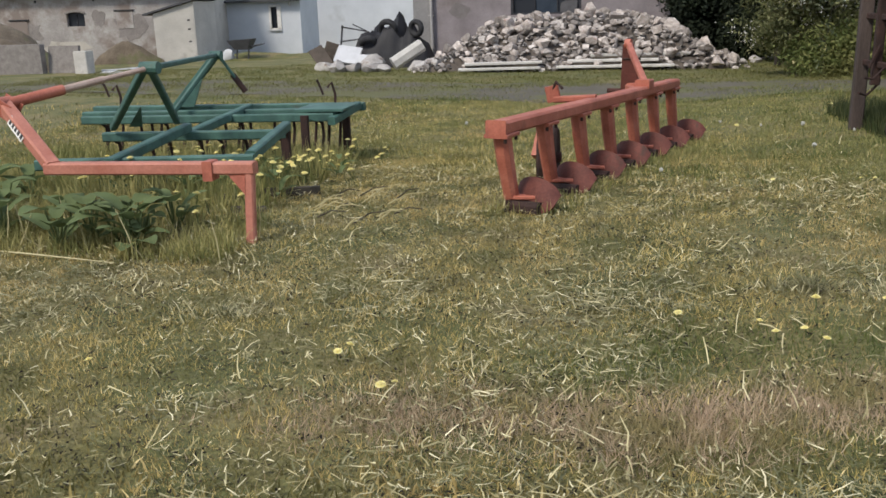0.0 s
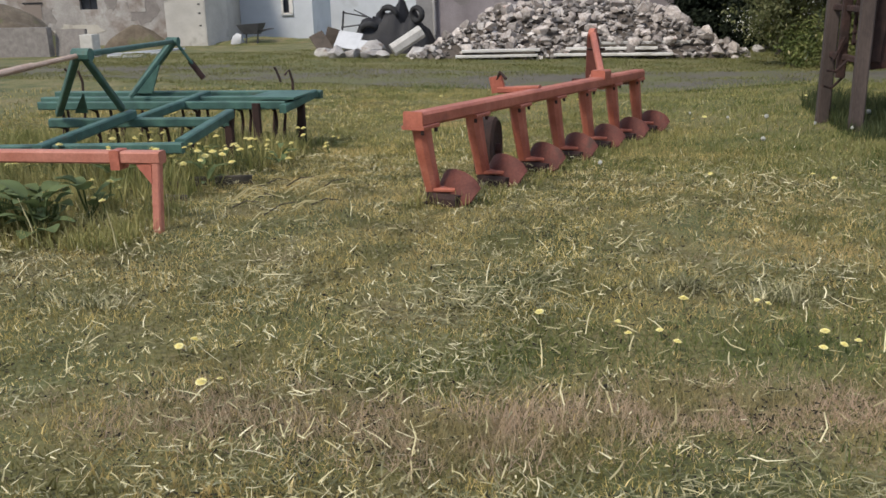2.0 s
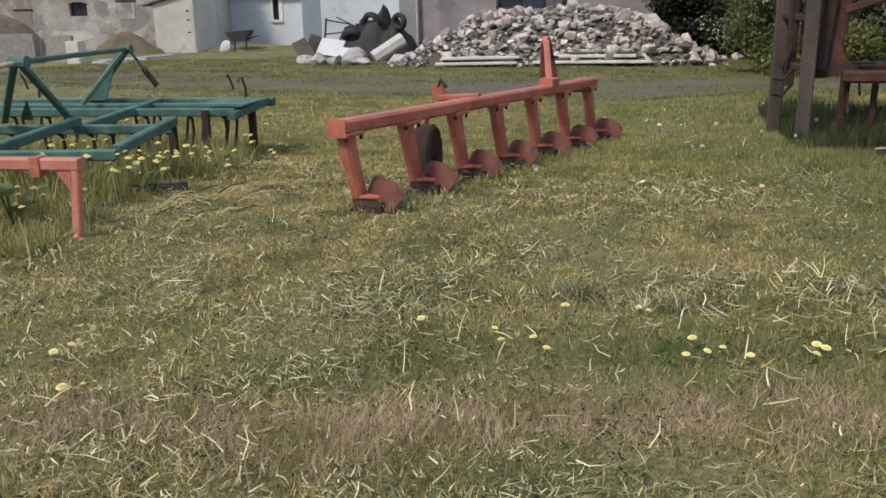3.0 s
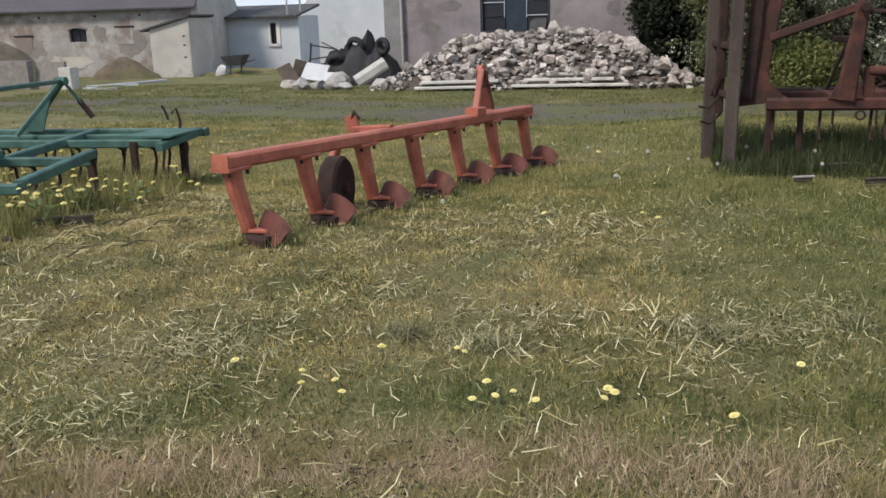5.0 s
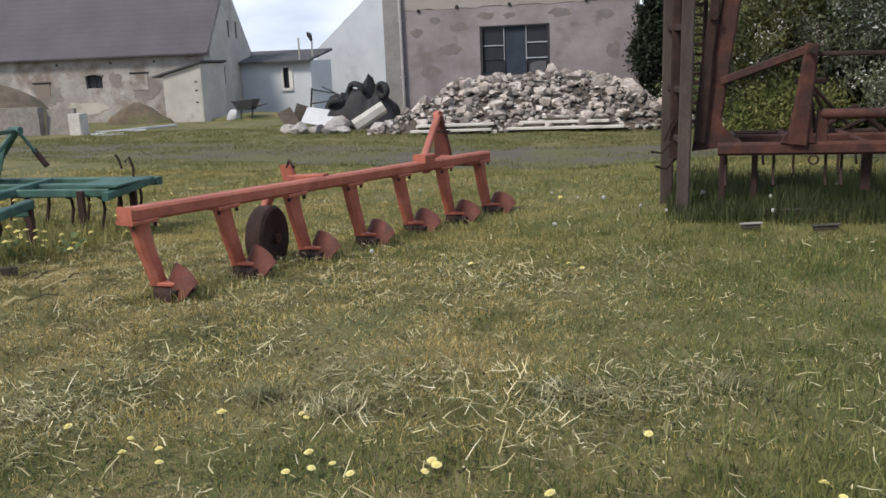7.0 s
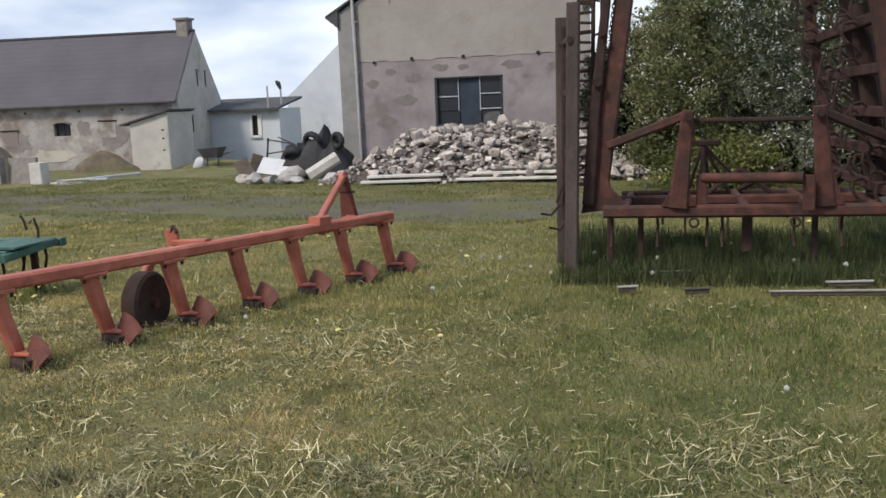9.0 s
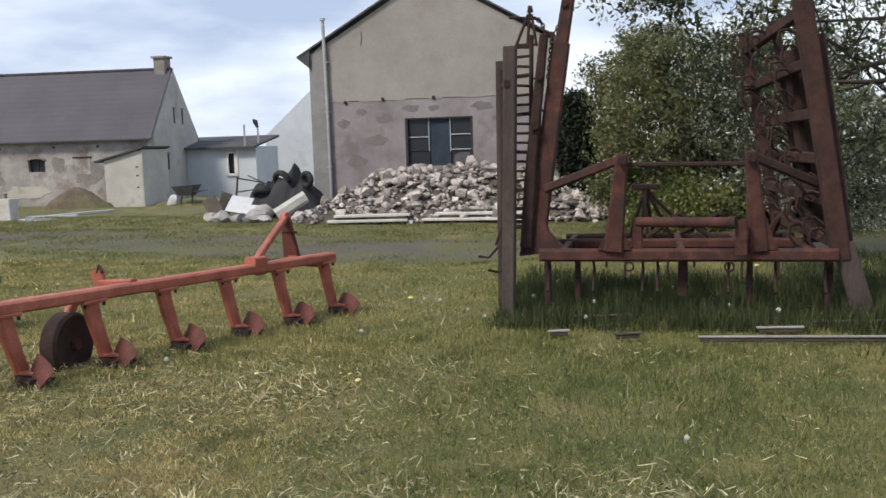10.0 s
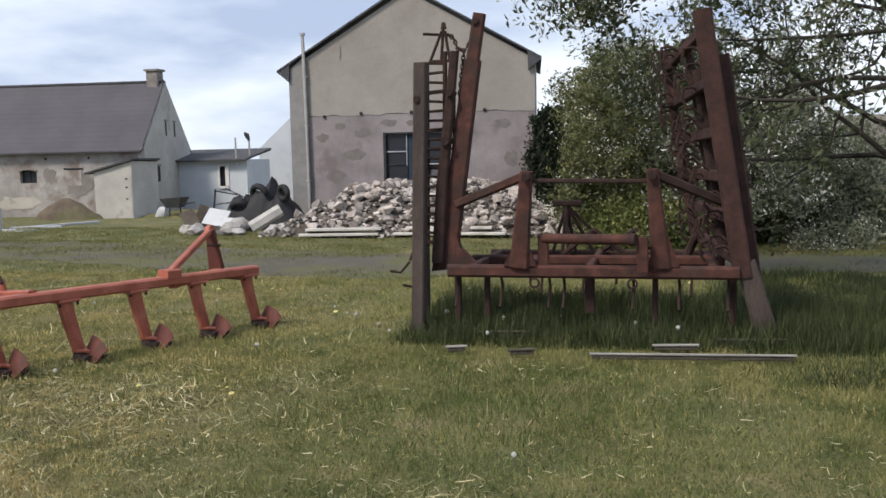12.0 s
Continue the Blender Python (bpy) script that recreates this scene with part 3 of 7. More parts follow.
for x, z, w, h in ((-3.7, 2.95, 0.5, 0.24), (-2.0, 3.02, 0.62, 0.24), (-1.25, 3.0, 0.42, 0.22), (0.35, 3.0, 0.75, 0.36), (0.75, 2.62, 0.28, 0.2), (1.7, 2.9, 0.6, 0.3), (-3.2, 2.0, 0.8, 0.4), (2.0, 1.8, 0.5, 0.5), (-2.9, 2.7, 0.6, 0.35), (-4.3, 2.6, 0.5, 0.3), (-3.9, 1.3, 0.7, 0.5)):
    out = []
    for k in range(14):
        a = 2 * math.pi * k / 14
        out.append((x + w * 0.5 * math.cos(a) * rng.uniform(0.65, 1.15), z + h * 0.5 * math.sin(a) * rng.uniform(0.6, 1.2)))
    part("plaster_patch", Geo().prism(out, 29.9975, 30.05), PATCH_DARK, house, "bare darker patch", smooth=0)
crack = Geo().tube([(-3.62, 29.965, 5.55), (-3.60, 29.965, 5.35), (-3.63, 29.965, 5.12)], 0.014, 5)
part("plaster_crack", crack, PLASTER_DARK, house, smooth=0)


# ---------------------------------------------------------------- white house and low annex behind
white = thing("white_house", (-12, 55, -0.6), "bluish-white rendered house with a plain gable", "building")
xa, xm2, xb, ze, zt = -16.8, -11.6, -6.4, 2.62, 7.1
part("gable_wall", Geo().prism([(xa, -0.8), (xb, -0.8), (xb, ze), (xm2, zt), (xa, ze)], 52.0, 52.3), WHITEWASH, white, smooth=0)
part("side_wall", Geo().box(xa, xa + 0.3, 52.3, 60.0, -0.8, ze - 0.02), WHITEWASH, white, smooth=0)
for x0, x1 in ((xa, xm2), (xb, xm2)):
    part("roof_slope", Geo().prism([(x0, ze - 0.10), (x1, zt - 0.10), (x1, zt - 0.02), (x0, ze - 0.02)], 52.32, 60.0), TAR, white, smooth=0)

low = thing("low_outbuilding", (-15, 48, -0.6), "low white outbuilding with dark felt roof", "building")
wx, wz = (-16.38, -15.84), (0.55, 1.72)
g = Geo()
g.prism([(-19.5, -0.8), (wx[0], -0.8), (wx[0], 2.0), (-19.5, 2.0)], 46, 46.3).prism([(wx[1], -0.8), (-14.75, -0.8), (-14.75, 2.0), (wx[1], 2.0)], 46, 46.3)
g.prism([(wx[0], -0.8), (wx[1], -0.8), (wx[1], wz[0]), (wx[0], wz[0])], 46, 46.3).prism([(wx[0], wz[1]), (wx[1], wz[1]), (wx[1], 2.0), (wx[0], 2.0)], 46, 46.3)
part("front_wall", g, WHITEWASH, low, smooth=0)
g = Geo().ring_solid([[(-19.5, 45.6, 1.92), (-19.5, 45.6, 2.02), (-19.5, 49.0, 2.62), (-19.5, 49.0, 2.5)], [(-14.65, 45.6, 1.92), (-14.65, 45.6, 2.02), (-14.65, 49.0, 2.62), (-14.65, 49.0, 2.5)]])
part("roof", g, TAR, low, smooth=0)
part("side_wall", Geo().box(-15.05, -14.75, 46.3, 48.9, -0.8, 2.0), WHITEWASH, low, smooth=0)
w = part("window", Geo().box(wx[0] + 0.02, wx[1] - 0.02, 46.12, 46.14, wz[0], wz[1], 0.001), GLASS, low, "narrow dark window", smooth=0)
fr = Geo()
for a, b in (((wx[0], wz[0]), (wx[1], wz[0])), ((wx[0], wz[1]), (wx[1], wz[1])), ((wx[0], wz[0]), (wx[0], wz[1])), ((wx[1], wz[0]), (wx[1], wz[1])), ((wx[1] - 0.1, wz[0]), (wx[1] - 0.1, wz[1]))):
    fr.beam((a[0], 46.0, a[1]), (b[0], 46.0, b[1]), 0.11, 0.11, 0.005)
part("window_frame", fr, LABEL_WHITE, w, "white painted frame")
part("window_sill", Geo().box(wx[0] - 0.06, wx[1] + 0.06, 45.9, 46.0, wz[0] - 0.08, wz[0] - 0.02), WHITE_SHEET, w)
for x, y, z0, z1 in ((-15.25, 45.8, 1.7, 3.15), (-14.85, 46.6, 2.1, 3.0)):
    part("vent_pipe", Geo().tube([(x, y, z0), (x, y, z1)], 0.05, 8), ZINC, low)
part("lamp_head", Geo().tube([(-14.85, 46.6, 3.0), (-14.92, 46.5, 3.3), (-15.0, 46.4, 3.42)], [0.07, 0.14, 0.05], 8), ROOF_EDGE, low)


# ---------------------------------------------------------------- long barn with shed
barn_turn = Matrix.Translation((-18.66, 42.0, 0)) @ Matrix.Rotation(radians(6), 4, "Z")


def bp(x, y, z):
    return barn_turn @ Vector((x, y, z))


barn = thing("long_barn", (-25, 44, -0.7), "long old barn with flaking plaster and slate-grey roof", "building")
DEPTH, EAVE, RIDGE, BASE, LONG = 5.62, 2.66, 6.04, -1.0, 24.0


def barn_slab(geo, outline, y0, y1):
    geo.ring_solid([[bp(x, y0, z) for x, z in outline], [bp(x, y1, z) for x, z in outline]])


openings = [(-6.35, -5.45, 1.02, 1.66), (-14.5, -13.6, 1.0, 1.62), (-19.5, -18.6, 1.0, 1.62)]
last, pieces = 0.0, []
for x0, x1, z0, z1 in openings:
    pieces += [(x1, last, BASE, EAVE), (x0, x1, BASE, z0), (x0, x1, z1, EAVE)]
    last = x0
for x0, x1, z0, z1 in pieces + [(-LONG, last, BASE, EAVE)]:
    g = Geo()
    barn_slab(g, [(x0, z0), (x1, z0), (x1, z1), (x0, z1)], 0, 0.4)
    part("front_wall", g, BARN_WALL, barn, "flaking cream plaster over stone", smooth=0)
for x0, x1, z0, z1 in openings:
    w = Geo()
    barn_slab(w, [(x0, z0), (x1, z0), (x1, z1), (x0, z1)], 0.2, 0.22)
    pane = part("window", w, GLASS, barn, "small dark arched window", smooth=0)
    a = Geo()
    for k in range(6):
        s0, s1 = k / 6, (k + 1) / 6
        h0, h1 = math.sin(math.pi * s0) * 0.12, math.sin(math.pi * s1) * 0.12
        a.beam(bp(x0 - 0.05 + (x1 - x0 + 0.1) * s0, -0.02, z1 + h0 - 0.04), bp(x0 - 0.05 + (x1 - x0 + 0.1) * s1, -0.02, z1 + h1 - 0.04), 0.08, 0.1)
    part("arch", a, BRICK, pane)
    part("window_bar", Geo().beam(bp((x0 + x1) / 2, 0.18, z0), bp((x0 + x1) / 2, 0.18, z1), 0.04, 0.04), FRAME_DARK, pane)
rng = random.Random(21)


def ragged_patch(x, z, ww, hh, depth, material, name, label):
    ol = []
    for k in range(18):
        a = 2 * math.pi * k / 18
        r = rng.uniform(0.72, 1.2)
        ol.append((x + ww * 0.5 * math.cos(a) * r, z + hh * 0.5 * math.copysign(abs(math.sin(a)) ** 0.7, math.sin(a)) * r))
    pg = Geo()
    barn_slab(pg, ol, -depth, 0.02)
    part(name, pg, material, barn, label, smooth=0)


for x, z, ww, hh in ((-4.75, 1.35, 0.75, 0.8), (-3.2, 0.95, 1.5, 1.3), (-8.3, 0.75, 1.3, 0.9), (-12.6, 1.2, 1.2, 0.9), (-16.2, 0.9, 2.2, 1.1)):
    ragged_patch(x, z, ww, hh, 0.010, PATCH, "bare_masonry", "patch of bare grey-brown masonry")
ragged_patch(-6.6, 0.0, 2.4, 0.7, 0.014, CREAM, "plaster_remnant", "flake of cream plaster")
# bricked-up hatches with a dark lintel
for x, z in ((-8.75, 0.95), (-3.45, 1.28), (-15.6, 0.95)):
    hg = Geo()
    barn_slab(hg, [(x - 0.42, z - 0.42), (x + 0.42, z - 0.42), (x + 0.42, z + 0.36), (x - 0.42, z + 0.36)], -0.028, 0.02)
    hatch = part("walled_up_hatch", hg, BARN_WALL, barn, "hatch walled up with grey render", smooth=0)
    part("lintel", Geo().beam(bp(x - 0.5, -0.03, z + 0.42), bp(x + 0.5, -0.03, z + 0.42), 0.07, 0.07), ROOM_DARK, hatch)
for x in (-2.6, -7.8, -13.0, -4.9):
    part("wall_anchor", Geo().tube([bp(x, -0.05, 2.22), bp(x, 0.02, 2.22)], 0.06, 8), ROOM_DARK, barn)
g = Geo().ring_solid([[bp(0, 0.0, BASE), bp(0, DEPTH, BASE), bp(0, DEPTH, EAVE), bp(0, DEPTH / 2, RIDGE), bp(0, 0, EAVE)],
                      [bp(0.35, 0.0, BASE), bp(0.35, DEPTH, BASE), bp(0.35, DEPTH, EAVE), bp(0.35, DEPTH / 2, RIDGE), bp(0.35, 0, EAVE)]])
part("gable_wall", g, BARN_GABLE, barn, "pale grey rendered gable", smooth=0)
g = Geo()
for p, q in (((-LONG, DEPTH), (0, DEPTH - 0.3)),):
    barn_slab(g, [(-LONG, BASE), (0, BASE), (0, EAVE), (-LONG, EAVE)], DEPTH - 0.3, DEPTH)
part("back_wall", g, BARN_WALL, barn, smooth=0)
for y, z, ww, hh in ((2.6, 3.68, 0.16, 0.75), (3.65, 3.66, 0.16, 0.75), (1.5, 1.35, 0.34, 0.8), (4.75, 1.15, 0.34, 0.8)):
    sg = Geo().ring_solid([[bp(0.36, y - ww / 2, z - hh / 2), bp(0.36, y + ww / 2, z - hh / 2), bp(0.36, y + ww / 2, z + hh / 2), bp(0.36, y - ww / 2, z + hh / 2)],
                           [bp(0.30, y - ww / 2, z - hh / 2), bp(0.30, y + ww / 2, z - hh / 2), bp(0.30, y + ww / 2, z + hh / 2), bp(0.30, y - ww / 2, z + hh / 2)]])
    part("slit_window", sg, ROOM_DARK, barn, "narrow dark slit window", smooth=0)
    lg = Geo().beam(bp(0.37, y - ww / 2 - 0.08, z + hh / 2 + 0.05), bp(0.37, y + ww / 2 + 0.08, z + hh / 2 + 0.05), 0.04, 0.09)
    part("lintel", lg, BRICK, barn)
# roof as courses of lapped sheets
run, rise = DEPTH / 2 + 0.25, RIDGE - EAVE
for side in (0, 1):
    courses = 14
    for k in range(courses):
        s0, s1 = k / courses, (k + 1) / courses + 0.02
        y0, y1 = -0.3 + run * s0, -0.3 + run * s1
        z0, z1 = EAVE - 0.18 + (rise + 0.25) * s0, EAVE - 0.18 + (rise + 0.25) * s1
        if side:
            y0, y1 = DEPTH - y0, DEPTH - y1
        rg = Geo().ring_solid([[bp(-LONG, y0, z0 + 0.030), bp(-LONG, y1, z1 + 0.02), bp(-LONG, y1, z1 - 0.02), bp(-LONG, y0, z0)],
                               [bp(0.3, y0, z0 + 0.030), bp(0.3, y1, z1 + 0.02), bp(0.3, y1, z1 - 0.02), bp(0.3, y0, z0)]])
        part("roof_course", rg, SLATE, barn, smooth=0)
part("ridge_cap", Geo().beam(bp(-LONG, DEPTH / 2, RIDGE + 0.08), bp(0.3, DEPTH / 2, RIDGE + 0.08), 0.3, 0.08), TAR, barn)
part("gutter", Geo().beam(bp(-LONG, -0.34, EAVE - 0.16), bp(0.3, -0.34, EAVE - 0.16), 0.1, 0.1), TAR, barn)
ch = part("chimney", Geo().beam(bp(-0.22, DEPTH / 2, RIDGE - 0.6), bp(-0.22, DEPTH / 2, RIDGE + 0.62), 0.62, 0.62), BRICK, barn, "square sooty chimney")
part("chimney_cap", Geo().beam(bp(-0.22, DEPTH / 2, RIDGE + 0.62), bp(-0.22, DEPTH / 2, RIDGE + 0.72), 0.80, 0.80), BRICK, ch)

shed = thing("lean_to_shed", (-18.6, 40.5, -0.7), "small pale rendered lean-to shed with plank door", "shed")
sx0, sx1, sy = -19.62, -17.62, 39.7
g = Geo().prism([(sx0, -0.9), (sx1, -0.9), (sx1, 2.0), (sx0, 1.5)], sy, sy + 2.3)
part("body", g, BARN_GABLE, shed, smooth=0)
part("roof", Geo().prism([(sx0 - 0.45, 1.42), (sx1 + 0.12, 2.06), (sx1 + 0.12, 2.14), (sx0 - 0.45, 1.50)], sy - 0.15, sy + 2.4), TAR, shed, smooth=0)
part("door", Geo().box(sx1 - 0.36, sx1 - 0.05, sy - 0.02, sy - 0.004, -0.55, 1.3, 0.004), BARN_GABLE, shed, "pale plank door")
for z in (0.2, 0.75, 1.15):
    part("hinge", Geo().box(sx1 - 0.34, sx1 - 0.22, sy - 0.035, sy - 0.02, z, z + 0.07, 0.003), FRAME_DARK, shed)

# soil heap, low wall, blocks and boards in front of the barn
def mound(name, cx, cy, rx, ry, h, base, material, label, category, seed, kind=""):
    g = Geo()
    rings, seg = 9, 28
    g.v.append((cx, cy, base + h))
    for r in range(1, rings + 1):
        s = r / rings
        for k in range(seg):
            a = 2 * math.pi * k / seg
            wob = 1 + 0.22 * noise.noise((math.cos(a) * 1.6, math.sin(a) * 1.6, seed))
            x, y = cx + rx * s * math.cos(a) * wob, cy + ry * s * math.sin(a) * wob
            z = base + h * (1 - s ** 1.5) + 0.22 * h * noise.noise((x * 1.1, y * 1.1, seed)) + 0.10 * h * noise.noise((x * 3.5, y * 3.5, seed))
            g.v.append((x, y, z if r < rings else base - 0.1))
    for k in range(seg):
        g.f.append((0, 1 + k, 1 + (k + 1) % seg))
    for r in range(rings - 1):
        for k in range(seg):
            a, b = 1 + r * seg + k, 1 + r * seg + (k + 1) % seg
            g.f.append((a, a + seg, b + seg, b))
    return solo(name, g, material, label, category, kind=kind, origin=(cx, cy, base), smooth=60)


mound("soil_mound", -24.6, 33.2, 4.6, 2.2, 2.35, ground_z(-24.6, 33.2), SOIL, "heap of brown soil behind a low wall", "soil heap", 3.0)
mound("soil_mound", -21.0, 39.3, 1.75, 0.9, 0.98, ground_z(-21, 39.3), SOIL, "low brown soil heap beside the shed", "soil heap", 9.0)
mound("grass_bank", -15.5, 41, 2.6, 1.6, 0.30, -0.65, GROUND, "low grassy bank beside the shed", "bank", 5.0)
gz = ground_z(-20, 30.5)
solo("low_wall", Geo().box(-30, -19.35, 30.4, 30.7, gz - 0.2, 0.56), BRICK, "low grey-brown concrete wall", "wall", kind="structure")
solo("concrete_slab", Geo().beam((-18.68, 30.75, gz - 0.05), (-18.68, 30.9, 0.47), 1.22, 0.16, 0.02, (0, 1, 0)), BRICK, "dull grey-brown concrete slab standing upright", "slab", origin=(-18.68, 30.8, gz))
solo("concrete_block", Geo().beam((-17.72, 30.5, gz - 0.05), (-17.72, 30.5, 0.29), 0.52, 0.5, 0.03), CONCRETE, "upright pale concrete block", "block", origin=(-17.72, 30.5, gz))
for x0, x1, y0, y1, w in ((-16.5, -14.95, 29.6, 29.3, 0.24), (-16.95, -16.75, 31.6, 35.6, 0.20), (-17.3, -15.6, 30.9, 31.6, 0.18)):
    z0, z1 = ground_z(x0, y0) + 0.06, ground_z(x1, y1) + 0.06
    solo("board", Geo().beam((x0, y0, z0), (x1, y1, z1), w, 0.09), WHITE_SHEET, "pale board lying in the grass", "board", "boards before the barn", origin=(x0, y0, z0 - 0.05))

# ---------------------------------------------------------------- rubble pile
PILE = (-0.05, 27.6, 4.65, 2.5, 1.33)


def pile_z(x, y):
    """Height of the pile over the ground."""
    px, py, rx, ry, h = PILE
    u = abs(x - px) / rx
    v = abs(y - py) / ry
    top = h * (1 - smoothstep(0.34, 1.04, u)) * (1.0 + 0.14 * noise.noise((x * 0.7, y * 0.7, 2)))
    return max(0.0, min(top, h * 1.15 * (1 - v ** 1.4)))


rubble = thing("rubble_pile", (0, 27.5, -0.4), "large heap of pale fieldstones and broken rubble", "rubble")
g = Geo()
nx, ny = 44, 26
for j in range(ny + 1):
    for i in range(nx + 1):
        x, y = PILE[0] - 4.7 + 9.2 * i / nx, PILE[1] - 2.6 + 5.2 * j / ny
        z = ground_z(x, y) + pile_z(x, y) - 0.10 + 0.05 * noise.noise((x * 3, y * 3, 0))
        g.v.append((x, y, z))
for j in range(ny):
    for i in range(nx):
        o = j * (nx + 1) + i
        g.f.append((o, o + 1, o + nx + 2, o + nx + 1))
part("rubble_core", g, RUBBLE_EARTH, rubble, "stony earth core")
rng = random.Random(77)
stone_meshes = []
for k in range(14):
    st = Geo().stone((0, 0, 0), (rng.uniform(0.8, 1.15), rng.uniform(0.65, 1.0), rng.uniform(0.55, 0.8)), rng, rng.choice((12, 14, 17)))
    stone_meshes.append(st.mesh("stone", STONE, smooth=28 if k % 2 else 55))


def lay_stone(name, parent, x, y, z, r, squash=1.0):
    ob = new(name, rng.choice(stone_meshes))
    ob.parent = parent
    ob.location = Vector((x, y, z)) - place_of(parent)
    ob.rotation_euler = (rng.uniform(-0.5, 0.5), rng.uniform(-0.5, 0.5), rng.uniform(0, 6.28))
    ob.scale = (r, r, r * squash)
    return ob


count = 0
fill = Geo()
tries = 0
while count < 300 and tries < 6000:
    tries += 1
    x, y = rng.uniform(-4.4, 4.3), rng.uniform(25.1, 28.6)
    pz = pile_z(x, y)
    if pz < 0.08 and rng.random() < 0.85:
        continue
    r = rng.choice((0.08, 0.09, 0.11, 0.13, 0.15, 0.18, 0.22, 0.28)) * rng.uniform(0.85, 1.2)
    lay_stone("stone", rubble, x, y, ground_z(x, y) + pz + r * 0.30, r)
    count += 1
for k in range(2000):
    x, y = rng.uniform(-4.5, 4.7), rng.uniform(25.0, 28.8)
    pz = pile_z(x, y)
    if pz < 0.05 and rng.random() < 0.9:
        continue
    r = rng.uniform(0.05, 0.15)
    fill.stone((x, y, ground_z(x, y) + pz + rng.uniform(-0.08, 0.04)), (r, r * rng.uniform(0.6, 1.0), r * rng.uniform(0.5, 0.9)), rng, 9)
filler = part("small_rubble", fill, STONE_FILL, rubble, "small broken rubble", smooth=0)
tagged(filler, kind="stuff")
for x, y, r in ((-1.95, 26.6, 0.36), (-2.15, 26.9, 0.26), (-1.4, 26.9, 0.22), (-2.55, 27.3, 0.24), (3.0, 27.2, 0.22), (0.3, 27.0, 0.2), (1.2, 27.1, 0.24), (-3.1, 26.2, 0.25), (2.2, 27.0, 0.2)):
    lay_stone("large_stone", rubble, x, y, ground_z(x, y) + pile_z(x, y) + r * 0.35, r)
# boulders beside the heap
boulder_meshes = []
for k in range(5):
    st = Geo().stone((0, 0, 0), (rng.uniform(0.85, 1.1), rng.uniform(0.7, 1.0), rng.uniform(0.65, 0.85)), rng, 20)
    boulder_meshes.append(st.mesh("boulder", BOULDER, smooth=45))
for x, y, r, q in ((-6.9, 26.1, 0.34, 0.75), (-5.9, 26.0, 0.30, 0.75), (-4.25, 25.8, 0.30, 0.8), (-2.9, 25.6, 0.24, 0.8), (-3.80, 26.0, 0.46, 0.95), (-6.0, 26.5, 0.36, 0.9), (-6.55, 26.3, 0.33, 0.7), (-7.4, 26.8, 0.40, 0.6), (-4.6, 26.3, 0.34, 0.7), (-5.55, 26.0, 0.26, 0.7), (-3.2, 25.8, 0.26, 0.7), (-6.2, 27.4, 0.42, 0.9),
                   (5.0, 27.6, 0.22, 0.7), (5.5, 28.4, 0.2, 0.7), (4.6, 26.9, 0.18, 0.7)):
    ob = new("boulder", boulder_meshes[int(rng.random() * 5)])
    ob.location = (x, y, ground_z(x, y) + r * q * 0.45)
    ob.rotation_euler = (0, 0, rng.uniform(0, 6))
    ob.scale = (r * 1.25, r * 1.2, r * q * 1.25)
    tagged(ob, "rounded pale boulder in the grass", "boulder", "boulders beside the rubble")
ob = solo("stone_post", Geo().beam((-5.35, 26.5, -0.12), (-4.55, 26.9, 0.40), 0.40, 0.36, 0.10), CONCRETE, "leaning broken pale stone post", "stone post", origin=(-5.2, 26.6, -0.3))
# stacked planks along the foot
for x0, x1, y0, y1, z in ((-3.15, -0.95, 24.9, 25.2, 0.10), (-3.0, -0.9, 25.05, 25.3, 0.24), (-0.5, 2.6, 25.2, 25.1, 0.10), (-0.2, 2.2, 25.4, 25.3, 0.24), (0.4, 3.2, 25.6, 25.7, 0.38), (2.9, 4.3, 25.9, 26.1, 0.10), (2.5, 4.0, 26.15, 26.3, 0.24)):
    zb = ground_z((x0 + x1) / 2, y0) + z
    solo("plank", Geo().beam((x0, y0, zb), (x1, y1, zb + 0.01), 0.30, 0.07, 0.012), CONCRETE, "pale weathered plank at the foot of rubble", "plank", "planks at the rubble", origin=((x0 + x1) / 2, y0, zb - 0.05))
for x, y in ((-2.7, 25.1), (-1.3, 25.2), (0.1, 25.3), (2.0, 25.3), (3.1, 25.95), (3.9, 26.1)):
    zb = ground_z(x, y)
    solo("bearer", Geo().beam((x, y - 0.15, zb + 0.03), (x, y + 0.5, zb + 0.03), 0.16, 0.10), WOOD_DARK, "dark bearer under the planks", "timber", "bearers under planks", origin=(x, y, zb))

# Dark strips added between planks where only a shaded gap shows.
for x0, x1, y0, z in ((-3.0, -1.0, 25.14, 0.17), (-0.3, 2.3, 25.30, 0.17), (0.5, 2.2, 25.44, 0.31), (2.9, 4.0, 26.10, 0.17)):
    zb = ground_z((x0 + x1) / 2, y0) + z
    solo("spacer", Geo().beam((x0, y0, zb), (x1, y0 + 0.05, zb + 0.005), 0.16, 0.068, 0.01), WOOD_DARK, "dark strip drawn as the shaded gap between planks", "timber", "spacers between planks", origin=(x0, y0, zb))

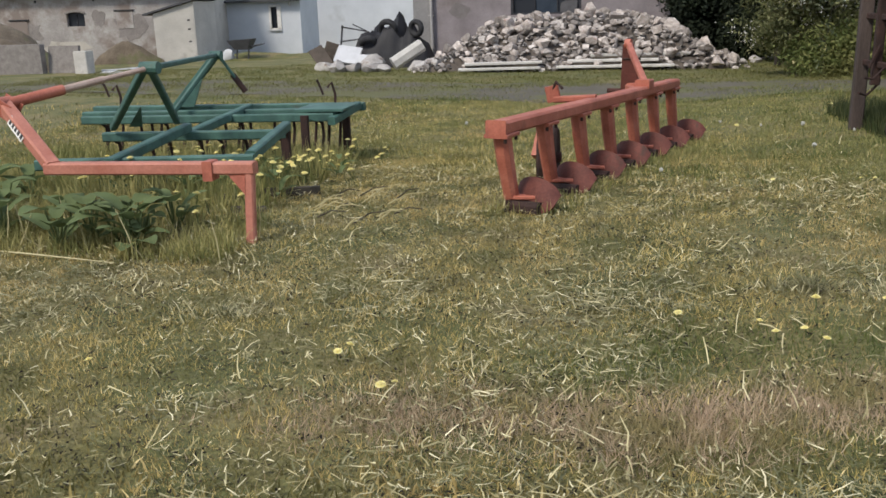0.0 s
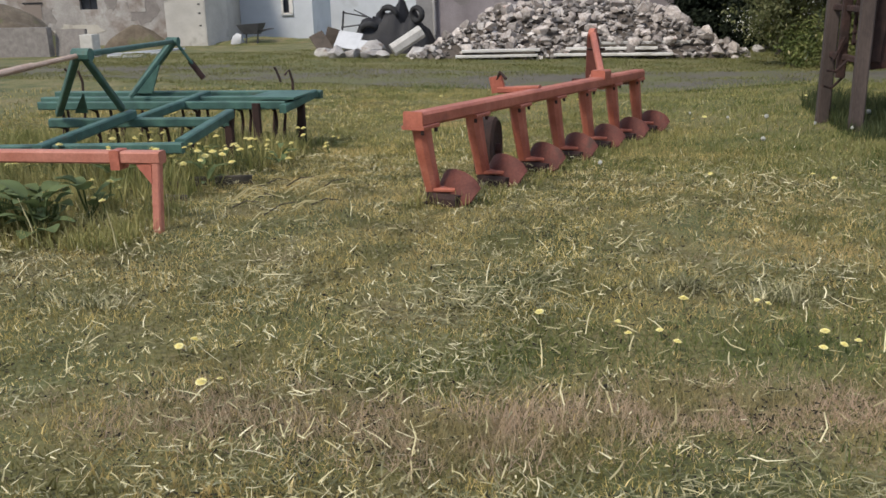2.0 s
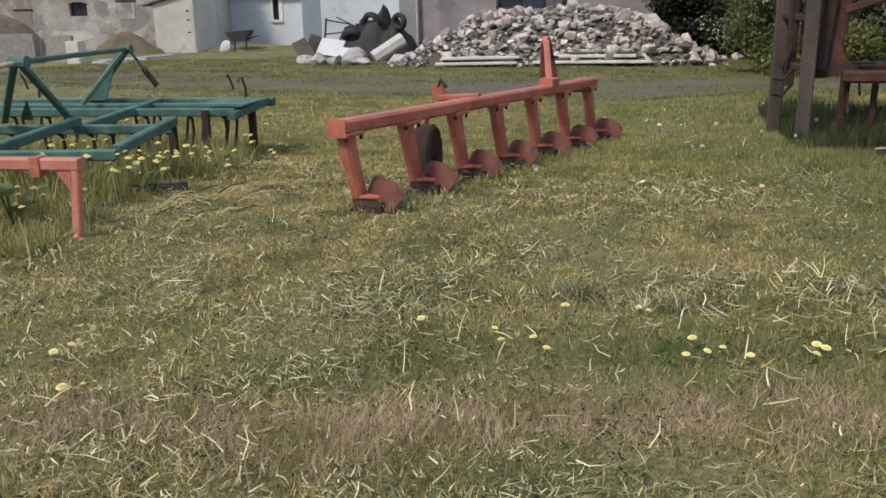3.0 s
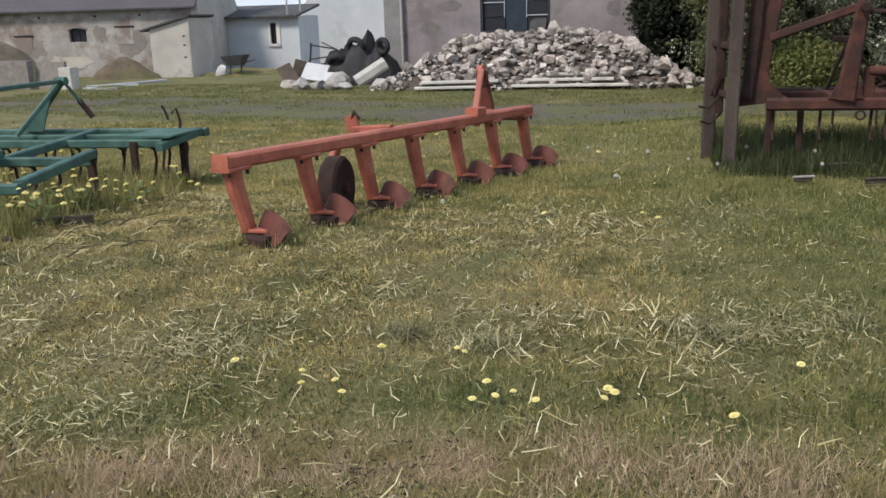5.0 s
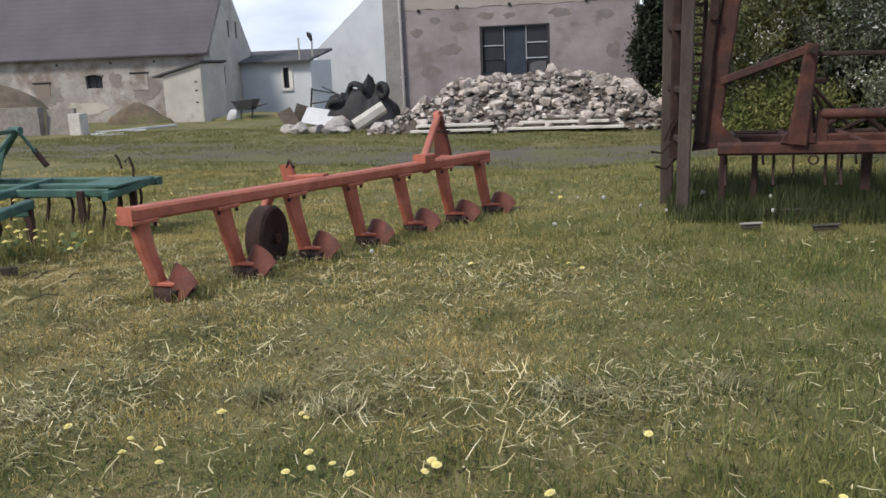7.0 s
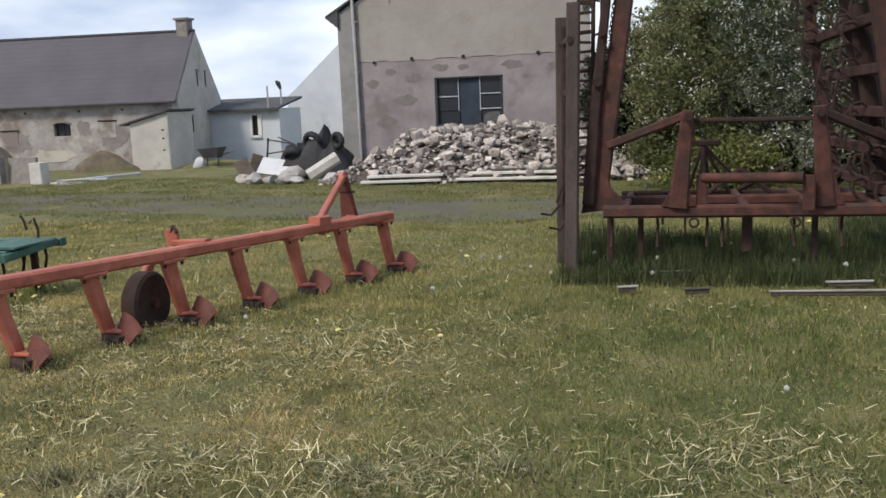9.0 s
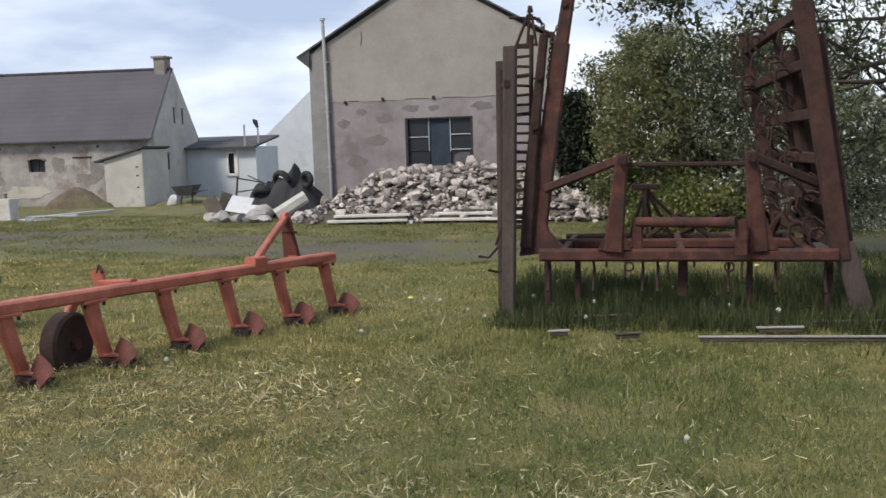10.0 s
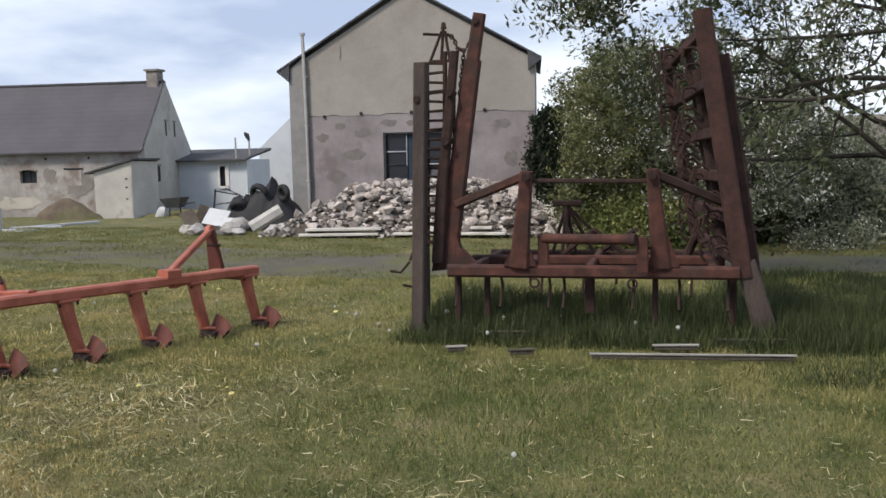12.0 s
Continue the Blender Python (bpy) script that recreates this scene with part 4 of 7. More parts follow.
# ---------------------------------------------------------------- scrap beside the rubble
def foil_heap():
    g = Geo()
    nx, ny = 26, 14
    cx, cy = -5.95, 28.6
    for j in range(ny + 1):
        for i in range(nx + 1):
            u, v = -1 + 2 * i / nx, -1 + 2 * j / ny
            x, y = cx + 1.45 * u, cy + 0.75 * v
            h = 1.75 * (1 - abs(u) ** 2.2) ** 0.6 * (1 - v * v) ** 0.5
            h *= 0.74 + 0.42 * noise.noise((x * 1.7, y * 1.7, 1)) + 0.26 * noise.noise((x * 3.6, y * 3.6, 5))
            g.v.append((x, y, ground_z(x, y) - 0.05 + max(0, h) * (1 + 0.15 * u)))
    for j in range(ny):
        for i in range(nx):
            o = j * (nx + 1) + i
            g.f.append((o, o + 1, o + nx + 2, o + nx + 1))
    return solo("scrap_mound", g, BLACK_FOIL, "scrap heap under crumpled black plastic sheet", "scrap heap", origin=(cx, cy, -0.4), smooth=32)


foil_heap()


def tyre(centre, axis, big, small, label):
    axis = Vector(axis).normalized()
    side = axis.cross((0, 0, 1)).normalized()
    up = side.cross(axis)
    g = Geo()
    n, m = 24, 10
    for i in range(n):
        a = 2 * math.pi * i / n
        radial = side * math.cos(a) + up * math.sin(a)
        for j in range(m):
            b = 2 * math.pi * j / m
            g.v.append(Vector(centre) + radial * (big + small * math.cos(b)) + axis * small * 1.2 * math.sin(b))
    for i in range(n):
        for j in range(m):
            g.f.append((i * m + j, ((i + 1) % n) * m + j, ((i + 1) % n) * m + (j + 1) % m, i * m + (j + 1) % m))
    return solo("old_tyre", g, RUBBER, label, "tyre", "tyres on the scrap heap", origin=centre, smooth=60)


tyre((-4.95, 28.05, 0.86), (0.5, 1, 0.1), 0.20, 0.08, "old black tyre standing on the scrap heap")
tyre((-5.9, 28.35, 0.86), (0.2, 1, 0.5), 0.24, 0.09, "old black tyre leaning on the scrap heap")
tyre((-6.5, 28.1, 0.45), (-0.3, 1, 1.4), 0.22, 0.09, "old black tyre lying on the scrap heap")
solo("tin_sheet", Geo().beam((-7.05, 27.3, -0.10), (-6.95, 27.7, 0.36), 0.78, 0.05, 0.01, up=(0, -1, 0.6)), WHITE_SHEET, "tilted white sheet panel in the scrap", "panel", origin=(-7.4, 27.5, -0.3))
solo("tin_sheet", Geo().beam((-6.45, 27.15, -0.15), (-6.42, 27.35, 0.12), 0.34, 0.05, 0.01, up=(0, -1, 0.8)), WHITE_SHEET, "small white panel leaning in the scrap", "panel", origin=(-6.9, 27.3, -0.3))
solo("brown_board", Geo().beam((-8.05, 27.5, 0.34), (-7.55, 27.2, -0.25), 0.46, 0.05, 0.01, up=(0.4, -1, 0.4)), BROWN_SHEET, "brown scrap board leaning on the heap", "board", origin=(-8.3, 27.4, -0.3))
solo("brown_board", Geo().beam((-7.8, 27.9, -0.2), (-7.6, 28.0, 0.48), 0.42, 0.05, 0.01, up=(0.2, -1, 0.1)), BROWN_SHEET, "dark brown upright scrap board", "board", origin=(-8.1, 27.9, -0.3))
for p, q, r in (((-7.4, 28.1, 0.2), (-7.3, 28.1, 1.0), 0.03), ((-7.35, 28.1, 0.95), (-6.6, 28.3, 0.8), 0.025), ((-7.0, 28.2, 1.02), (-6.4, 28.4, 0.7), 0.02), ((-7.4, 28.1, 0.5), (-6.5, 28.0, 0.6), 0.025)):
    solo("scrap_bar", Geo().tube([p, q], r, 6), FRAME_DARK, "bent dark scrap bar sticking out of heap", "scrap bar", "bars in the scrap heap", origin=p)
bx, by, bz = -15.35, 39.6, ground_z(-15.35, 39.6)
barrow = thing("wheelbarrow", (bx, by, bz), "dark wheelbarrow standing beside the shed", "wheelbarrow")
g = Geo().ring_solid([[(bx - 0.35, by - 0.25, bz + 0.5), (bx + 0.3, by - 0.25, bz + 0.5), (bx + 0.3, by + 0.25, bz + 0.5), (bx - 0.35, by + 0.25, bz + 0.5)],
                      [(bx - 0.6, by - 0.4, bz + 0.92), (bx + 0.5, by - 0.4, bz + 0.98), (bx + 0.5, by + 0.4, bz + 0.98), (bx - 0.6, by + 0.4, bz + 0.92)]])
part("tray", g, ROOF_EDGE, barrow, smooth=0)
for x in (-0.3, 0.25):
    part("leg", Geo().tube([(bx + x, by, bz + 0.52), (bx + x - 0.06, by, bz - 0.02)], 0.035, 6), ROOF_EDGE, barrow)
    part("handle", Geo().tube([(bx + x * 0.8, by - 0.1, bz + 0.55), (bx + 1.0, by - 0.1 + x * 0.6, bz + 0.75)], 0.025, 6), ROOF_EDGE, barrow)
sx, sy2 = -16.15, 39.8
solo("white_sack", Geo().stone((sx, sy2, ground_z(sx, sy2) + 0.22), (0.42, 0.3, 0.34), random.Random(3), 14), WHITE_SHEET, "full white sack on the grass", "sack", origin=(sx, sy2, ground_z(sx, sy2)), smooth=60)


# ---------------------------------------------------------------- orange plough
def build_plough():
    near, far = Vector((0.13, 6.62, 0.645)), Vector((1.725, 11.70, 0.515))
    u = (far - near).normalized()
    flat = Vector((u.x, u.y, 0)).normalized()
    r = Vector((flat.y, -flat.x, 0))
    plough = thing("plough", (0.95, 9.1, 0), "weathered orange seven-furrow plough standing in grass", "plough")
    beam = part("main_beam", Geo().beam(near, far, 0.15, 0.108, 0.02), ORANGE, plough, "square orange beam")
    part("end_plate", Geo().beam(near - u * 0.015, near, 0.165, 0.122, 0.01), ORANGE, beam)
    length = (far - near).length
    for k in range(7):
        s = 0.10 + (length - 0.26) * k / 6
        top = near + u * s + Vector((0, 0, -0.056))
        foot = Vector((top.x, top.y, 0)) + flat * 0.12 + r * 0.02
        gz = ground_z(foot.x, foot.y)
        foot.z = gz + 0.115
        body = part("standard", Geo().beam(top, top + (foot - top) * 0.4 - flat * 0.01, 0.115, 0.145, 0.03, flat, 0.115, 0.13)
                    .beam(top + (foot - top) * 0.38 - flat * 0.01, foot, 0.115, 0.13, 0.03, flat, 0.10, 0.115), ORANGE, plough, "orange plough leg")
        part("clamp", Geo().beam(top - flat * 0.12 + Vector((0, 0, 0.0)), top + flat * 0.12, 0.19, 0.03, 0.006), ORANGE, body)
        for o in (-0.10, 0.10):
            part("bolt", Geo().tube([top + flat * o + r * 0.07 + Vector((0, 0, 0.005)), top + flat * o + r * 0.07 + Vector((0, 0, -0.05))], 0.014, 6), RUST_DARK, body)
        part("landside", Geo().beam(foot - flat * 0.05 + Vector((0, 0, -0.075)), foot + flat * 0.24 + Vector((0, 0, -0.09)), 0.06, 0.13, 0.01), RUST_DARK, body)
        # The block's dark bulk takes in the shade below the plough foot.
        part("share_frame", Geo().beam(foot + r * 0.03 - flat * 0.02 + Vector((0, 0, -0.08)), foot + r * 0.27 - flat * 0.07 + Vector((0, 0, -0.075)), 0.12, 0.105, 0.04), RUST_DARK, body, "dark share frame standing in for soil and shade beneath")
        part("frog", Geo().beam(foot - r * 0.04 + flat * 0.01 + Vector((0, 0, -0.012)), foot + r * 0.21 + flat * 0.02 + Vector((0, 0, 0.005)), 0.13, 0.032, 0.008), ORANGE, body)
        # mouldboard: a rounded, hollow plate swept out and forward
        rows = []
        for i in range(11):
            a = i / 10
            line = []
            bow = math.sqrt(max(0.04, 1 - ((a - 0.5) / 0.52) ** 2))
            top_edge = 0.085 + 0.175 * bow
            low_edge = 0.075 - 0.075 * bow
            for j in range(8):
                b = j / 7
                z = gz + low_edge + (top_edge - low_edge) * b
                out = -0.02 + 0.39 * a + 0.02 * b * a
                fwd = 0.15 - 0.17 * a - 0.06 * math.sin(math.pi * a) - 0.07 * (1 - b) * (1 - 0.5 * a) + 0.05 * b * b
                p = Vector((foot.x, foot.y, 0)) + r * out + flat * fwd
                line.append((p.x, p.y, z))
            rows.append(line)
        part("mouldboard", Geo().plate(rows, 0.014), RUST_SOIL, body, "rusty red curved mouldboard", smooth=60)
        part("share", Geo().plate([[(foot + r * (-0.03 + 0.30 * a) + flat * (-0.10 + 0.10 * a + 0.12 * b) + Vector((0, 0, gz - foot.z + 0.005 + 0.05 * b))) for b in (0, 0.5, 1)] for a in (0, 0.33, 0.66, 1)], 0.012), RUST_DARK, body, smooth=60)
    # depth wheel on a crank
    hub = Vector((0.40, 8.34, ground_z(0.40, 8.34) + 0.22))
    ax = (r * 0.9 + flat * 0.26).normalized()
    side, up = ax.cross((0, 0, 1)).normalized(), Vector((0, 0, 1))
    g = Geo()
    n = 32
    rings = []
    for off, rad in ((-0.07, 0.05), (-0.09, 0.26), (-0.065, 0.29), (0.065, 0.29), (0.09, 0.26), (0.07, 0.05)):
        rings.append([hub + ax * off + (side * math.cos(2 * math.pi * i / n) + up * math.sin(2 * math.pi * i / n)) * rad for i in range(n)])
    g.ring_solid(rings)
    wheel = part("depth_wheel", g, RUST_DARK, plough, "dark rusty depth wheel")
    part("hub", Geo().tube([hub - ax * 0.09, hub + ax * 0.12], 0.05, 10), RUST, wheel)
    on = near + u * 2.45
    part("wheel_arm", Geo().beam(hub - ax * 0.12, hub - ax * 0.12 + flat * 0.26 + Vector((0, 0, 0.40)), 0.07, 0.09), ORANGE, plough)
    part("arm_bracket", Geo().beam(hub - ax * 0.12 + flat * 0.24 + Vector((0, 0, 0.37)), on - r * 0.05, 0.10, 0.10), ORANGE, plough)
    cr = Vector((0.42, 8.88, 0.60))
    crank = part("adjusting_crank", Geo().beam(cr, cr + Vector((-0.03, 0.0, 0.15)), 0.13, 0.06), ORANGE, plough, "worn bracket with crank")
    part("spindle", Geo().tube([cr + Vector((-0.06, 0, 0.03)), cr + Vector((0.02, -0.03, 0.19)), cr + Vector((0.08, -0.08, 0.13))], 0.016, 6), RUST_DARK, crank)
    part("bracket_foot", Geo().beam(cr + Vector((0.0, 0, 0.02)), near + u * 2.3 + Vector((0, 0, 0.05)), 0.10, 0.06), ORANGE, crank)
    # headstock
    head = Vector((1.16, 11.68, 1.0))
    foot = Vector((1.20, 11.76, 0.42))
    tower = part("headstock", Geo().beam(foot, head, 0.25, 0.07, 0.012, flat, 0.13, 0.06), RUST_SOIL, plough, "rusty red headstock tower")
    part("eye_plate", Geo().tube([head - r * 0.035, head + r * 0.035], 0.065, 14), ORANGE, tower)
    part("pin", Geo().tube([head + Vector((0, 0, -0.18)) - r * 0.06, head + Vector((0.0, 0, -0.18)) + r * 0.16], 0.016, 6), RUST_DARK, tower)
    base = near + u * 3.98 + Vector((0, 0, 0.09))
    stay = part("stay", Geo().beam(head, base, 0.07, 0.075, 0.012), ORANGE, plough, "slanted orange stay")
    part("stay_shoe", Geo().beam(base - u * 0.10 + Vector((0, 0, -0.02)), base + u * 0.10 + Vector((0, 0, -0.02)), 0.16, 0.11), ORANGE, stay)
    part("cross_frame", Geo().beam(foot + Vector((0, 0, 0.05)), near + u * 4.55, 0.12, 0.10), ORANGE, plough)
    part("cross_frame", Geo().beam(foot + Vector((0, 0, 0.05)) - flat * 0.1, near + u * 4.0 + Vector((0, 0, -0.05)), 0.08, 0.08), ORANGE, plough)
    part("lower_link_shaft", Geo().tube([foot - r * 0.3, foot + r * 0.5], 0.03, 8), RUST, plough)
    return plough


build_plough()


# ---------------------------------------------------------------- green cultivator with orange tow frame
def build_green():
    tool = thing("green_cultivator", (-3.2, 8.5, 0), "faded green field cultivator overgrown with dandelions", "cultivator")
    dz = 0.42
    deck = [((-5.2, 10.15), (-1.86, 10.28), 0.12, dz), ((-5.1, 9.72), (-1.95, 9.92), 0.10, dz - 0.02), ((-4.9, 9.35), (-2.0, 9.5), 0.06, dz - 0.03),
            ((-4.0, 8.25), (-2.15, 8.42), 0.09, dz - 0.06), ((-3.75, 6.75), (-1.95, 7.05), 0.09, dz - 0.08)]
    for a, b, w, z in deck:
        part("cross_bar", Geo().beam((*a, z), (*b, z), w, 0.09, 0.012), GREEN, tool)
    for a, b in (((-3.15, 8.35), (-3.06, 6.7)), ((-1.92, 10.2), (-2.0, 9.4)), ((-2.15, 8.42), (-2.0, 7.1)), ((-3.2, 10.1), (-3.15, 8.3))):
        part("side_rail", Geo().beam((*a, dz + 0.02), (*b, dz - 0.06), 0.09, 0.09, 0.012), GREEN, tool)
    part("walk_plate", Geo().box(-2.45, -1.9, 9.5, 10.2, dz + 0.03, dz + 0.055, 0.004), GREEN, tool)
    apex1, apex2 = Vector((-2.90, 7.25, 1.09)), Vector((-3.52, 10.0, 1.05))
    for p, q, w in ((apex1, (-3.24, 8.32, 0.50), 0.06), (apex1 + Vector((-0.05, 0, 0)), (-3.86, 8.2, 0.46), 0.065), (apex1, apex2, 0.05), (apex2, (-4.12, 10.1, 0.46), 0.08),
                    (apex2 + Vector((0.03, 0, 0)), (-3.30, 10.12, 0.70), 0.035), (apex2, (-3.9, 9.6, 0.46), 0.05)):
        part("brace", Geo().beam(p, q, w, w, 0.01), GREEN, tool)
    part("gusset", Geo().ring_solid([[(-3.72, 8.25, 0.46), (-3.58, 8.25, 0.46), (-3.44, 8.0, 0.68)], [(-3.72, 8.27, 0.46), (-3.58, 8.27, 0.46), (-3.44, 8.02, 0.68)]]), GREEN, tool, smooth=0)
    part("gusset", Geo().ring_solid([[(-4.12, 10.0, 0.46), (-3.85, 10.0, 0.46), (-3.68, 9.98, 0.85)], [(-4.12, 10.02, 0.46), (-3.85, 10.02, 0.46), (-3.68, 10.0, 0.85)]]), GREEN, tool, smooth=0)
    part("apex_head", Geo().tube([apex1 + Vector((-0.08, 0, 0)), apex1 + Vector((0.08, 0, 0))], 0.055, 10), GREEN, tool)
    part("apex_head", Geo().tube([apex2 + Vector((-0.07, 0, 0)), apex2 + Vector((0.07, 0, 0))], 0.05, 10), GREEN, tool)
    part("cylinder_end", Geo().tube([(-3.38, 10.1, 0.82), (-3.24, 10.12, 0.62)], 0.035, 8), RUST_DARK, tool)
    # tines under the bars
    rng = random.Random(5)
    for a, b, w, z in deck[:4]:
        for k in range(7):
            s = (k + 0.5) / 7 + rng.uniform(-0.03, 0.03)
            x, y = a[0] + (b[0] - a[0]) * s, a[1] + (b[1] - a[1]) * s
            gz = ground_z(x, y)
            part("tine", Geo().tube([(x, y, z - 0.03), (x, y + 0.10, z - 0.08), (x, y + 0.12, z - 0.2), (x, y + 0.03, gz + 0.08), (x, y - 0.06, gz - 0.02)], 0.018, 6), RUST_DARK, tool)
    for x, y in ((-1.98, 9.9), (-2.16, 8.4), (-2.3, 9.4)):
        part("support_leg", Geo().beam((x, y, dz), (x, y, ground_z(x, y) - 0.02), 0.09, 0.05), RUST_DARK, tool)
    for x in (-2.22, -4.95):
        part("spring_hook", Geo().tube([(x, 10.3, dz), (x, 10.32, dz + 0.14), (x - 0.03, 10.3, dz + 0.28), (x - 0.08, 10.28, dz + 0.22)], 0.016, 6), RUST_DARK, tool)
        part("spring_hook", Geo().tube([(x - 0.14, 10.3, dz + 0.14), (x - 0.19, 10.32, dz + 0.26), (x - 0.21, 10.3, dz + 0.31)], 0.014, 6), RUST_DARK, tool)
    # tow frame
    y = 5.74
    top, bend, corner = Vector((-3.57, 6.2, 0.90)), Vector((-2.94, y, 0.495)), Vector((-1.43, y, 0.505))
    tow = part("tow_beam", Geo().beam(bend - Vector((0.03, 0, 0)), corner + Vector((0.02, 0, 0)), 0.10, 0.085, 0.012), ORANGE_PALE, tool, "pale orange square tow beam")
    part("slanted_beam", Geo().beam(top, bend + Vector((0.02, 0, 0.01)), 0.10, 0.09, 0.012), ORANGE_PALE, tool, "slanted orange beam with printed label")
    gz = ground_z(-1.45, y)
    part("leg", Geo().beam(corner + Vector((-0.02, 0, 0.03)), (-1.44, y - 0.10, gz - 0.03), 0.062, 0.062, 0.01, (0, 1, 0)), ORANGE_PALE, tool, "orange leg set in the grass")
    part("corner_web", Geo().ring_solid([[(-1.47, y - 0.05, 0.46), (-1.60, y - 0.03, 0.46), (-1.47, y - 0.07, 0.33)], [(-1.47, y + 0.01, 0.46), (-1.60, y + 0.03, 0.46), (-1.47, y - 0.01, 0.33)]]), ORANGE, tool, smooth=0)
    part("clamp", Geo().box(-1.77, -1.70, y - 0.062, y + 0.055, 0.42, 0.555, 0.006), ORANGE, tool)
    d = (bend - top).normalized()
    front = Vector((0, -1, 0))
    mid = top + (bend - top) * 0.38
    lab = part("label_strip", Geo().beam(mid + front * 0.056 - d * 0.13, mid + front * 0.056 + d * 0.13, 0.004, 0.075, 0.001, up=(0.7, 0, 0.8)), LABEL_WHITE, tool, "white sticker with unreadable print")
    for k in range(5):
        c = mid + front * 0.0605 + d * (-0.10 + 0.05 * k)
        part("print_bar", Geo().beam(c - d * 0.014, c + d * 0.014, 0.003, 0.045, 0.001, up=(0.7, 0, 0.8)), LABEL_BLACK, lab, "black print bar")
    tube_mid = top + (apex1 - top) * 0.38
    rod = part("cylinder", Geo().tube([top, tube_mid], 0.042, 12), ORANGE, tool, "orange hydraulic cylinder")
    part("piston_rod", Geo().tube([tube_mid, top + (apex1 - top) * 0.66], 0.030, 10).tube([top + (apex1 - top) * 0.64, apex1], 0.022, 10), STEEL, tool, "pale worn piston rod")
    part("joint", Geo().tube([top + Vector((0, -0.08, 0)), top + Vector((0, 0.08, 0))], 0.06, 12), ORANGE, tool)
    for k in range(2):
        part("hinge_plate", Geo().beam(top + Vector((-0.05, -0.075 + 0.15 * k, 0.03)), top + Vector((0.08, -0.075 + 0.15 * k, -0.06)), 0.012, 0.12, 0.003), ORANGE, tool)
    return tool


build_green()


# ---------------------------------------------------------------- red folded cultivator
def build_red():
    tool = thing("folded_cultivator", (5.8, 11.2, 0), "tall rusty red cultivator with both wings folded up", "cultivator")
    z = 0.65
    part("front_bar", Geo().beam((4.40, 10.72, z), (7.32, 10.70, z), 0.12, 0.13, 0.025), RUST, tool, "rusty red front bar")
    part("rear_bar", Geo().beam((4.45, 11.75, z), (7.25, 11.75, z), 0.10, 0.11, 0.02), RUST, tool)
    part("rear_bar", Geo().beam((4.5, 12.7, z - 0.03), (7.2, 12.7, z - 0.03), 0.10, 0.10, 0.02), RUST_DARK, tool)
    for x in (4.62, 5.2, 5.85, 6.5, 7.1):
        part("long_bar", Geo().beam((x, 10.75, z + 0.01), (x, 12.75, z - 0.02), 0.08, 0.08, 0.015), RUST, tool)
    # middle towers
    for xa, xb, w in ((5.16, 5.26, 0.20), (6.58, 6.49, 0.19)):
        t = part("tower", Geo().beam((xa, 10.66, z + 0.05), (xb, 10.58, 1.68), w, 0.10, 0.02, (0, 1, 0), 0.12, 0.08), RUST, tool, "red rusty upright")
        part("tower_web", Geo().ring_solid([[(xa - 0.16, 10.64, z + 0.06), (xa + 0.18, 10.64, z + 0.06), (xa + 0.04, 10.61, z + 0.42)], [(xa - 0.16, 10.70, z + 0.06), (xa + 0.18, 10.70, z + 0.06), (xa + 0.04, 10.67, z + 0.42)]]), RUST, t, smooth=0)
        part("tower_pin", Geo().tube([(xb, 10.48, 1.62), (xb, 10.70, 1.62)], 0.04, 10), RUST_DARK, t)
    part("top_bar", Geo().beam((5.26, 10.66, 1.58), (6.49, 10.64, 1.56), 0.04, 0.045, 0.01), RUST_DARK, tool)
    part("wing_link", Geo().beam((4.44, 11.0, 1.33), (5.26, 10.60, 1.64), 0.075, 0.09, 0.015), RUST, tool)
    part("wing_link", Geo().beam((7.16, 10.90, 1.34), (6.49, 10.60, 1.64), 0.075, 0.09, 0.015), RUST_DARK, tool)
    cyl = part("cylinder", Geo().tube([(5.40, 10.75, 0.985), (6.30, 10.45, 1.0)], 0.052, 14), RUST, tool, "rusty hydraulic cylinder")
    part("cylinder_cap", Geo().tube([(6.28, 10.456, 1.0), (6.34, 10.436, 1.0)], 0.064, 14), RUST_DARK, cyl)
    for x, y in ((5.40, 10.75), (6.40, 10.5)):
        part("stub_post", Geo().beam((x, y, z + 0.03), (x, y, 1.02), 0.11, 0.07, 0.012), RUST, tool)
    for p, q in (((5.50, 11.8, 0.72), (5.85, 11.7, 1.0)), ((6.2, 11.8, 0.7), (5.85, 11.7, 1.0)), ((5.9, 12.6, 0.68), (6.3, 11.9, 0.98))):
        part("strut", Geo().beam(p, q, 0.05, 0.05, 0.01), RUST_DARK, tool)
    # drawbar tripod behind
    tip = Vector((5.47, 12.4, 1.24))
    for x, y in ((5.28, 12.5), (5.42, 12.35), (5.50, 12.3), (5.58, 12.5), (5.80, 12.6), (6.05, 12.7)):
        part("rod", Geo().tube([tip, (x, y, 0.62)], 0.022, 6), RUST_DARK, tool)
    part("rod_head", Geo().beam(tip + Vector((-0.16, 0, 0.02)), tip + Vector((0.18, 0, 0.02)), 0.06, 0.07), RUST_DARK, tool)
    # left wing: two uprights, two swing arms, the slatted crumbler
    part("wing_upright", Geo().beam((4.05, 10.76, ground_z(4, 10.8) - 0.02), (4.10, 10.92, 2.83), 0.135, 0.15, 0.015, (0, 1, 0)), RUST_GREY, tool, "grey-brown weathered wing beam")
    part("wing_upright", Geo().beam((3.95, 11.3, 0.5), (3.98, 11.3, 2.62), 0.10, 0.10, 0.015, (0, 1, 0)), RUST_DARK, tool)
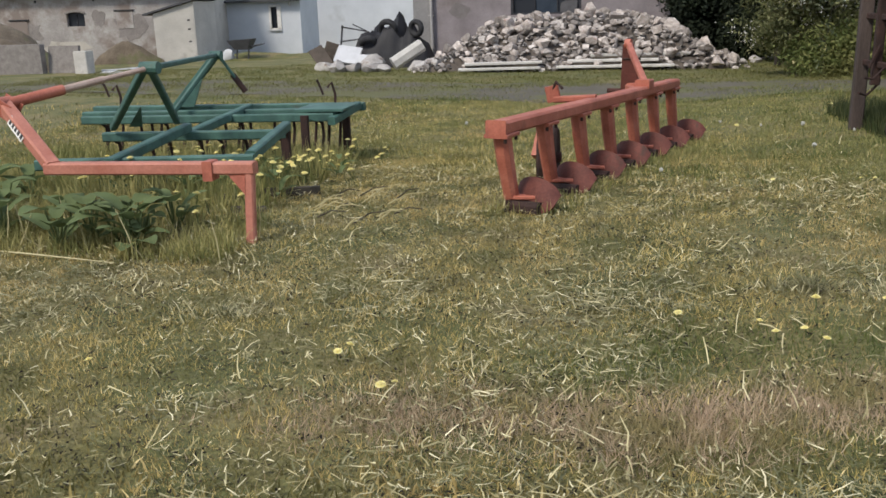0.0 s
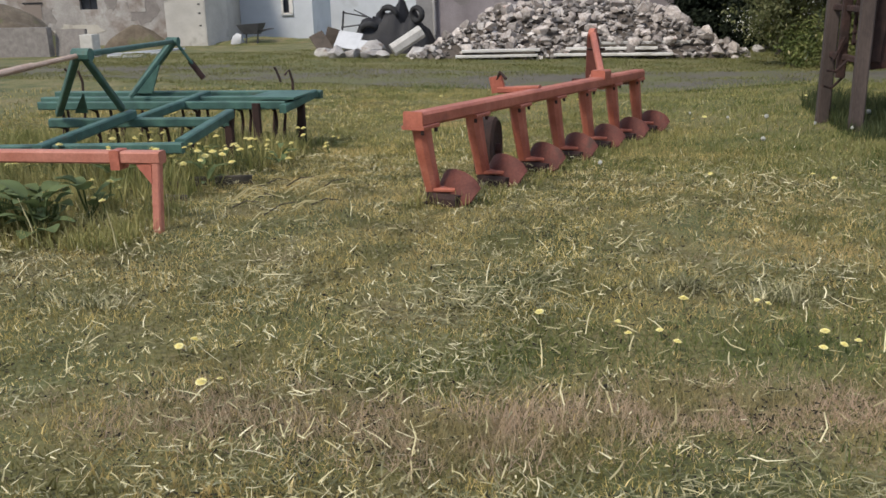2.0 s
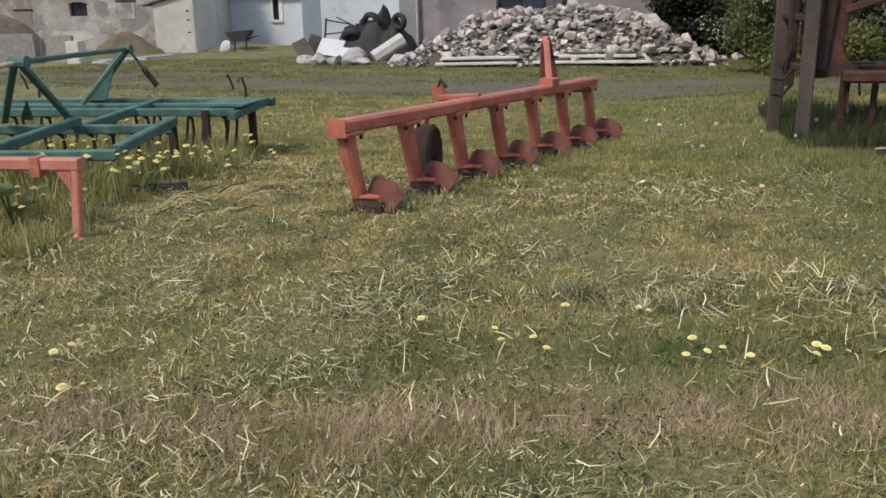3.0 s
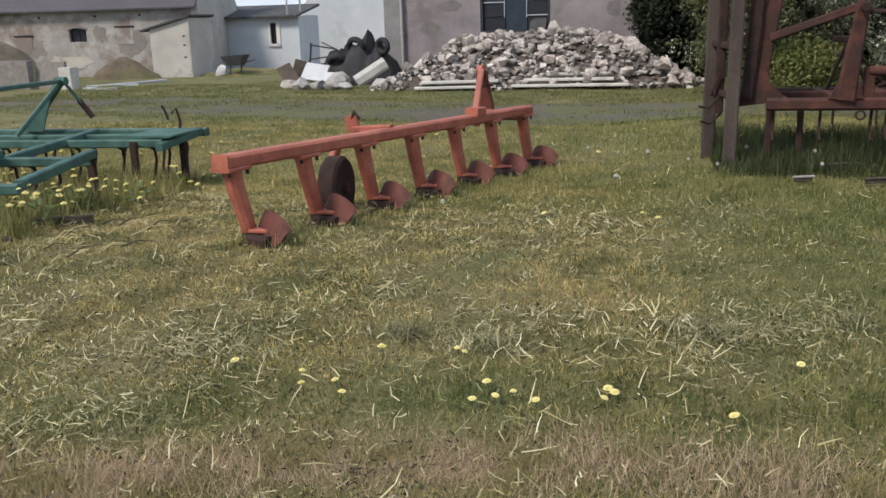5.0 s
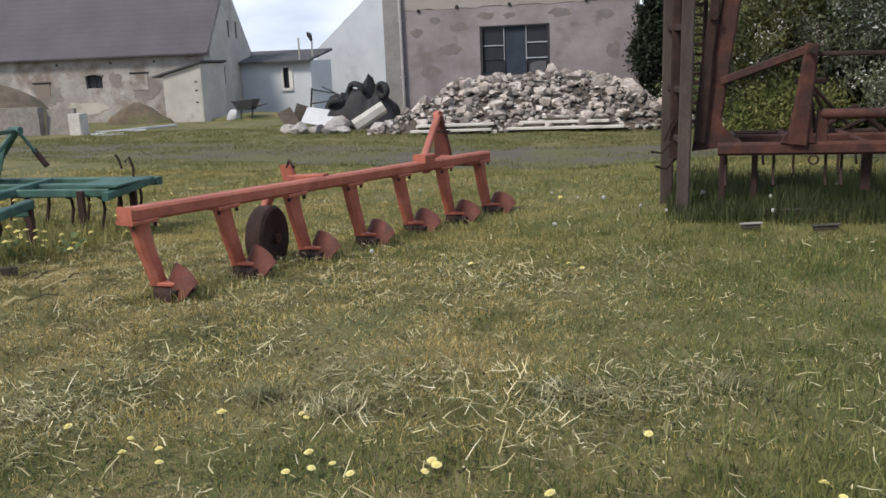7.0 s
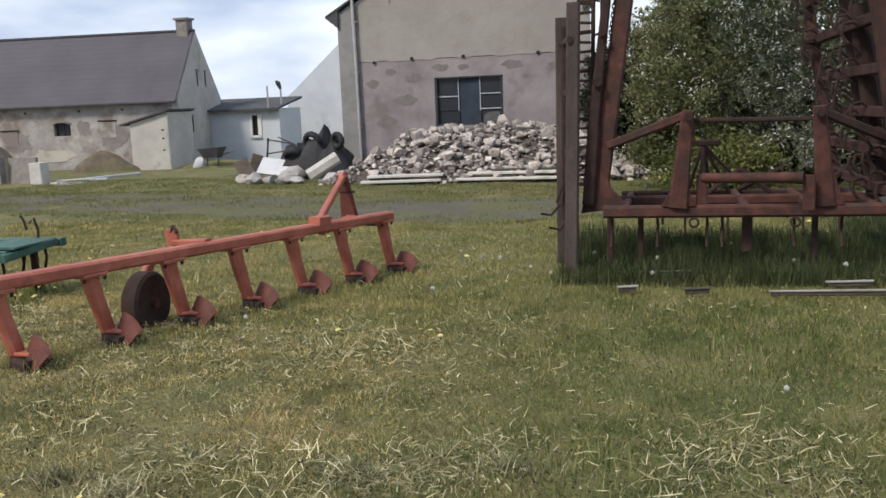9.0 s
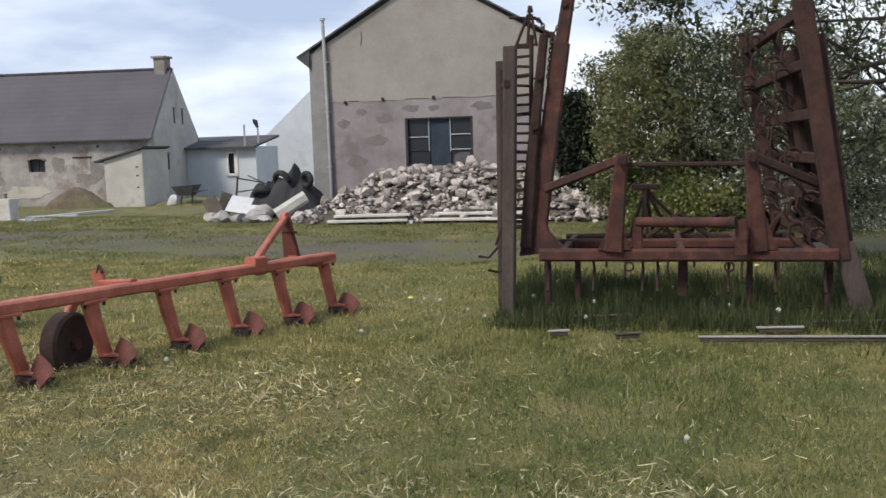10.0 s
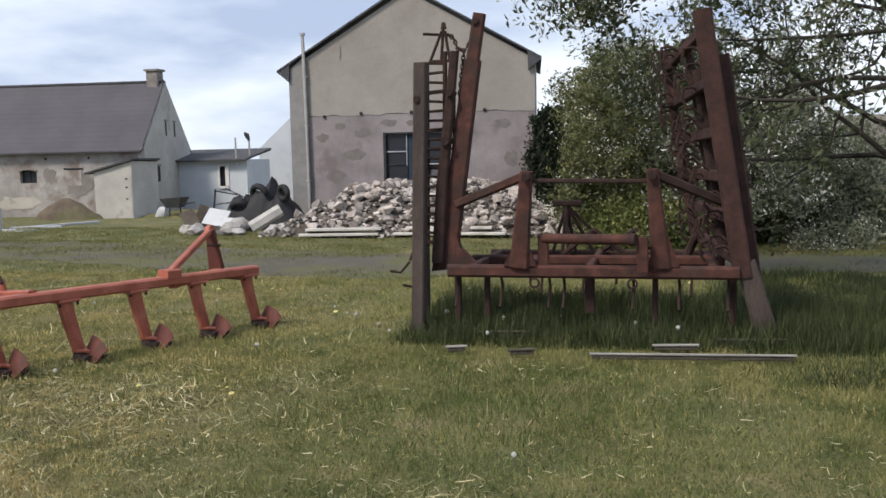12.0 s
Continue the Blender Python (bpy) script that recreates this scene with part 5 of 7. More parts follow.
    part("wing_upright", Geo().beam((3.87, 11.65, ground_z(3.9, 11.8) - 0.02), (3.90, 11.65, 2.75), 0.145, 0.13, 0.015, (0, 1, 0)), RUST_GREY, tool, "grey-brown weathered wing beam")
    for zz in (0.72, 1.25, 1.9, 2.45):
        part("wing_rung", Geo().beam((4.07, 10.8, zz), (3.86, 11.77, zz + 0.02), 0.06, 0.07), RUST_DARK, tool)
    arm = part("swing_arm", Geo().beam((4.30, 11.08, 0.64), (4.62, 11.10, 2.86), 0.205, 0.13, 0.02, (0, 1, 0), 0.185, 0.11), RUST, tool, "long red swing arm")
    part("arm_tip", Geo().beam((4.60, 11.10, 2.72), (4.705, 11.10, 3.34), 0.145, 0.09, 0.02, (0, 1, 0), 0.135, 0.08), RUST, arm)
    part("arm_pin", Geo().tube([(4.665, 11.03, 3.26), (4.665, 11.17, 3.26)], 0.035, 10), RUST_DARK, arm)
    part("arm_foot", Geo().ring_solid([[(4.14, 11.02, 0.60), (4.66, 11.02, 0.66), (4.46, 11.02, 0.86), (4.38, 11.02, 1.15), (4.22, 11.02, 1.05)], [(4.14, 11.14, 0.60), (4.66, 11.14, 0.66), (4.46, 11.14, 0.86), (4.38, 11.14, 1.15), (4.22, 11.14, 1.05)]]), RUST, arm, smooth=0)
    rear = part("rear_arm", Geo().beam((4.22, 11.0, 0.70), (4.29, 11.0, 1.55), 0.13, 0.10, 0.02, (0, 1, 0)).beam((4.28, 11.0, 1.50), (4.45, 11.0, 2.95), 0.12, 0.09, 0.02, (0, 1, 0), 0.09, 0.07), RUST_DARK, tool, "dark rusty inner arm")
    for s, rad in ((0.35, 0.05), (0.7, 0.04)):
        c = Vector((4.28, 11.0, 1.50)).lerp(Vector((4.45, 11.0, 2.95)), s)
        part("arm_boss", Geo().tube([c + Vector((0, -0.09, 0)), c + Vector((0, 0.12, 0))], rad, 10), RUST_DARK, rear)
    axis_y = 11.25
    roll = part("crumbler_rail", Geo().beam((4.05, axis_y, 0.86), (4.085, axis_y, 2.86), 0.035, 0.05), RUST_DARK, tool, "upright slatted crumbler")
    part("crumbler_rail", Geo().beam((4.235, axis_y, 0.70), (4.285, axis_y, 2.98), 0.045, 0.05), RUST_DARK, roll)
    part("crumbler_rail", Geo().beam((4.33, axis_y + 0.1, 1.3), (4.365, axis_y + 0.1, 2.92), 0.03, 0.04), RUST_DARK, roll)
    rng = random.Random(12)
    for k in range(20):
        zz = 0.90 + 0.103 * k
        tilt = rng.uniform(-0.012, 0.012)
        xo = 0.02 * k / 20
        part("crumbler_slat", Geo().beam((4.03 + xo, axis_y - 0.02, zz + tilt), (4.27 + xo, axis_y + 0.02, zz - tilt), 0.05, 0.028 if k % 4 else 0.040, 0.005), RUST_DARK, roll)
    for k in range(6):
        zz = 1.0 + 0.30 * k
        part("crumbler_tooth", Geo().tube([(4.27, axis_y, zz), (4.34, axis_y, zz + 0.03), (4.40, axis_y - 0.05, zz - 0.04)], 0.014, 5), RUST_DARK, roll)
    for p, q in (((4.11, 11.25, 2.86), (4.255, 11.25, 3.20)), ((4.34, 11.25, 2.86), (4.29, 11.25, 3.20)), ((4.24, 11.25, 2.86), (4.27, 11.25, 3.20)), ((4.05, 11.22, 3.175), (4.375, 11.28, 3.15)), ((4.262, 11.25, 3.13), (4.275, 11.25, 3.26)), ((4.12, 11.25, 2.88), (4.34, 11.25, 2.88))):
        part("crumbler_yoke", Geo().tube([p, q], 0.017, 6), RUST_DARK, roll)
    part("yoke_cap", Geo().tube([(4.275, 11.25, 3.22), (4.275, 11.25, 3.29)], [0.035, 0.022], 8), RUST_DARK, roll)
    # chain slung from the arm tip to the yoke, its end hanging down
    run = [Vector((4.66, 11.08, 3.24)), Vector((4.62, 11.08, 3.06)), Vector((4.53, 11.10, 2.96)), Vector((4.45, 11.14, 2.99)), Vector((4.40, 11.20, 3.10)), Vector((4.33, 11.25, 3.16))]
    drop = [Vector((4.53, 11.09, 2.95)), Vector((4.50, 11.09, 2.70)), Vector((4.47, 11.09, 2.45))]
    chain = part("chain", Geo().tube(run, 0.007, 5), RUST_DARK, tool)
    for line, count in ((run, 13), (drop, 11)):
        for k in range(count):
            s = (k + 0.5) / count * (len(line) - 1)
            p, q = line[int(s)], line[min(int(s) + 1, len(line) - 1)]
            c, d = p.lerp(q, s - int(s)), (q - p).normalized()
            e = d.cross(Vector((0, 1, 0)) if k % 2 else Vector((1, 0, 0.3))).normalized()
            ring = [c + e * 0.019 * math.cos(2 * math.pi * i / 10) + d * 0.034 * math.sin(2 * math.pi * i / 10) for i in range(11)]
            part("chain_link", Geo().tube(ring, 0.008, 5), RUST_DARK, chain)
    # right wing: a leaning frame full of spring tines
    fr = [((7.36, 10.76, 0.60), (6.95, 10.78, 3.20), 0.18, RUST_SHADED), ((7.46, 11.2, 0.55), (7.13, 11.2, 2.80), 0.22, RUST_SHADED), ((6.98, 12.5, 0.80), (6.60, 12.6, 3.02), 0.12, RUST_SHADED), ((7.22, 11.8, 0.7), (6.84, 11.8, 3.05), 0.09, RUST_DARK)]
    for a, b, w, m in fr:
        part("wing_beam", Geo().beam(a, b, w, w * 0.8, 0.02, (0, 1, 0)), m, tool, "rusty folded wing beam")
    part("wing_foot", Geo().beam((7.38, 10.76, 0.75), (7.62, 10.80, ground_z(7.6, 10.8) - 0.02), 0.19, 0.12, 0.02, (0, 1, 0), 0.22, 0.12), RUST_GREY, tool, "grey-brown wing foot")
    a0, a1 = Vector((7.36, 10.76, 0.60)), Vector((6.95, 10.78, 3.20))
    b0, b1 = Vector((6.98, 12.5, 0.80)), Vector((6.60, 12.6, 3.02))
    for s in (0.06, 0.22, 0.38, 0.55, 0.74, 0.93):
        part("wing_rung", Geo().beam(a0 + (a1 - a0) * s, b0 + (b1 - b0) * (s - 0.02), 0.09, 0.11), RUST_SHADED, tool)
    for k in range(46):
        s = 0.05 + 0.92 * (k + rng.uniform(-0.3, 0.3)) / 46
        v = rng.uniform(0.1, 0.95)
        p = a0 + (a1 - a0) * s
        q = b0 + (b1 - b0) * s
        c = p + (q - p) * v
        dr = Vector((-0.9, -0.1, 0.15))
        part("spring_tine", Geo().tube([c, c + dr * 0.10 + Vector((0, 0, 0.06)), c + dr * 0.20 + Vector((0, 0, 0.03)), c + dr * 0.22 + Vector((0, 0, -0.08)), c + dr * 0.15 + Vector((0, 0, -0.16))], 0.017, 6), RUST_DARK, tool)
    part("wing_roller", Geo().tube([(7.28, 11.5, 0.7), (6.98, 11.5, 2.7)], 0.10, 10), RUST_DARK, tool)
    part("hook_plate", Geo().tube([(6.86, 12.3, 0.62), (6.95, 12.25, 0.85), (7.05, 12.2, 0.95), (7.12, 12.2, 0.8)], 0.05, 8), RUST_DARK, tool)
    # tines and rings under the bar
    for x, y in ((4.48, 10.72), (4.95, 10.74), (5.25, 11.7), (5.6, 10.74), (5.72, 11.72), (6.05, 12.6), (6.3, 10.74), (6.52, 11.7), (6.9, 11.7), (7.22, 10.74), (5.0, 12.6), (6.75, 10.74), (5.45, 10.74)):
        part("tine", Geo().tube([(x, y, z - 0.03), (x + 0.01, y + 0.08, z - 0.16), (x, y + 0.03, z - 0.30), (x, y - 0.05, z - 0.38)], 0.015, 6), RUST_DARK, tool)
    for x, w in ((4.78, 0.06), (6.52, 0.06), (5.86, 0.10), (7.28, 0.07), (4.46, 0.07)):
        part("under_leg", Geo().beam((x, 10.9, z), (x, 10.92, ground_z(x, 10.9) - 0.02 if w < 0.1 else 0.2), w, 0.07), RUST_DARK, tool)
    for x in (5.32, 6.30):
        ring = [(x + 0.045 * math.cos(a), 10.64, z - 0.11 + 0.045 * math.sin(a)) for a in np.linspace(0, 2 * math.pi, 13)]
        part("lift_ring", Geo().tube(ring, 0.012, 6), RUST_DARK, tool)
    for p, q in (((3.93, 10.9, 0.72), (3.72, 10.85, 0.62)), ((3.98, 11.3, 0.5), (3.76, 11.2, 0.42)), ((3.95, 11.2, 0.95), (3.85, 11.2, 0.7))):
        part("spring_tine", Geo().tube([p, ((p[0] + q[0]) / 2, p[1], p[2] - 0.12), q], 0.015, 6), RUST_DARK, tool)
    return tool


build_red()

# boards on the ground by the red cultivator
for x0, x1, y0, y1, w, m, lab in ((4.58, 4.78, 9.78, 9.80, 0.10, WOOD, "short pale board end in the grass"), (5.95, 7.72, 9.60, 9.72, 0.07, WOOD, "long weathered board lying in the grass"),
                                  (6.50, 6.92, 10.05, 10.07, 0.10, WOOD, "short weathered board in the grass"), (7.05, 7.75, 10.45, 10.5, 0.10, WOOD_DARK, "dark old board in the grass"),
                                  (4.75, 5.35, 10.5, 10.55, 0.10, WOOD_DARK, "dark old board under the cultivator"), (5.2, 5.45, 9.65, 9.7, 0.09, WOOD_DARK, "dark short board in the grass")):
    zb = ground_z((x0 + x1) / 2, y0) + 0.05
    solo("board", Geo().beam((x0, y0, zb + 0.035), (x1, y1, zb + 0.045), w * 0.55, 0.016, 0.004), m, lab, "board", "boards by the cultivator", origin=(x0, y0, zb))
    # Dark strip added below each board for the shade underneath.
    solo("batten", Geo().beam((x0 + 0.02, y0 + 0.01, zb + 0.006), (x1 - 0.02, y1 + 0.01, zb + 0.014), w * 0.5, 0.036, 0.006), WOOD_DARK, "dark strip drawn for the shade under a board", "batten", "battens under boards", origin=(x0, y0, zb))


# ---------------------------------------------------------------- plants
def from_arrays(name, verts, tris, material, sizes=3):
    me = bpy.data.meshes.new(name)
    nv, nf = len(verts), len(tris)
    me.vertices.add(nv)
    me.vertices.foreach_set("co", np.asarray(verts, np.float32).ravel())
    me.loops.add(nf * sizes)
    me.loops.foreach_set("vertex_index", np.asarray(tris, np.int32).ravel())
    me.polygons.add(nf)
    me.polygons.foreach_set("loop_start", np.arange(0, nf * sizes, sizes, dtype=np.int32))
    me.update(calc_edges=True)
    me.validate()
    me.materials.append(material)
    return me


NR = np.random.RandomState(11)
GRID_X, GRID_Y = np.arange(-12, 18.1, 0.25), np.arange(0, 32.1, 0.25)
GRID_Z = np.array([[ground_z(x, y) for x in GRID_X] for y in GRID_Y])


def heights(x, y):
    """Ground height for arrays of places."""
    fx, fy = (x - GRID_X[0]) / 0.25, (y - GRID_Y[0]) / 0.25
    ix, iy = np.clip(fx.astype(int), 0, len(GRID_X) - 2), np.clip(fy.astype(int), 0, len(GRID_Y) - 2)
    tx, ty = np.clip(fx - ix, 0, 1), np.clip(fy - iy, 0, 1)
    a = GRID_Z[iy, ix] * (1 - tx) + GRID_Z[iy, ix + 1] * tx
    b = GRID_Z[iy + 1, ix] * (1 - tx) + GRID_Z[iy + 1, ix + 1] * tx
    return a * (1 - ty) + b * ty


def blades(x, y, length, width, lean):
    """Bent blades of three triangles each, rooted at x, y."""
    n = len(x)
    z = heights(x, y) - 0.005
    turn, face = NR.uniform(0, 2 * np.pi, n), NR.uniform(0, 2 * np.pi, n)
    dx, dy = np.cos(turn), np.sin(turn)
    sx, sy = np.cos(face) * width / 2, np.sin(face) * width / 2
    lo, up = length * np.sin(lean), length * np.cos(lean)
    v = np.zeros((n, 5, 3), np.float32)
    v[:, 0] = np.stack([x - sx, y - sy, z], 1)
    v[:, 1] = np.stack([x + sx, y + sy, z], 1)
    mx, my, mz = x + dx * lo * 0.4, y + dy * lo * 0.4, z + up * 0.6
    v[:, 2] = np.stack([mx + sx * 0.7, my + sy * 0.7, mz], 1)
    v[:, 3] = np.stack([mx - sx * 0.7, my - sy * 0.7, mz], 1)
    v[:, 4] = np.stack([x + dx * lo, y + dy * lo, z + up], 1)
    o = (np.arange(n) * 5)[:, None, None]
    t = np.array([[0, 1, 2], [0, 2, 3], [3, 2, 4]])[None] + o
    return v.reshape(-1, 3), t.reshape(-1, 3)


def scatter(n, x0, x1, y0, y1, power=1.0):
    """Places, thicker towards y0."""
    return NR.uniform(x0, x1, n), y0 + (y1 - y0) * NR.uniform(0, 1, n) ** power


def clump(x, y, scale, seed):
    """A slow wave between 0 and 1 over the ground."""
    r = np.random.RandomState(seed)
    out = np.zeros_like(x)
    for _ in range(7):
        a, k, p = r.uniform(0, 6.28), r.uniform(0.6, 1.8) * scale, r.uniform(0, 6.28)
        out += np.sin((x * np.cos(a) + y * np.sin(a)) * k + p)
    return 0.5 + out / 7


def lush(x, y):
    """Where the grass is fresh: right of the mown swath."""
    return 1 / (1 + np.exp(-(x - 3.6 + 0.35 * (y - 6) + 1.6 * (clump(x, y, 1.2, 3) - 0.5) + 1.3 * np.exp(-((y - 3.2) / 0.6) ** 2)) * 1.8))


def grass_field(name, label, material, n, box, power, lmin, lmax, wmin, wmax, keep, bend=(0.1, 1.1)):
    x, y = scatter(n, *box, power)
    k = NR.uniform(0, 1, len(x)) < keep(x, y)
    x, y = x[k], y[k]
    ln = NR.uniform(lmin, lmax, len(x)) * (0.65 + 0.7 * clump(x, y, 2.3, 5))
    v, t = blades(x, y, ln, NR.uniform(wmin, wmax, len(x)), NR.uniform(*bend, len(x)))
    return tagged(new(name, from_arrays(name, v, t, material)), label, "grass", kind="stuff")


def tufts(x, y, size, seed):
    """Small tufts with gaps between them: near 1 inside a tuft, near 0 in a gap."""
    return np.clip(2.4 * (clump(x, y, size, seed) * 0.5 + clump(x, y, size * 2.3, seed + 1) * 0.5) - 0.65, 0.22, 1)


def band(x, y, y0, slope, half, x0, x1):
    """A strip along the mowing direction: 1 on its line, fading out sideways and at its ends."""
    off = y - y0 - slope * x - 0.10 * np.sin(x * 1.9 + y0) - 0.06 * np.sin(x * 4.3 + 2 * y0)
    return np.exp(-(off / half) ** 2) / (1 + np.exp(-(x - x0) * 4)) / (1 + np.exp((x - x1) * 4))


def dry_strip(x, y):
    return band(x, y, 3.02, 0.16, 0.24, -0.2, 5.2)


def green_strip(x, y):
    return band(x, y, 3.72, 0.13, 0.30, 0.8, 5.4)


def hay_row(x, y):
    return band(x, y, 4.42, 0.19, 0.42, 0.3, 6.2)


def fine_turf(name, label, material, n, box, power, lmin, lmax, keep):
    """A close nap of narrow one-sided blades, most of them pressed flat by the mower."""
    x, y = scatter(n, *box, power)
    x0, x1, y0, y1 = box
    fade = np.clip((x - x0) / 1.5, 0, 1) * np.clip((x1 - x) / 1.5, 0, 1) * np.clip((y - y0) / 0.5, 0, 1) * np.clip((y1 - y) / 0.8, 0, 1)
    k = NR.uniform(0, 1, n) < keep(x, y) * fade
    x, y = x[k], y[k]
    n = len(x)
    far = 0.75 + 0.085 * y
    ln, w = NR.uniform(lmin, lmax, n) * (0.6 + 0.8 * clump(x, y, 3.1, 6)), NR.uniform(0.0028, 0.0055, n) * far
    lean, turn, face = NR.uniform(0.25, 1.45, n), NR.uniform(0, 2 * np.pi, n), NR.uniform(0, 2 * np.pi, n)
    z = heights(x, y) - 0.004
    sx, sy = np.cos(face) * w / 2, np.sin(face) * w / 2
    v = np.zeros((n, 3, 3), np.float32)
    v[:, 0] = np.stack([x - sx, y - sy, z], 1)
    v[:, 1] = np.stack([x + sx, y + sy, z], 1)
    v[:, 2] = np.stack([x + np.cos(turn) * ln * np.sin(lean), y + np.sin(turn) * ln * np.sin(lean), z + ln * np.cos(lean)], 1)
    t = np.arange(n * 3).reshape(-1, 3)
    return tagged(new(name, from_arrays(name, v.reshape(-1, 3), t, material)), label, "grass", kind="stuff")


fine_turf("mown_turf", "close nap of mown olive and tan turf", GRASS_A, 680000, (-6.5, 9.5, 1.6, 10.6), 1.35, 0.018, 0.055, lambda x, y: (1 - 0.9 * lush(x, y)) * (1 - 0.95 * dry_strip(x, y)) * (1 - 0.9 * green_strip(x, y)))
fine_turf("fresh_turf", "close nap of fresh green turf", GRASS_B, 440000, (-1.0, 11.5, 1.6, 11.0), 1.2, 0.025, 0.075, lambda x, y: np.maximum(lush(x, y), 0.9 * green_strip(x, y)))
fine_turf("dry_turf", "worn patch of dry grass before the cultivator", GRASS_DRY, 30000, (4.3, 6.6, 7.9, 9.4), 1.0, 0.025, 0.07, lambda x, y: np.exp(-((x - 5.45) / 0.6) ** 2 - ((y - 8.62) / 0.26) ** 2) * np.clip(2.2 * clump(x, y, 4.0, 83) - 0.4, 0, 1))
fine_turf("dry_turf", "strip of dry pinkish tan uncut grass", GRASS_DRY, 230000, (-1.6, 6.2, 2.4, 4.8), 1.0, 0.035, 0.095, lambda x, y: dry_strip(x, y))
grass_field("mown_grass", "short mown grass, olive and tan", GRASS_A, 130000, (-5.5, 8.5, 1.9, 9.0), 1.3, 0.02, 0.06, 0.0035, 0.007, lambda x, y: (1 - 0.85 * lush(x, y)) * tufts(x, y, 9.0, 9), (0.2, 1.35))
grass_field("mown_grass", "short mown grass around the plough", GRASS_A, 50000, (-7.5, 7, 8.0, 16.8), 1.0, 0.03, 0.07, 0.005, 0.010, lambda x, y: (1 - 0.8 * lush(x, y)) * tufts(x, y, 6.0, 10), (0.2, 1.2))
fine_turf("mown_turf", "close turf around the plough and the green frame", GRASS_MID, 330000, (-8.0, 9.5, 8.2, 17.2), 1.15, 0.03, 0.075, lambda x, y: 0.75 * tufts(x, y, 2.2, 63) + 0.2)
fine_turf("mown_turf", "olive mown turf around the plough", GRASS_A, 200000, (-8.0, 8.0, 8.8, 17.2), 1.15, 0.025, 0.06, lambda x, y: (1 - 0.8 * lush(x, y)) * (1 - 0.55 * tufts(x, y, 2.2, 63)))
grass_field("fresh_grass", "fresh green meadow grass", GRASS_B, 110000, (0, 10.5, 1.9, 10.0), 1.15, 0.035, 0.10, 0.004, 0.008, lambda x, y: lush(x, y) * (0.35 + 0.65 * tufts(x, y, 7.0, 12)), (0.1, 1.2))
grass_field("fresh_grass", "fresh green grass along the track", GRASS_B, 60000, (-9, 15, 9.0, 17.4), 1.0, 0.04, 0.10, 0.006, 0.012, lambda x, y: (0.3 + 0.6 * lush(x, y)) * tufts(x, y, 5.0, 14))
grass_field("far_grass", "grass beyond the farm track", GRASS_FAR, 20000, (-16, 14, 20.3, 30.5), 1.0, 0.03, 0.07, 0.012, 0.024, lambda x, y: tufts(x, y, 2.5, 17) * (np.abs(x) * 0 + 1), (0.4, 1.3))
grass_field("far_grass", "greener grass beyond the farm track", GRASS_FAR, 115000, (-16, 14, 20.0, 30.5), 1.0, 0.03, 0.09, 0.012, 0.024, lambda x, y: tufts(x, y, 2.0, 18), (0.4, 1.3))
grass_field("verge_grass", "grass creeping over the track edges", GRASS_B, 16000, (-8, 12, 16.2, 18.2), 1.0, 0.03, 0.09, 0.01, 0.02, lambda x, y: tufts(x, y, 2.0, 19) * np.clip((18.4 - y) / 1.8, 0, 1), (0.3, 1.2))
grass_field("track_grass", "grass growing over the farm track", GRASS_FAR, 90000, (-16, 14, 16.8, 24.5), 1.0, 0.02, 0.07, 0.01, 0.02, lambda x, y: np.clip(1.6 * clump(x, y, 1.4, 27) - 0.6 + 0.9 / (1 + np.exp((x + 0.2) * 0.9)), 0, 1) * (np.abs(y - 19.2 + 0.25 * x * (x < 0)) < 3.0), (0.4, 1.3))
# Shade under and beside the cultivator comes from this grass's colour.
grass_field("tall_grass", "tall grass under the cultivator, coloured as if shaded", GRASS_SHADED, 40000, (3.9, 9.2, 10.1, 13.4), 1.0, 0.10, 0.32, 0.006, 0.013, lambda x, y: 0.15 + 0.85 * tufts(x, y, 4.0, 21), (0.05, 0.7))
grass_field("tall_grass", "uncut grass beside the cultivator, tree shade in its colour", GRASS_SHADED, 60000, (7.2, 12.5, 8.8, 16.6), 1.0, 0.06, 0.18, 0.008, 0.016, lambda x, y: tufts(x, y, 3.0, 61) * np.clip((x - 7.0) * 1.2, 0, 1), (0.1, 1.0))
grass_field("tall_grass", "tall weeds growing through the green cultivator", GRASS_MID, 15000, (-5.3, -1.7, 6.3, 10.2), 1.0, 0.12, 0.32, 0.006, 0.013, lambda x, y: tufts(x, y, 4.0, 22), (0.05, 0.8))
grass_field("tall_grass", "rank grass below the orange tow frame", GRASS_MID, 10000, (-4.6, -1.45, 5.1, 6.3), 1.0, 0.08, 0.26, 0.005, 0.011, lambda x, y: tufts(x, y, 6.0, 23), (0.1, 0.9))
grass_field("tall_grass", "grass tufts at the plough", GRASS_MID, 8000, (0.0, 2.6, 6.6, 11.6), 1.0, 0.04, 0.11, 0.005, 0.011, lambda x, y: (np.abs(x - (0.35 + 0.33 * (y - 6.8))) < 0.35) * 1.0, (0.05, 0.6))


grass_field("fresh_grass", "green strip of grass with dandelions", GRASS_B, 40000, (0.0, 6.4, 3.2, 5.0), 1.0, 0.04, 0.10, 0.0035, 0.007, lambda x, y: tufts(x, y, 3.0, 41) * green_strip(x, y), (0.1, 1.1))

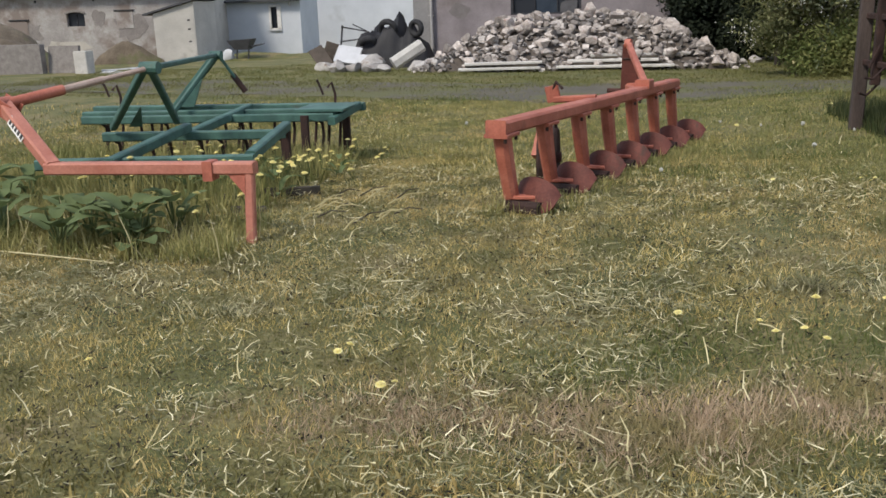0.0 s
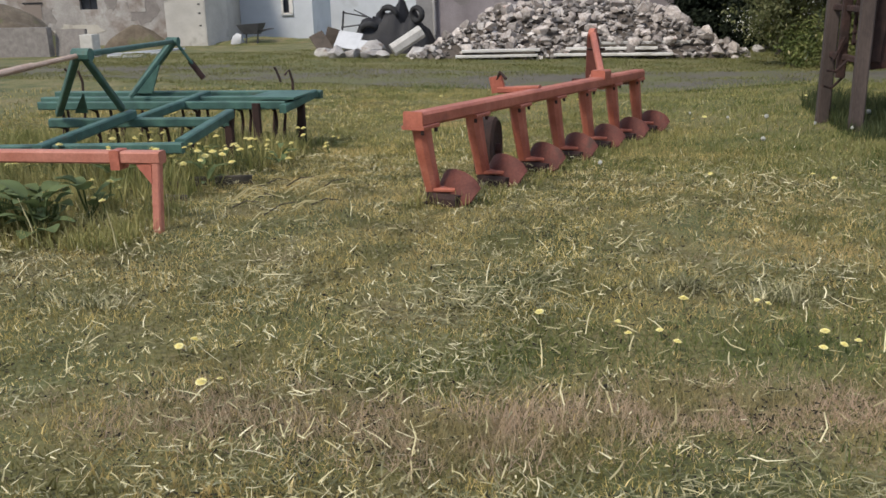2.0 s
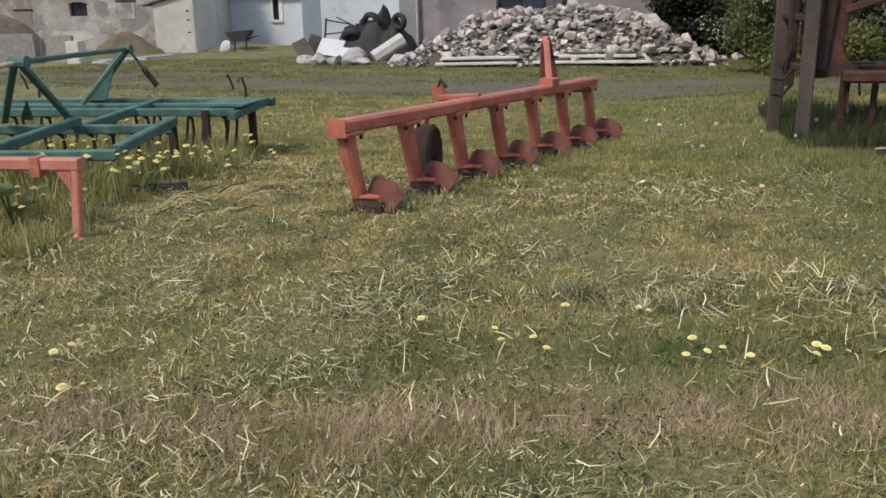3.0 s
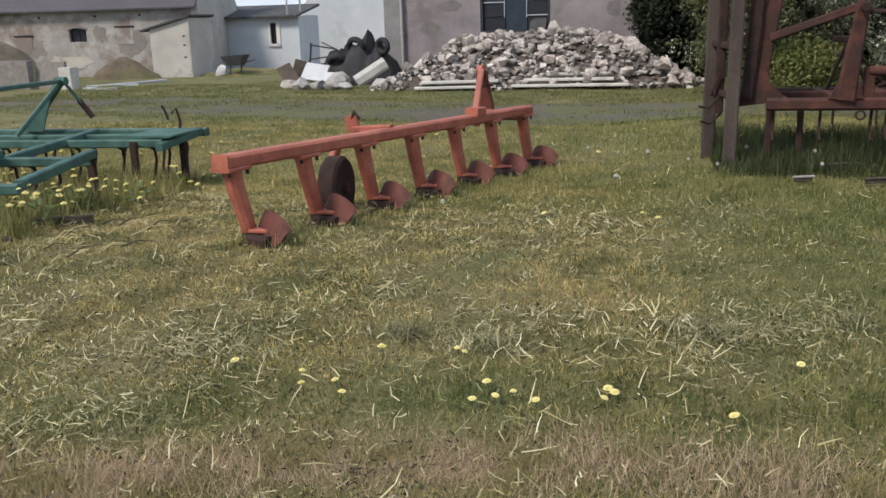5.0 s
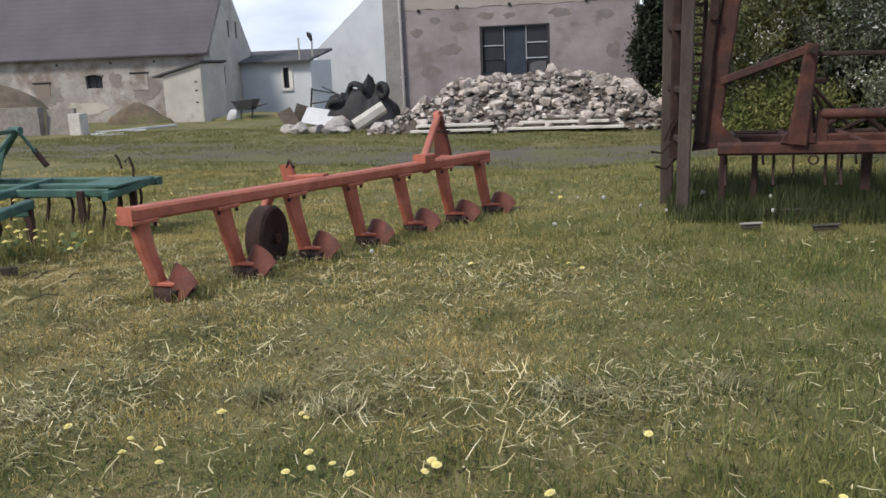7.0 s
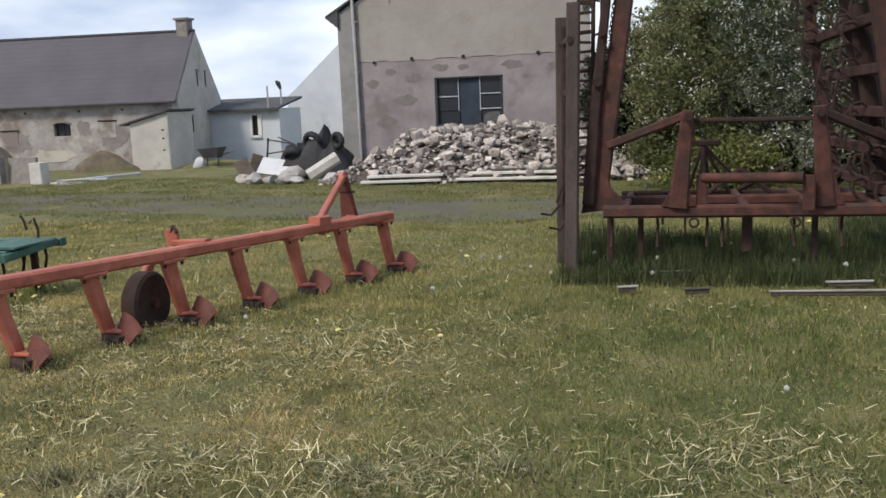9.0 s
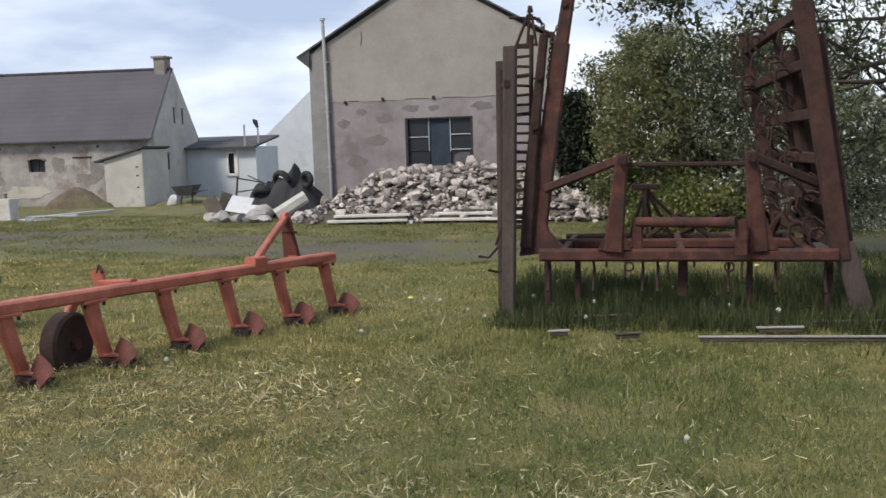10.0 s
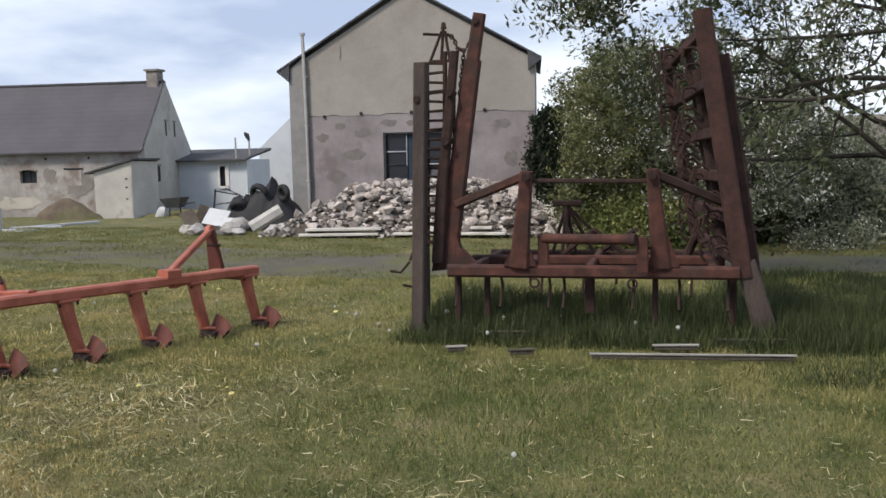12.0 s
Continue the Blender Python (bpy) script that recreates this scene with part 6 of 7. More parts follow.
grass_field("mown_grass", "trodden mown grass along the walk", GRASS_A, 70000, (-8.0, 12.0, -5.0, 2.6), 0.6, 0.03, 0.08, 0.008, 0.016, lambda x, y: tufts(x, y, 5.0, 71) * np.clip((y + 5.5) / 4.5, 0, 1) * np.clip((9.5 - np.abs(x - 2.0)) / 4.0, 0, 1), (0.2, 1.3))
grass_field("mown_grass", "mown grass at the meadow's side", GRASS_A, 40000, (-11.0, -5.0, -2.0, 17.0), 1.0, 0.03, 0.09, 0.010, 0.018, lambda x, y: tufts(x, y, 5.0, 73) * np.clip((x + 11.5) / 5.0, 0, 1), (0.2, 1.3))
grass_field("fresh_grass", "fresh grass at the meadow's side", GRASS_B, 40000, (8.0, 15.0, -2.0, 11.0), 1.0, 0.03, 0.10, 0.010, 0.018, lambda x, y: tufts(x, y, 5.0, 75) * np.clip((15.5 - x) / 6.0, 0, 1), (0.2, 1.2))


def straws(name, label, n, box, power, lmin, lmax, width, keep, material=STRAW, lift=(0.02, 0.07), rise=(0.12, 0.36)):
    """Cut stems lying or sticking up at all angles: narrow bent ribbons."""
    x, y = scatter(n, *box, power)
    k = NR.uniform(0, 1, len(x)) < keep(x, y)
    x, y = x[k], y[k]
    n = len(x)
    z = heights(x, y) + NR.uniform(*lift, n)
    ln, w = lmin + (lmax - lmin) * NR.uniform(0, 1, n) ** 1.8, NR.uniform(0.5, 1.3, n) * width
    az, el = NR.uniform(0, 2 * np.pi, n), NR.normal(*rise, n)
    d = np.stack([np.cos(az) * np.cos(el), np.sin(az) * np.cos(el), np.sin(el)], 1)
    side = np.stack([-np.sin(az), np.cos(az), NR.normal(0, 0.4, n)], 1)
    side /= np.linalg.norm(side, axis=1)[:, None]
    p = np.stack([x, y, z], 1)
    q = p + d * ln[:, None]
    m = (p + q) / 2 + side * (NR.normal(0, 0.07, n) * ln)[:, None]
    v = np.zeros((n, 6, 3), np.float32)
    for i, (c, r) in enumerate(((p, 1.0), (m, 0.9), (q, 0.4))):
        v[:, i * 2] = c - side * (w * r / 2)[:, None]
        v[:, i * 2 + 1] = c + side * (w * r / 2)[:, None]
    tr = np.array([[0, 1, 3], [0, 3, 2], [2, 3, 5], [2, 5, 4]])
    t = tr[None] + (np.arange(n) * 6)[:, None, None]
    return tagged(new(name, from_arrays(name, v.reshape(-1, 3), t.reshape(-1, 3), material)), label, "straw", kind="stuff")


def strewn(x, y, seed, low=0.07):
    """Uneven cover of cut stems over the mown part."""
    return (1 - 0.93 * lush(x, y)) * np.clip(3.2 * (0.5 * clump(x, y, 1.6, seed) + 0.5 * clump(x, y, 7.0, seed + 2)) - 1.2, low, 1)


def speckle(x, y, seed):
    """Small loose gatherings of stems, a hand's width across, with bare turf between."""
    return np.clip(4.0 * (0.30 * clump(x, y, 1.6, seed) + 0.30 * clump(x, y, 6.0, seed + 2) + 0.40 * clump(x, y, 17.0, seed + 3)) - 1.75, 0.07, 1)


straws("cut_straw", "pale cut stems scattered on mown grass", 62000, (-5.5, 8.5, 1.9, 9.2), 1.25, 0.015, 0.075, 0.0052, lambda x, y: speckle(x, y, 31) * (1 - 0.95 * lush(x, y)) * (1 - 0.75 * green_strip(x, y)) * (1 - 0.6 * dry_strip(x, y) * (x > 1.2)))
straws("cut_straw", "long curved cut stems on mown grass", 7000, (-5.5, 7.5, 2.2, 9.0), 1.2, 0.06, 0.17, 0.0055, lambda x, y: speckle(x, y, 37) * (1 - 0.93 * lush(x, y)), rise=(0.18, 0.34))
straws("wilted_hay", "loose bits of wilted grass over the mown part", 60000, (-5.5, 8.0, 1.9, 9.2), 1.25, 0.015, 0.08, 0.0055, lambda x, y: speckle(x, y, 52) * (1 - 0.9 * lush(x, y)) * (1 - 0.8 * green_strip(x, y)) * (1 - 0.7 * dry_strip(x, y) * (x > 1.2)), HAY_GREEN, (0.01, 0.05), (0.1, 0.35))
straws("cut_straw", "pale cut stems around the plough", 4500, (-6, 7, 8.0, 15), 1.0, 0.04, 0.15, 0.007, lambda x, y: strewn(x, y, 33, 0.05))
straws("cut_straw", "raked row of dry stems", 6500, (0.0, 6.2, 4.0, 6.4), 1.0, 0.04, 0.17, 0.0058, lambda x, y: hay_row(x, y) * np.clip(1.9 * clump(x, y, 3.4, 35) - 0.5, 0, 1), lift=(0.03, 0.09))
straws("wilted_hay", "matted row of wilted grey-green cut grass", 26000, (-0.3, 6.4, 3.9, 6.6), 1.0, 0.03, 0.13, 0.0050, lambda x, y: hay_row(x, y) * np.clip(2.4 * clump(x, y, 2.6, 38) - 0.75, 0, 1), HAY_GREEN, (0.01, 0.075), (0.05, 0.28))
straws("wilted_hay", "wilted cut grass left along the walk", 14000, (-1.0, 5.5, 2.1, 3.5), 1.0, 0.03, 0.11, 0.0046, lambda x, y: band(x, y, 2.50, 0.13, 0.17, 0.5, 4.6), HAY_GREEN, (0.01, 0.05), (0.05, 0.25))
straws("wilted_hay", "wisps of wilted cut grass by the tow frame", 7000, (-2.6, 1.4, 3.4, 5.0), 1.0, 0.03, 0.11, 0.0048, lambda x, y: np.clip(3.0 * clump(x, y, 2.6, 39) - 1.5, 0, 1), HAY_GREEN, (0.01, 0.05), (0.05, 0.25))
straws("cut_straw", "dry stems beside the plough", 2400, (1.0, 4.6, 6.6, 8.9), 1.0, 0.04, 0.15, 0.0068, lambda x, y: band(x, y, 7.0, 0.23, 0.6, 1.2, 4.4) * np.clip(2.2 * clump(x, y, 3.0, 36) - 0.6, 0, 1))
straws("wilted_hay", "yellowing cut grass beside the plough", 3600, (1.0, 4.8, 6.4, 9.2), 1.0, 0.04, 0.14, 0.0060, lambda x, y: band(x, y, 7.0, 0.23, 0.6, 1.2, 4.4) * np.clip(2.2 * clump(x, y, 3.0, 46) - 0.6, 0, 1), HAY_GREEN, (0.01, 0.06), (0.1, 0.3))
# Loose dark ribbons added as the shaded gaps between cut stems.
straws("dark_thatch", "dark specks drawn as shaded gaps between mown stems", 90000, (-5.5, 8.0, 1.9, 9.2), 1.3, 0.010, 0.032, 0.0085, lambda x, y: speckle(x, y, 57) * (1 - 0.85 * lush(x, y)) * (1 - 0.4 * green_strip(x, y)), GAP_SHADE, (0.012, 0.036), (0.0, 0.3))
straws("dark_thatch", "dark specks drawn as shaded gaps around hay rows", 12000, (0.0, 6.4, 4.0, 9.0), 1.0, 0.012, 0.040, 0.0095, lambda x, y: np.maximum(hay_row(x, y), band(x, y, 7.0, 0.23, 0.6, 1.2, 4.4)) * np.clip(2.4 * clump(x, y, 7.0, 58) - 0.7, 0, 1), GAP_SHADE, (0.02, 0.06), (0.0, 0.3))
straws("cut_straw", "few pale stems in the fresh grass", 1300, (3.5, 10.5, 2.0, 10), 1.0, 0.03, 0.10, 0.007, lambda x, y: 0.5 + 0 * x)

# hay tufts: darker heaps of cut grass
for cx, cy, rx, ry, n in ((2.0, 4.85, 0.32, 0.15, 750), (2.45, 4.75, 0.36, 0.16, 750), (3.5, 5.15, 0.40, 0.16, 700), (-1.0, 4.15, 0.4, 0.14, 500), (4.3, 5.3, 0.3, 0.14, 500)):
    n = int(n * 0.6)
    a, rad = NR.uniform(0, 2 * np.pi, n), np.minimum(np.abs(NR.normal(0, 0.6, n)), 1.6)
    v, t = blades(cx + rx * rad * np.cos(a), cy + ry * rad * np.sin(a), NR.uniform(0.07, 0.16, n) * (1.15 - rad * 0.45), NR.uniform(0.004, 0.009, n), NR.uniform(0.5, 1.45, n))
    tagged(new("hay_tuft", from_arrays("hay_tuft", v, t, HAY_GREEN)), "flattened tuft of cut green grass", "grass", kind="stuff")


def leaf_cloud(centres, n, spread, size, squash=1.0):
    """Folded two-triangle leaves scattered about the given centres."""
    centres = np.asarray(centres)
    c = centres[NR.randint(0, len(centres), n)] + NR.normal(0, 1, (n, 3)) * np.array([spread, spread, spread * squash])
    d = NR.normal(0, 1, (n, 3))
    d /= np.linalg.norm(d, axis=1)[:, None]
    e = np.cross(d, NR.normal(0, 1, (n, 3)))
    e /= np.linalg.norm(e, axis=1)[:, None]
    s = NR.uniform(0.6, 1.3, n)[:, None] * size
    fold = np.cross(d, e) * s * 0.18
    v = np.stack([c - d * s, c + e * s * 0.42 + fold, c + d * s, c - e * s * 0.42 + fold], 1).astype(np.float32)
    t = np.array([[0, 1, 2], [0, 2, 3]])[None] + (np.arange(n) * 4)[:, None, None]
    return v.reshape(-1, 3), t.reshape(-1, 3)


def grow(base, direction, length, radius, depth, rng, geo, tips, droop=0.0):
    """One limb and its twigs; collects the tips for the leaves."""
    pts, rad = [Vector(base)], [radius]
    d = Vector(direction).normalized()
    steps = 5
    for k in range(steps):
        d = (d + Vector((rng.gauss(0, 0.16), rng.gauss(0, 0.16), rng.gauss(0, 0.12) - droop))).normalized()
        pts.append(pts[-1] + d * length / steps)
        rad.append(radius * (1 - 0.62 * (k + 1) / steps))
        if depth > 0 and k >= 1:
            for _ in range(2 if depth > 1 else 2):
                side = d.cross(Vector((rng.gauss(0, 1), rng.gauss(0, 1), rng.gauss(0, 1)))).normalized()
                grow(pts[-1], d * rng.uniform(0.3, 0.8) + side, length * rng.uniform(0.38, 0.62), rad[-1] * 0.55, depth - 1, rng, geo, tips, droop)
        if depth <= 1:
            tips.append(tuple(pts[-1]))
    geo.tube(pts, rad, 6 if depth else 4)


def tree(name, label, base, height, limbs, limb_length, leaves, leaf_size, leaf_mat, blossoms, seed, spread=0.10, lean=(0, 0), droop=0.02, trunk_r=0.14, first=0.35, toward=None, boughs=()):
    rng = random.Random(seed)
    b = Vector(base)
    t = thing(name, base, label, "tree")
    pts = [b + Vector((0, 0, -0.1))]
    for k in range(1, 7):
        s = k / 6
        pts.append(b + Vector((lean[0] * s + 0.10 * rng.gauss(0, 1) * s, lean[1] * s + 0.10 * rng.gauss(0, 1) * s, height * s * 0.8)))
    part("trunk", Geo().tube(pts, [trunk_r * (1 - 0.75 * k / 6) for k in range(7)], 10), BARK, t, smooth=60)
    geo, tips = Geo(), []
    for k in range(limbs):
        s = first + (0.98 - first) * k / max(1, limbs - 1)
        p = pts[int(s * 6)] + (pts[min(6, int(s * 6) + 1)] - pts[int(s * 6)]) * (s * 6 - int(s * 6))
        a = k * 2.4 + rng.uniform(-0.4, 0.4)
        d = Vector((math.cos(a), math.sin(a), rng.uniform(0.15, 0.9)))
        if toward and k % 2 == 0:
            d = Vector(toward) + Vector((rng.gauss(0, 0.3), rng.gauss(0, 0.4), rng.uniform(0.0, 0.5)))
        grow(p, d, limb_length * rng.uniform(0.75, 1.15) * (1.1 - 0.4 * s), trunk_r * 0.27, 2, rng, geo, tips, droop)
    for start, d, length, radius in boughs:
        foot = min(pts, key=lambda p: abs(p.z - start[2]))
        geo.tube([foot, (Vector(foot) + Vector(start)) / 2 + Vector((0, 0, 0.15)), start], [radius * 1.5, radius * 1.2, radius], 8)
        grow(start, d, length, radius, 2, rng, geo, tips, droop)
    ob = new("branchwork", geo.mesh("branchwork", BARK, base, 60))
    ob.parent = t
    v, f = leaf_cloud(tips, leaves, spread, leaf_size)
    ob = new("crown", from_arrays("crown", v - np.array(base, np.float32), f, leaf_mat))
    ob.parent = t
    if blossoms:
        clusters = [p for k, p in enumerate(tips) if k % 41 < 9]
        v, f = leaf_cloud(clusters, blossoms, spread * 0.9, leaf_size * 0.55)
        ob = new("blossom", from_arrays("blossom", v - np.array(base, np.float32), f, BLOSSOM))
        ob.parent = t
        tagged(ob, "white spring blossom")
    return t


def on_ground(x, y):
    return (x, y, ground_z(x, y))


tree("apple_tree", "old apple tree in white blossom, spreading dark limbs", on_ground(10.7, 16.3), 5.8, 9, 4.4, 13500, 0.058, LEAF_SHRUB, 5200, 41, 0.075, (-0.5, 0), 0.012, 0.20, 0.28, (-1.0, -0.05, 0.26),
     [((9.9, 14.6, 2.75), (-1, 0, -0.12), 2.6, 0.055), ((9.6, 14.8, 3.4), (-1, -0.05, 0.02), 2.8, 0.035), ((8.6, 15.0, 4.25), (-1, -0.1, 0.1), 2.3, 0.035), ((7.6, 14.6, 4.3), (-1, 0.05, 0.1), 1.9, 0.03), ((6.5, 14.6, 4.25), (-1, 0, -0.12), 1.7, 0.024), ((6.9, 14.9, 4.0), (-1, -0.1, 0.0), 1.5, 0.022)])
tree("apple_tree", "small tree in white blossom behind the track", on_ground(8.45, 22.6), 4.2, 14, 1.9, 30000, 0.050, LEAF_GREY, 9000, 42, 0.11, (0, 0), 0.0, 0.12, 0.12)
tree("plum_tree", "bushy grey-green tree in blossom", on_ground(6.35, 23.6), 4.4, 15, 2.0, 46000, 0.058, LEAF_PLUM, 3800, 43, 0.11, (0, 0), 0.0, 0.10, 0.26)
tree("plum_tree", "low leafy plum tree beyond the track", on_ground(5.35, 26.0), 5.4, 14, 1.5, 17000, 0.06, LEAF_PLUM, 3500, 47, 0.10, (0, 0), 0.0, 0.09, 0.42)
tree("plum_tree", "leafy tree behind the barn corner", on_ground(5.9, 31.5), 3.4, 12, 1.9, 14000, 0.08, LEAF_SHRUB, 300, 45, 0.24, (0, 0), 0.0, 0.13, 0.12)


def bush(name, label, centre, rx, ry, h, leaves, size, mat, seed, category="bush"):
    rng = random.Random(seed)
    t = thing(name, centre, label, category)
    geo, tips = Geo(), []
    for k in range(9):
        a = k * 0.7 + rng.uniform(-0.2, 0.2)
        top = Vector(centre) + Vector((rx * 0.8 * math.cos(a) * rng.uniform(0.2, 1), ry * 0.8 * math.sin(a) * rng.uniform(0.2, 1), h * rng.uniform(0.55, 1.0)))
        geo.tube([Vector(centre) + Vector((0.1 * math.cos(a), 0.1 * math.sin(a), -0.05)), (Vector(centre) + top) / 2 + Vector((0.1, 0, 0.1)), top], [0.03, 0.02, 0.008], 5)
    for k in range(150):
        a, s, q = rng.uniform(0, 6.28), math.sqrt(rng.random()), rng.random()
        w = math.sqrt(max(0.05, 1 - (q - 0.35) ** 2 * 1.9))
        tips.append((centre[0] + rx * s * w * math.cos(a), centre[1] + ry * s * w * math.sin(a), centre[2] + h * q))
    part("stems", geo, BARK, t, smooth=60)
    v, f = leaf_cloud(tips, leaves, 0.16 * (rx + ry) / 2 + 0.05, size)
    ob = new("foliage", from_arrays("foliage", v - np.array(centre, np.float32), f, mat))
    ob.parent = t
    return t


bush("evergreen_bush", "very dark evergreen bush beside the grey barn", on_ground(3.3, 29.8), 0.62, 0.7, 3.4, 22000, 0.085, LEAF_DARK, 51)
bush("evergreen_bush", "low dark evergreen bush at the field edge", on_ground(5.4, 29.3), 1.15, 0.8, 2.6, 20000, 0.08, LEAF_DARK, 52)
bush("shrub", "dense green shrub behind the track", on_ground(7.4, 24.4), 1.5, 1.0, 2.3, 22000, 0.06, LEAF_SHRUB, 53)
bush("shrub", "dense shrub under the blossom trees", on_ground(9.0, 24.0), 1.5, 1.1, 2.3, 22000, 0.06, LEAF_SHRUB, 54)
bush("shrub", "dense shrub before the pale wall", on_ground(10.9, 25.0), 1.3, 0.9, 2.6, 16000, 0.06, LEAF_GREY, 61)
bush("shrub", "low bright green shrub near the track", on_ground(6.2, 21.9), 1.25, 0.6, 0.95, 11000, 0.05, GRASS_B, 55)
bush("shrub", "shadowed shrub beside the barn wall", on_ground(6.4, 28.5), 1.6, 1.0, 2.6, 18000, 0.07, LEAF_SHRUB, 57)
bush("evergreen_bush", "dark evergreen bush behind another evergreen", on_ground(3.3, 31.6), 0.8, 0.7, 3.2, 14000, 0.10, LEAF_DARK, 60)
bush("tall_shrub", "tall dense shrub behind the blossom trees", on_ground(5.6, 33.6), 1.9, 0.9, 3.9, 26000, 0.12, LEAF_SHRUB, 58)
bush("tall_shrub", "tall dark shrub behind the blossom trees", on_ground(9.0, 32.8), 2.2, 0.9, 3.7, 26000, 0.12, LEAF_SHRUB, 59)
solo("field_post", Geo().tube([(5.85, 22.9, -0.3), (5.85, 22.9, 0.98)], 0.022, 6), WHITE_SHEET, "thin white field post", "post", origin=(5.85, 22.9, -0.3))
solo("wall_east", Geo().box(12.0, 22, 34.8, 35.2, -0.8, 3.0), PLASTER, "beige-grey wall behind the trees", "wall", kind="structure")


# broad weeds under the tow frame
def weed_leaf(base, tip_dir, length, width):
    g = Geo()
    b, d = Vector(base), Vector(tip_dir).normalized()
    s = d.cross((0, 0, 1)).normalized()
    n = s.cross(d)
    rows = []
    for i in range(7):
        a = i / 6
        w = width * math.sin(math.pi * min(1, 0.12 + 0.86 * a)) ** 0.8
        c = b + d * length * a + n * (0.05 * length * math.sin(math.pi * a)) - Vector((0, 0, 0.22 * length * a * a))
        rows.append([c + s * w * k + n * abs(k) * w * 0.25 for k in (-1, -0.5, 0, 0.5, 1)])
    o = len(g.v)
    for row in rows:
        g.v += [tuple(p) for p in row]
    for i in range(6):
        for j in range(4):
            g.f.append((o + i * 5 + j, o + i * 5 + j + 1, o + (i + 1) * 5 + j + 1, o + (i + 1) * 5 + j))
    return g


rng = random.Random(91)
for k in range(20):
    x, y = rng.uniform(-4.0, -2.1), rng.uniform(5.25, 5.9)
    if k > 14:
        x, y = rng.uniform(-4.6, -3.3), rng.uniform(5.9, 7.0)
    base = (x, y, ground_z(x, y))
    plant = thing("burdock", base, "broad-leaved green weed in rank grass", "weed", "weeds below the tow frame")
    for j in range(8):
        a = j * 2.4 + rng.uniform(-0.4, 0.4)
        h = rng.uniform(0.06, 0.30)
        st = Vector(base) + Vector((0.07 * math.cos(a), 0.07 * math.sin(a), h))
        leaf = part("leaf", weed_leaf(st, (math.cos(a), math.sin(a), rng.uniform(0.2, 0.8)), rng.uniform(0.13, 0.27), rng.uniform(0.045, 0.085)), LEAF_WEED, plant, smooth=60)
        part("stalk", Geo().tube([base, st], 0.007, 5), STEM, leaf)

# dry sticks and cut stems beside the tow frame
for k in range(22):
    x, y = rng.uniform(-1.4, -0.6), rng.uniform(5.8, 7.2)
    a, ln = rng.uniform(-0.5, 0.9), rng.uniform(0.12, 0.34)
    z = ground_z(x, y) + 0.05
    p = Vector((x, y, z))
    q = p + Vector((math.cos(a), math.sin(a), rng.uniform(-0.05, 0.4))) * ln
    solo("dry_stick", Geo().tube([p, (p + q) / 2 + Vector((0, 0, 0.03)), q], [0.006, 0.005, 0.003], 5), STRAW if k % 3 else WOOD_DARK, "dry broken stem lying in the grass", "stick", "dry stems by the frame", origin=p)
for k in range(26):
    x, y = rng.uniform(-4.0, -1.4), rng.uniform(5.1, 5.8)
    z = ground_z(x, y)
    p = Vector((x, y, z))
    q = p + Vector((rng.uniform(-0.12, 0.12), rng.uniform(-0.1, 0.05), rng.uniform(0.12, 0.32)))
    solo("dry_stick", Geo().tube([p, (p + q) / 2 + Vector((0.01, 0, 0)), q], [0.005, 0.004, 0.002], 5), STRAW, "thin dry stem standing in rank grass", "stick", "dry stems by the frame", origin=p)
solo("dry_stick", Geo().tube([(-3.3, 5.2, 0.05), (-2.7, 5.08, 0.05), (-2.1, 5.0, 0.03)], [0.007, 0.006, 0.004], 6), STRAW, "long dry stem lying before the tow frame", "stick", "dry stems by the frame", origin=(-3.6, 5.7, 0))


# half-buried boards at the edge of the rank grass
for p, q, h in (((-1.95, 7.12), (-1.50, 7.36), 0.10), ((-1.92, 6.42), (-1.66, 6.50), 0.07), ((-2.2, 6.9), (-1.95, 7.0), 0.08)):
    z0, z1 = ground_z(*p), ground_z(*q)
    solo("rotten_board", Geo().beam((*p, z0 + h / 2 - 0.02), (*q, z1 + h / 2 - 0.02), 0.04, h, 0.008), WOOD_DARK, "dark rotten board half buried in grass", "board", "rotten boards by the green frame", origin=(*p, z0))


# dandelions: one built, the rest copied
def dandelion(height, seed_head):
    t = thing("dandelion", (0, 0, 0), "white dandelion seed head" if seed_head else "yellow dandelion in flower", "flower", "dandelions in the meadow")
    part("stem", Geo().tube([(0, 0, -0.01), (0.006, 0, height * 0.5), (0, 0.004, height)], 0.003, 5), STEM, t)
    g = Geo()
    if seed_head:
        g.stone((0, 0, height + 0.012), (0.024, 0.024, 0.024), random.Random(2), 30)
    else:
        for ring, (rad, lift, count) in enumerate(((0.026, 0.004, 15), (0.019, 0.010, 12), (0.010, 0.015, 8))):
            for i in range(count):
                a = 2 * math.pi * (i + 0.5 * ring) / count
                c, s = math.cos(a), math.sin(a)
                w = rad * 0.26
                g.add([(0, 0, height + lift * 0.4), (rad * 0.7 * c - w * s, rad * 0.7 * s + w * c, height + lift), (rad * c, rad * s, height + lift * 0.8), (rad * 0.7 * c + w * s, rad * 0.7 * s - w * c, height + lift)], [(0, 3, 2, 1)])
    ob = new("seed_head" if seed_head else "flower_head", g.mesh("head", SEED if seed_head else PETAL, smooth=0))
    ob.parent = t
    return t


